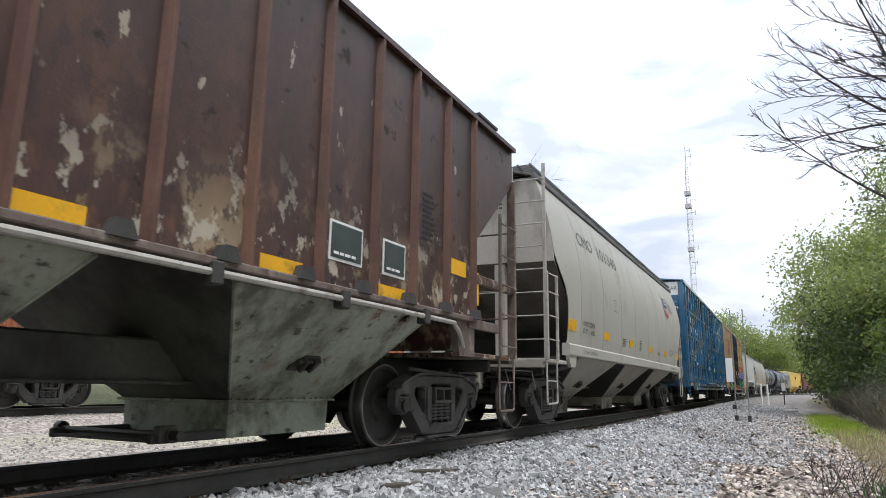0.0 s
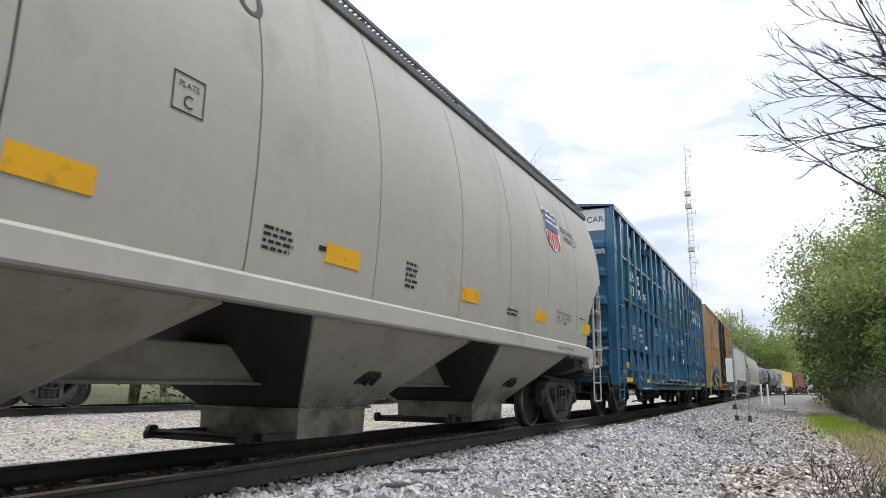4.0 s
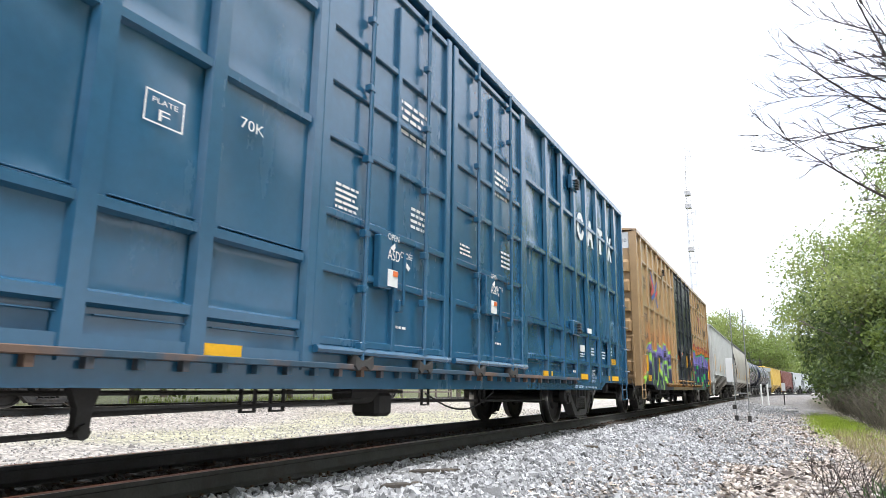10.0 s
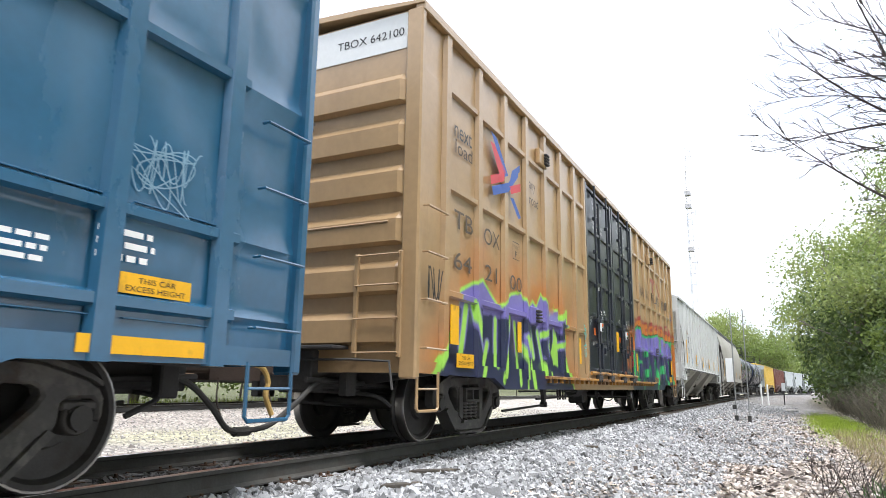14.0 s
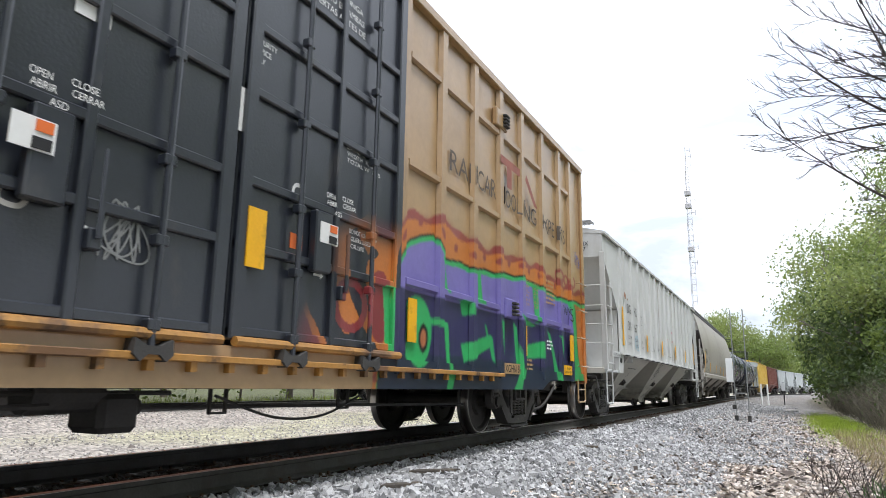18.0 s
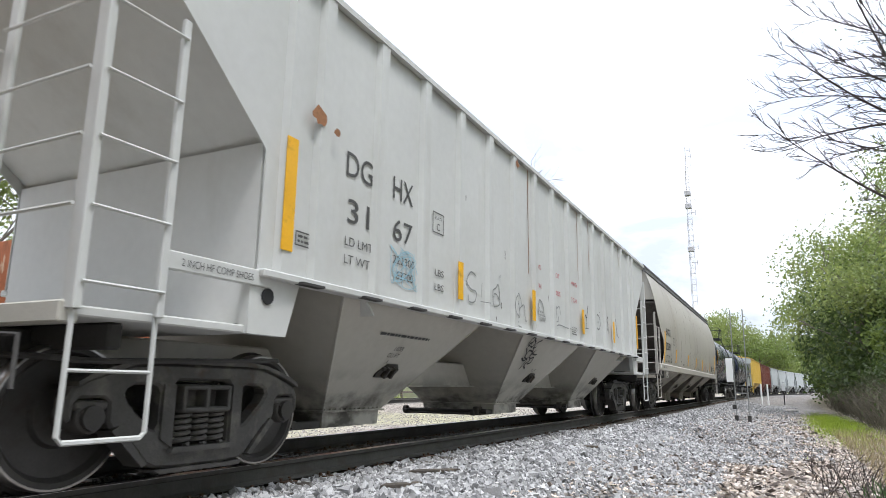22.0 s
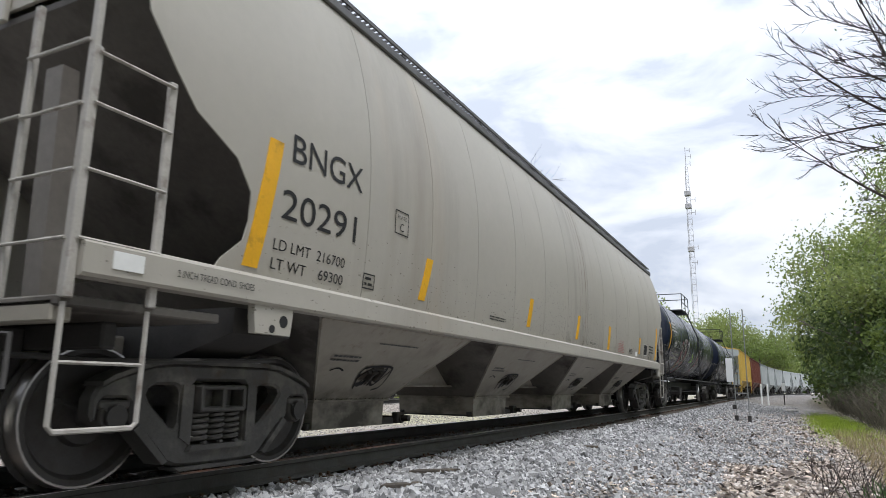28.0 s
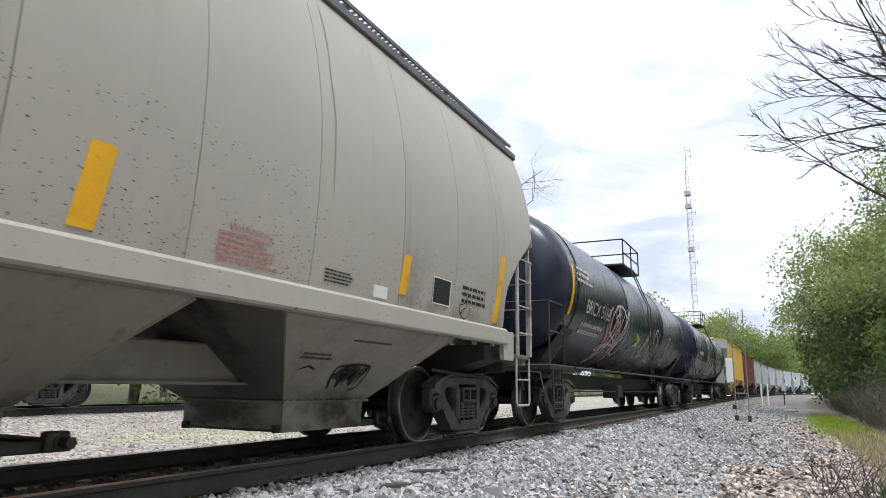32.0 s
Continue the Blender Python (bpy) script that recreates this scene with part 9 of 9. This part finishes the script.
# woods beyond the siding
for i, (x, y, h, m, per) in enumerate([(-19, 8, 15, M_LEAF_PALE, 15), (-20, 12.5, 16, M_LEAF_PALE, 14), (-22, 16, 15, M_LEAF_PALE, 16), (-19, 19, 14, M_LEAF_PALE, 14), (-23, 24, 15, M_LEAF, 10), (-20, 30, 13, M_LEAF_PALE, 10), (-21, 40, 14, M_LEAF, 12),
                                      (-20, 52, 13, M_LEAF, 12), (-24, 64, 33, M_LEAF_PALE, 0), (-19, 77, 15.5, M_LEAF_PALE, 26), (-20, 90, 17.5, M_LEAF_PALE, 26), (-19, 103, 18, M_LEAF_PALE, 26), (-20, 122, 17.5, M_LEAF_DARK, 26), (-19, 142, 17.5, M_LEAF, 26), (-25, 5, 14, M_LEAF, 8), (-27, 20, 14, M_LEAF, 8)]):
    tree(x, y, h, "tall slender tree with thin spring foliage behind the siding" if y < 22 else "spring-green tree behind the siding", m, 200 + i, per, 0.7, 0.13 + 0.0014 * y, 0.2, group="woods beyond the siding")
for i, (x, y, h) in enumerate([(-17.5, 6, 4.6), (-17.5, 10, 5.0), (-17, 14, 4.8), (-17.5, 18, 5.0), (-17, 23, 4.6), (-17.5, 29, 4.5), (-17, 36, 4.5), (-17.5, 45, 4.5), (-17, 58, 5), (-17, 75, 5), (-17, 95, 5)]):
    tree(x, y, h, "leafy underwood shrub behind the siding", M_LEAF, 230 + i, 36, 0.5, 0.11 + 0.001 * y, 0.06, name="shrub", group="underwood beyond the siding")


def bare_tree():
    """A leafless tree whose long limbs reach over the path, each limb feathered with side twigs."""
    rs = random.Random(41)
    th = thing("bare_tree", "leafless tree with long dark reaching twigs", "tree", at=pose(8.3, 16.0, ground_z(8.3, 16.0)))
    s = Shape()
    s.tube(smooth_line([(0, 0, -0.1), (0.1, 0, 4), (0.1, 0.1, 7), (-0.1, 0.1, 12.0)], 4), 0.16, 8, 0.05)
    part("trunk", s, M_TWIG, th, "dark slender trunk")

    def twig(s, p, d, l, r, level):
        pts = [p]
        for k in range(3):
            d = (d + Vector((rs.uniform(-0.2, 0.1), rs.uniform(-0.2, 0.2), rs.uniform(-0.06, 0.24)))).normalized()
            pts.append(pts[-1] + d * l / 3)
        s.tube(pts, r, 4, max(r * 0.5, 0.003), False)
        if level:
            for k in range(4):
                b = pts[1].lerp(pts[3], rs.random())
                q = (d + Vector((rs.uniform(-0.5, 0.5), rs.uniform(-0.5, 0.5), rs.uniform(-0.75, 0.85)))).normalized()
                twig(s, b, q, l * rs.uniform(0.3, 0.55), r * 0.7, level - 1)

    # where each limb leaves the trunk, how far it reaches and rises, and its sag
    limbs = [(4.5, 3.7, 2.6, -0.20, 0.034), (6.6, 3.65, -0.15, 0.22, 0.028), (6.5, 3.25, 2.75, -0.25, 0.032), (6.9, 3.3, 0.9, 0.20, 0.020), (7.0, 2.85, 2.3, 0.05, 0.024), (6.4, 1.9, 4.4, -0.50, 0.036), (7.2, 1.7, 3.4, -0.20, 0.026),
             (8.3, 2.55, 1.45, 0.05, 0.022), (7.6, 3.15, 0.45, 0.12, 0.020), (6.2, 2.65, 0.05, 0.15, 0.018), (5.6, 2.9, 1.3, 0.10, 0.018), (9.0, 2.0, 1.9, 0.1, 0.022), (9.6, 2.3, 1.2, 0.1, 0.020), (7.9, 2.2, 0.6, 0.2, 0.016)]
    for z0, reach, rise, sag, r in limbs:
        reach, r, dy = reach * 0.91, r * 1.35, rs.uniform(-0.7, 0.7)
        pts = [Vector((0, 0, z0)), Vector((-reach * 0.33, dy * 0.3, z0 + rise * 0.30 + sag)), Vector((-reach * 0.68, dy * 0.7, z0 + rise * 0.66 + sag * 0.8)), Vector((-reach, dy, z0 + rise))]
        line = smooth_line(pts, 7)
        b = Shape()
        b.tube(line, r, 5, 0.005, False)
        n = len(line)
        for k in range(18):
            j = min(int(n * (0.10 + 0.9 * k / 18)), n - 2)
            d = (line[j + 1] - line[j]).normalized()
            q = (d + Vector((rs.uniform(-0.2, 0.2), rs.uniform(-0.6, 0.6), rs.choice((-1, 1, 1)) * rs.uniform(0.3, 0.85)))).normalized()
            twig(b, line[j].lerp(line[j + 1], rs.random()), q, rs.uniform(0.45, 1.1) * (1 - 0.4 * j / n), 0.0095, 1)
        part("limb", b, M_TWIG, th)


bare_tree()


def thicket(n, x0, x1, y0, y1, h, m, name, label, seed, thick=0.006):
    """Tangled dry stems, too many to count."""
    rs = random.Random(seed)
    s = Shape()
    for i in range(n):
        x, y = rs.uniform(x0, x1), rs.uniform(y0, y1)
        p = Vector((x, y, ground_z(x, y) - 0.02))
        d = Vector((rs.uniform(-0.7, 0.7), rs.uniform(-0.5, 0.5), 1)).normalized()
        l = h * rs.uniform(0.5, 1.1)
        q = p + d * l * 0.55
        s.tube([p, q, q + (d + Vector((rs.uniform(-0.9, 0.9), rs.uniform(-0.6, 0.6), -0.4))).normalized() * l * 0.5], thick, 3, thick * 0.4, False)
    me = bpy.data.meshes.new(name)
    me.from_pydata(s.v, [], s.f)
    me.materials.append(m)
    return tagged(new(name, me), label, "brush", kind="stuff")


thicket(1200, 7.4, 10.2, 22, 33, 2.0, M_BRUSH, "dead_brush", "tangle of dry grey-brown brush under the trees", 5, 0.007)
thicket(900, 7.6, 9.5, 33, 60, 1.6, M_BRUSH, "dead_brush", "dry grey-brown brush farther along the path", 6, 0.012)


def blades(n, spots_fn, h, m, name, label, seed, w=0.006, lean=0.5):
    rs = np.random.RandomState(seed)
    xy = np.array([spots_fn(rs) for _ in range(n)])
    z = np.array([ground_z(x, y) for x, y in xy]) - 0.01
    p = np.column_stack([xy, z])
    d = np.column_stack([rs.normal(0, lean, n), rs.normal(0, lean, n), np.ones(n)])
    d /= np.linalg.norm(d, axis=1)[:, None]
    l = (h * rs.uniform(0.4, 1.2, n))[:, None]
    a = rs.uniform(0, math.tau, n)
    b = np.column_stack([np.cos(a), np.sin(a), np.zeros(n)]) * w
    v = np.stack([p - b, p + b, p + d * l + b * 0.15, p + d * l - b * 0.15], 1).reshape(-1, 3)
    return tagged(new(name, raw_mesh(name, v, np.arange(4 * n).reshape(-1, 4), m)), label, "grass", kind="stuff")


blades(17000, lambda r: (r.normal(6.5, 0.42), r.normal(30, 5.0)), 0.15, M_GRASS, "grass", "bright yellow-green strip of spring grass", 3, 0.009)
blades(3600, lambda r: (6.0 + abs(r.normal(0, 0.9)), r.uniform(11, 24)), 0.26, M_DRY, "dry_grass", "thin dry straw-coloured grass beside the path", 4, 0.005, 0.3)
blades(170, lambda r: (r.normal(5.95, 0.12), r.normal(9.9, 0.25)), 0.28, mat("weed_green", (0.06, 0.13, 0.03), 0.7, island=0.3, bump=0), "green_weeds", "dark green weeds beside the path", 6, 0.014, 0.6)
thicket(70, 5.1, 5.9, 9.0, 12.5, 0.55, M_TWIG, "dry_stalks", "dark dry weed stalks beside the path", 8, 0.006)

# ---- line-side objects ----
M_GALV = mat("galvanised_steel", (0.33, 0.34, 0.34), 0.5, 0.6, var=0.15, scale=5)
M_SIGN = mat("white_sign_paint", (0.82, 0.83, 0.83), 0.5, var=0.04, bump=0.02)
M_POSTW = mat("white_post_paint", (0.80, 0.80, 0.78), 0.6, var=0.06)
M_CONC = mat("concrete", (0.30, 0.29, 0.27), 0.9, var=0.15, scale=6)


def line_side():
    st = thing("sign_stand", "thin steel stand with a white board beside the ballast", "sign", at=pose(3.1, 29.0, ground_z(3.1, 29.0)))
    g = -0.02
    for x in (0.0, 0.46):
        s = Shape()
        s.tube([(x, 0, g), (x + 0.02, 0, 4.35)], 0.022, 8)
        part("pole", s, M_GALV, st)
        f = Shape()
        f.box(x - 0.07, x + 0.07, -0.07, 0.07, -0.05, 0.22, 0.01)
        part("footing", f, M_DARK, st)
    c = Shape()
    c.box(0.0, 0.46, -0.015, 0.015, 0.06, 0.10)
    c.box(0.0, 0.46, -0.015, 0.015, 1.05, 1.09)
    c.tube([(0.0, 0, 0.4), (0.46, 0, 1.05)], 0.008, 5)
    part("brace", c, M_GALV, st)
    b = Shape()
    b.box(-0.27, -0.02, -0.05, -0.02, 1.50, 2.42, 0.006)
    part("board", b, M_SIGN, st, "blank white board")
    bx = Shape()
    bx.box(-0.12, 0.02, -0.06, 0.06, 0.45, 0.62, 0.01)
    part("junction_box", bx, M_DARK, st)
    for x, y, h in ((3.12, 63.0, 1.75), (3.58, 64.0, 1.8)):
        s = Shape()
        s.lathe([(0, 0.07), (h - 0.05, 0.07), (h, 0.05), (h, 0.0)], 12)
        s.v = [(p[1], p[2], p[0]) for p in s.v]
        o = new("marker_post", s.mesh("marker_post", M_POSTW))
        o.matrix_basis = pose(x + bend(y) - 0.1, y, ground_z(x, y) - 0.05)
        tagged(o, "plain white marker post beside the track", "marker post", "white marker posts")
    p = thing("small_sign", "dark thin post with a small white sign", "sign", at=pose(4.75, 70, ground_z(4.75, 70)))
    s = Shape()
    s.box(-0.05, 0.05, -0.05, 0.05, -0.1, 2.0, 0.01)
    part("post", s, M_DARK, p)
    s = Shape()
    s.box(-0.16, 0.16, -0.075, -0.055, 1.25, 1.95, 0.01)
    part("plate", s, M_SIGN, p)


line_side()


def tower():
    """A guyed lattice mast with antennas, far behind the train."""
    th = thing("radio_mast", "tall thin lattice radio mast with antennas", "radio mast", at=pose(-22.6, 260.0, 1.0))
    m = mat("mast_paint", (0.46, 0.45, 0.46), 0.6, 0.2, var=0.1)
    w, n = 1.15, 40
    legs = Shape()
    H = 84.0
    crn = [(w * math.cos(a), w * math.sin(a)) for a in (0.3, 0.3 + math.tau / 3, 0.3 + 2 * math.tau / 3)]
    for x, y in crn:
        legs.tube([(x, y, -1), (x, y, H * 0.72), (x * 0.5, y * 0.5, H)], 0.075, 5)
    part("mast_legs", legs, m, th)
    br = Shape()
    for i in range(n):
        z = H * i / n
        k = 1.0 if z < H * 0.72 else 1 - 0.5 * (z - H * 0.72) / (H * 0.28)
        for j in range(3):
            a, b = crn[j], crn[(j + 1) % 3]
            br.tube([(a[0] * k, a[1] * k, z), (b[0] * k, b[1] * k, z)], 0.05, 4)
            br.tube([(a[0] * k, a[1] * k, z), (b[0] * k, b[1] * k, z + H / n)], 0.036, 4)
    part("lattice", br, m, th)
    an = Shape()
    an.tube([(0, 0, H), (0, 0, H + 8)], 0.12, 5)
    for z, l in ((H + 6.5, 1.6), (H + 4, 1.9), (H + 1, 1.6), (H * 0.84, 2.6), (H * 0.78, 2.4), (H * 0.62, 2.6), (H * 0.55, 2.0)):
        an.tube([(0, 0, z), (l, 0, z)], 0.08, 4)
        an.tube([(l, 0, z - 0.9), (l, 0, z + 0.9)], 0.1, 4)
    for z in (H * 0.80, H * 0.86, H * 0.60):
        an.box(-1.1, 1.1, -1.1, 1.1, z, z + 1.8, 0.1)
    part("antennas", an, m, th)


tower()

# ---- cars parked on the siding ----
M_OLDRUST = mat("old_rust_paint", (0.34, 0.11, 0.045), 0.75, var=0.3, scale=1.5, marks=[((0.12, 0.05, 0.03), 2, 0.48, 0.62, 4, 0.8), ((0.55, 0.42, 0.30), 2.5, 0.60, 0.66, 3, 0.8)])
M_OLDWHITE = mat("old_cream_paint", (0.58, 0.53, 0.46), 0.7, var=0.12, scale=1.2, marks=[(RUST, 1.6, 0.55, 0.66, 4, 0.7)])


def gondola(name, label, L, m, ribs, z1, at, trim):
    car = thing(name, label, "gondola", "cars parked on the siding", at=at)
    for x in (-1.5, 1.5):
        s = Shape()
        s.box(x - 0.03, x + 0.03, 0.0, L, 1.05, z1, 0.01)
        part("side_wall", s, m, car)
        y = 0.15
        while y < L:
            r = Shape()
            sg = 1 if x > 0 else -1
            lo, hi = sorted((x + sg * 0.02, x + sg * 0.10))
            r.box(lo, hi, y - 0.07, y + 0.07, 1.0, z1 - 0.02, 0.012)
            part("side_post", r, m, car)
            y += ribs
        t = Shape()
        t.box(x - 0.06, x + 0.10, 0, L, z1 - 0.02, z1 + 0.08, 0.015)
        part("top_chord", t, trim, car)
    for y in (0.0, L):
        s = Shape()
        s.box(-1.5, 1.5, y - 0.04, y + 0.04, 1.05, z1, 0.01)
        part("end_wall", s, m, car)
    f = Shape()
    f.box(-1.5, 1.5, 0, L, 0.95, 1.06, 0.01)
    f.box(-0.33, 0.33, -0.6, L + 0.6, 0.68, 0.98, 0.02)
    part("underframe", f, M_DARK, car)
    for y in (1.5, L - 1.5):
        truck(car, y, False)
    return car


gondola("gondola", "tall rusty orange gondola with upright posts parked on the siding", 19.0, M_OLDRUST, 0.62, 3.95, pose(SIDE_X, 9.1, SIDE_Z), M_OLDWHITE)
gondola("gondola", "cream and rust gondola parked on the siding", 16.0, M_OLDWHITE, 1.1, 3.9, pose(SIDE_X, -8.1, SIDE_Z), M_OLDRUST)


def pole_fence():
    th = thing("rail_fence", "low grey rail fence beyond the siding", "fence")
    for i in range(7):
        y = 28 + 2.2 * i
        s = Shape()
        s.box(-15.45, -15.33, y - 0.06, y + 0.06, -0.5, 0.75, 0.01)
        part("post", s, M_BARK, th)
    for z in (0.25, 0.6):
        s = Shape()
        s.box(-15.42, -15.36, 28, 41.2, z - 0.05, z + 0.05, 0.01)
        part("rail", s, M_BARK, th)


pole_fence()
blades(2500, lambda r: (r.uniform(-16.5, -14.6), r.uniform(16, 34)), 0.4, M_GRASS, "grass", "patch of green grass beyond the siding", 13, 0.012)



# ---- what moves ----
def car_pose(u, trucks, t):
    """A car rides on its two trucks along the bend."""
    y = u - run(t)
    a, b = y + trucks[0], y + trucks[1]
    pa, pb = Vector((bend(a), a, 0)), Vector((bend(b), b, 0))
    d = (pb - pa).normalized()
    rz = math.degrees(math.atan2(-d.x, d.y))
    o = pa - d * trucks[0]
    return pose(o.x, o.y, 0, 0, 0, rz)


def motions():
    times = [0.5 * i for i in range(65)]
    for car, u, trucks in CARS:
        walk(car, [(t, car_pose(u, trucks, t)) for t in times])
    steps = [0.2 * i for i in range(161)]
    for w, dy in ROLLERS:
        walk(w, [(t, pose(0, dy, WR, math.degrees(run(t) / WR) % 360)) for t in steps])


motions()
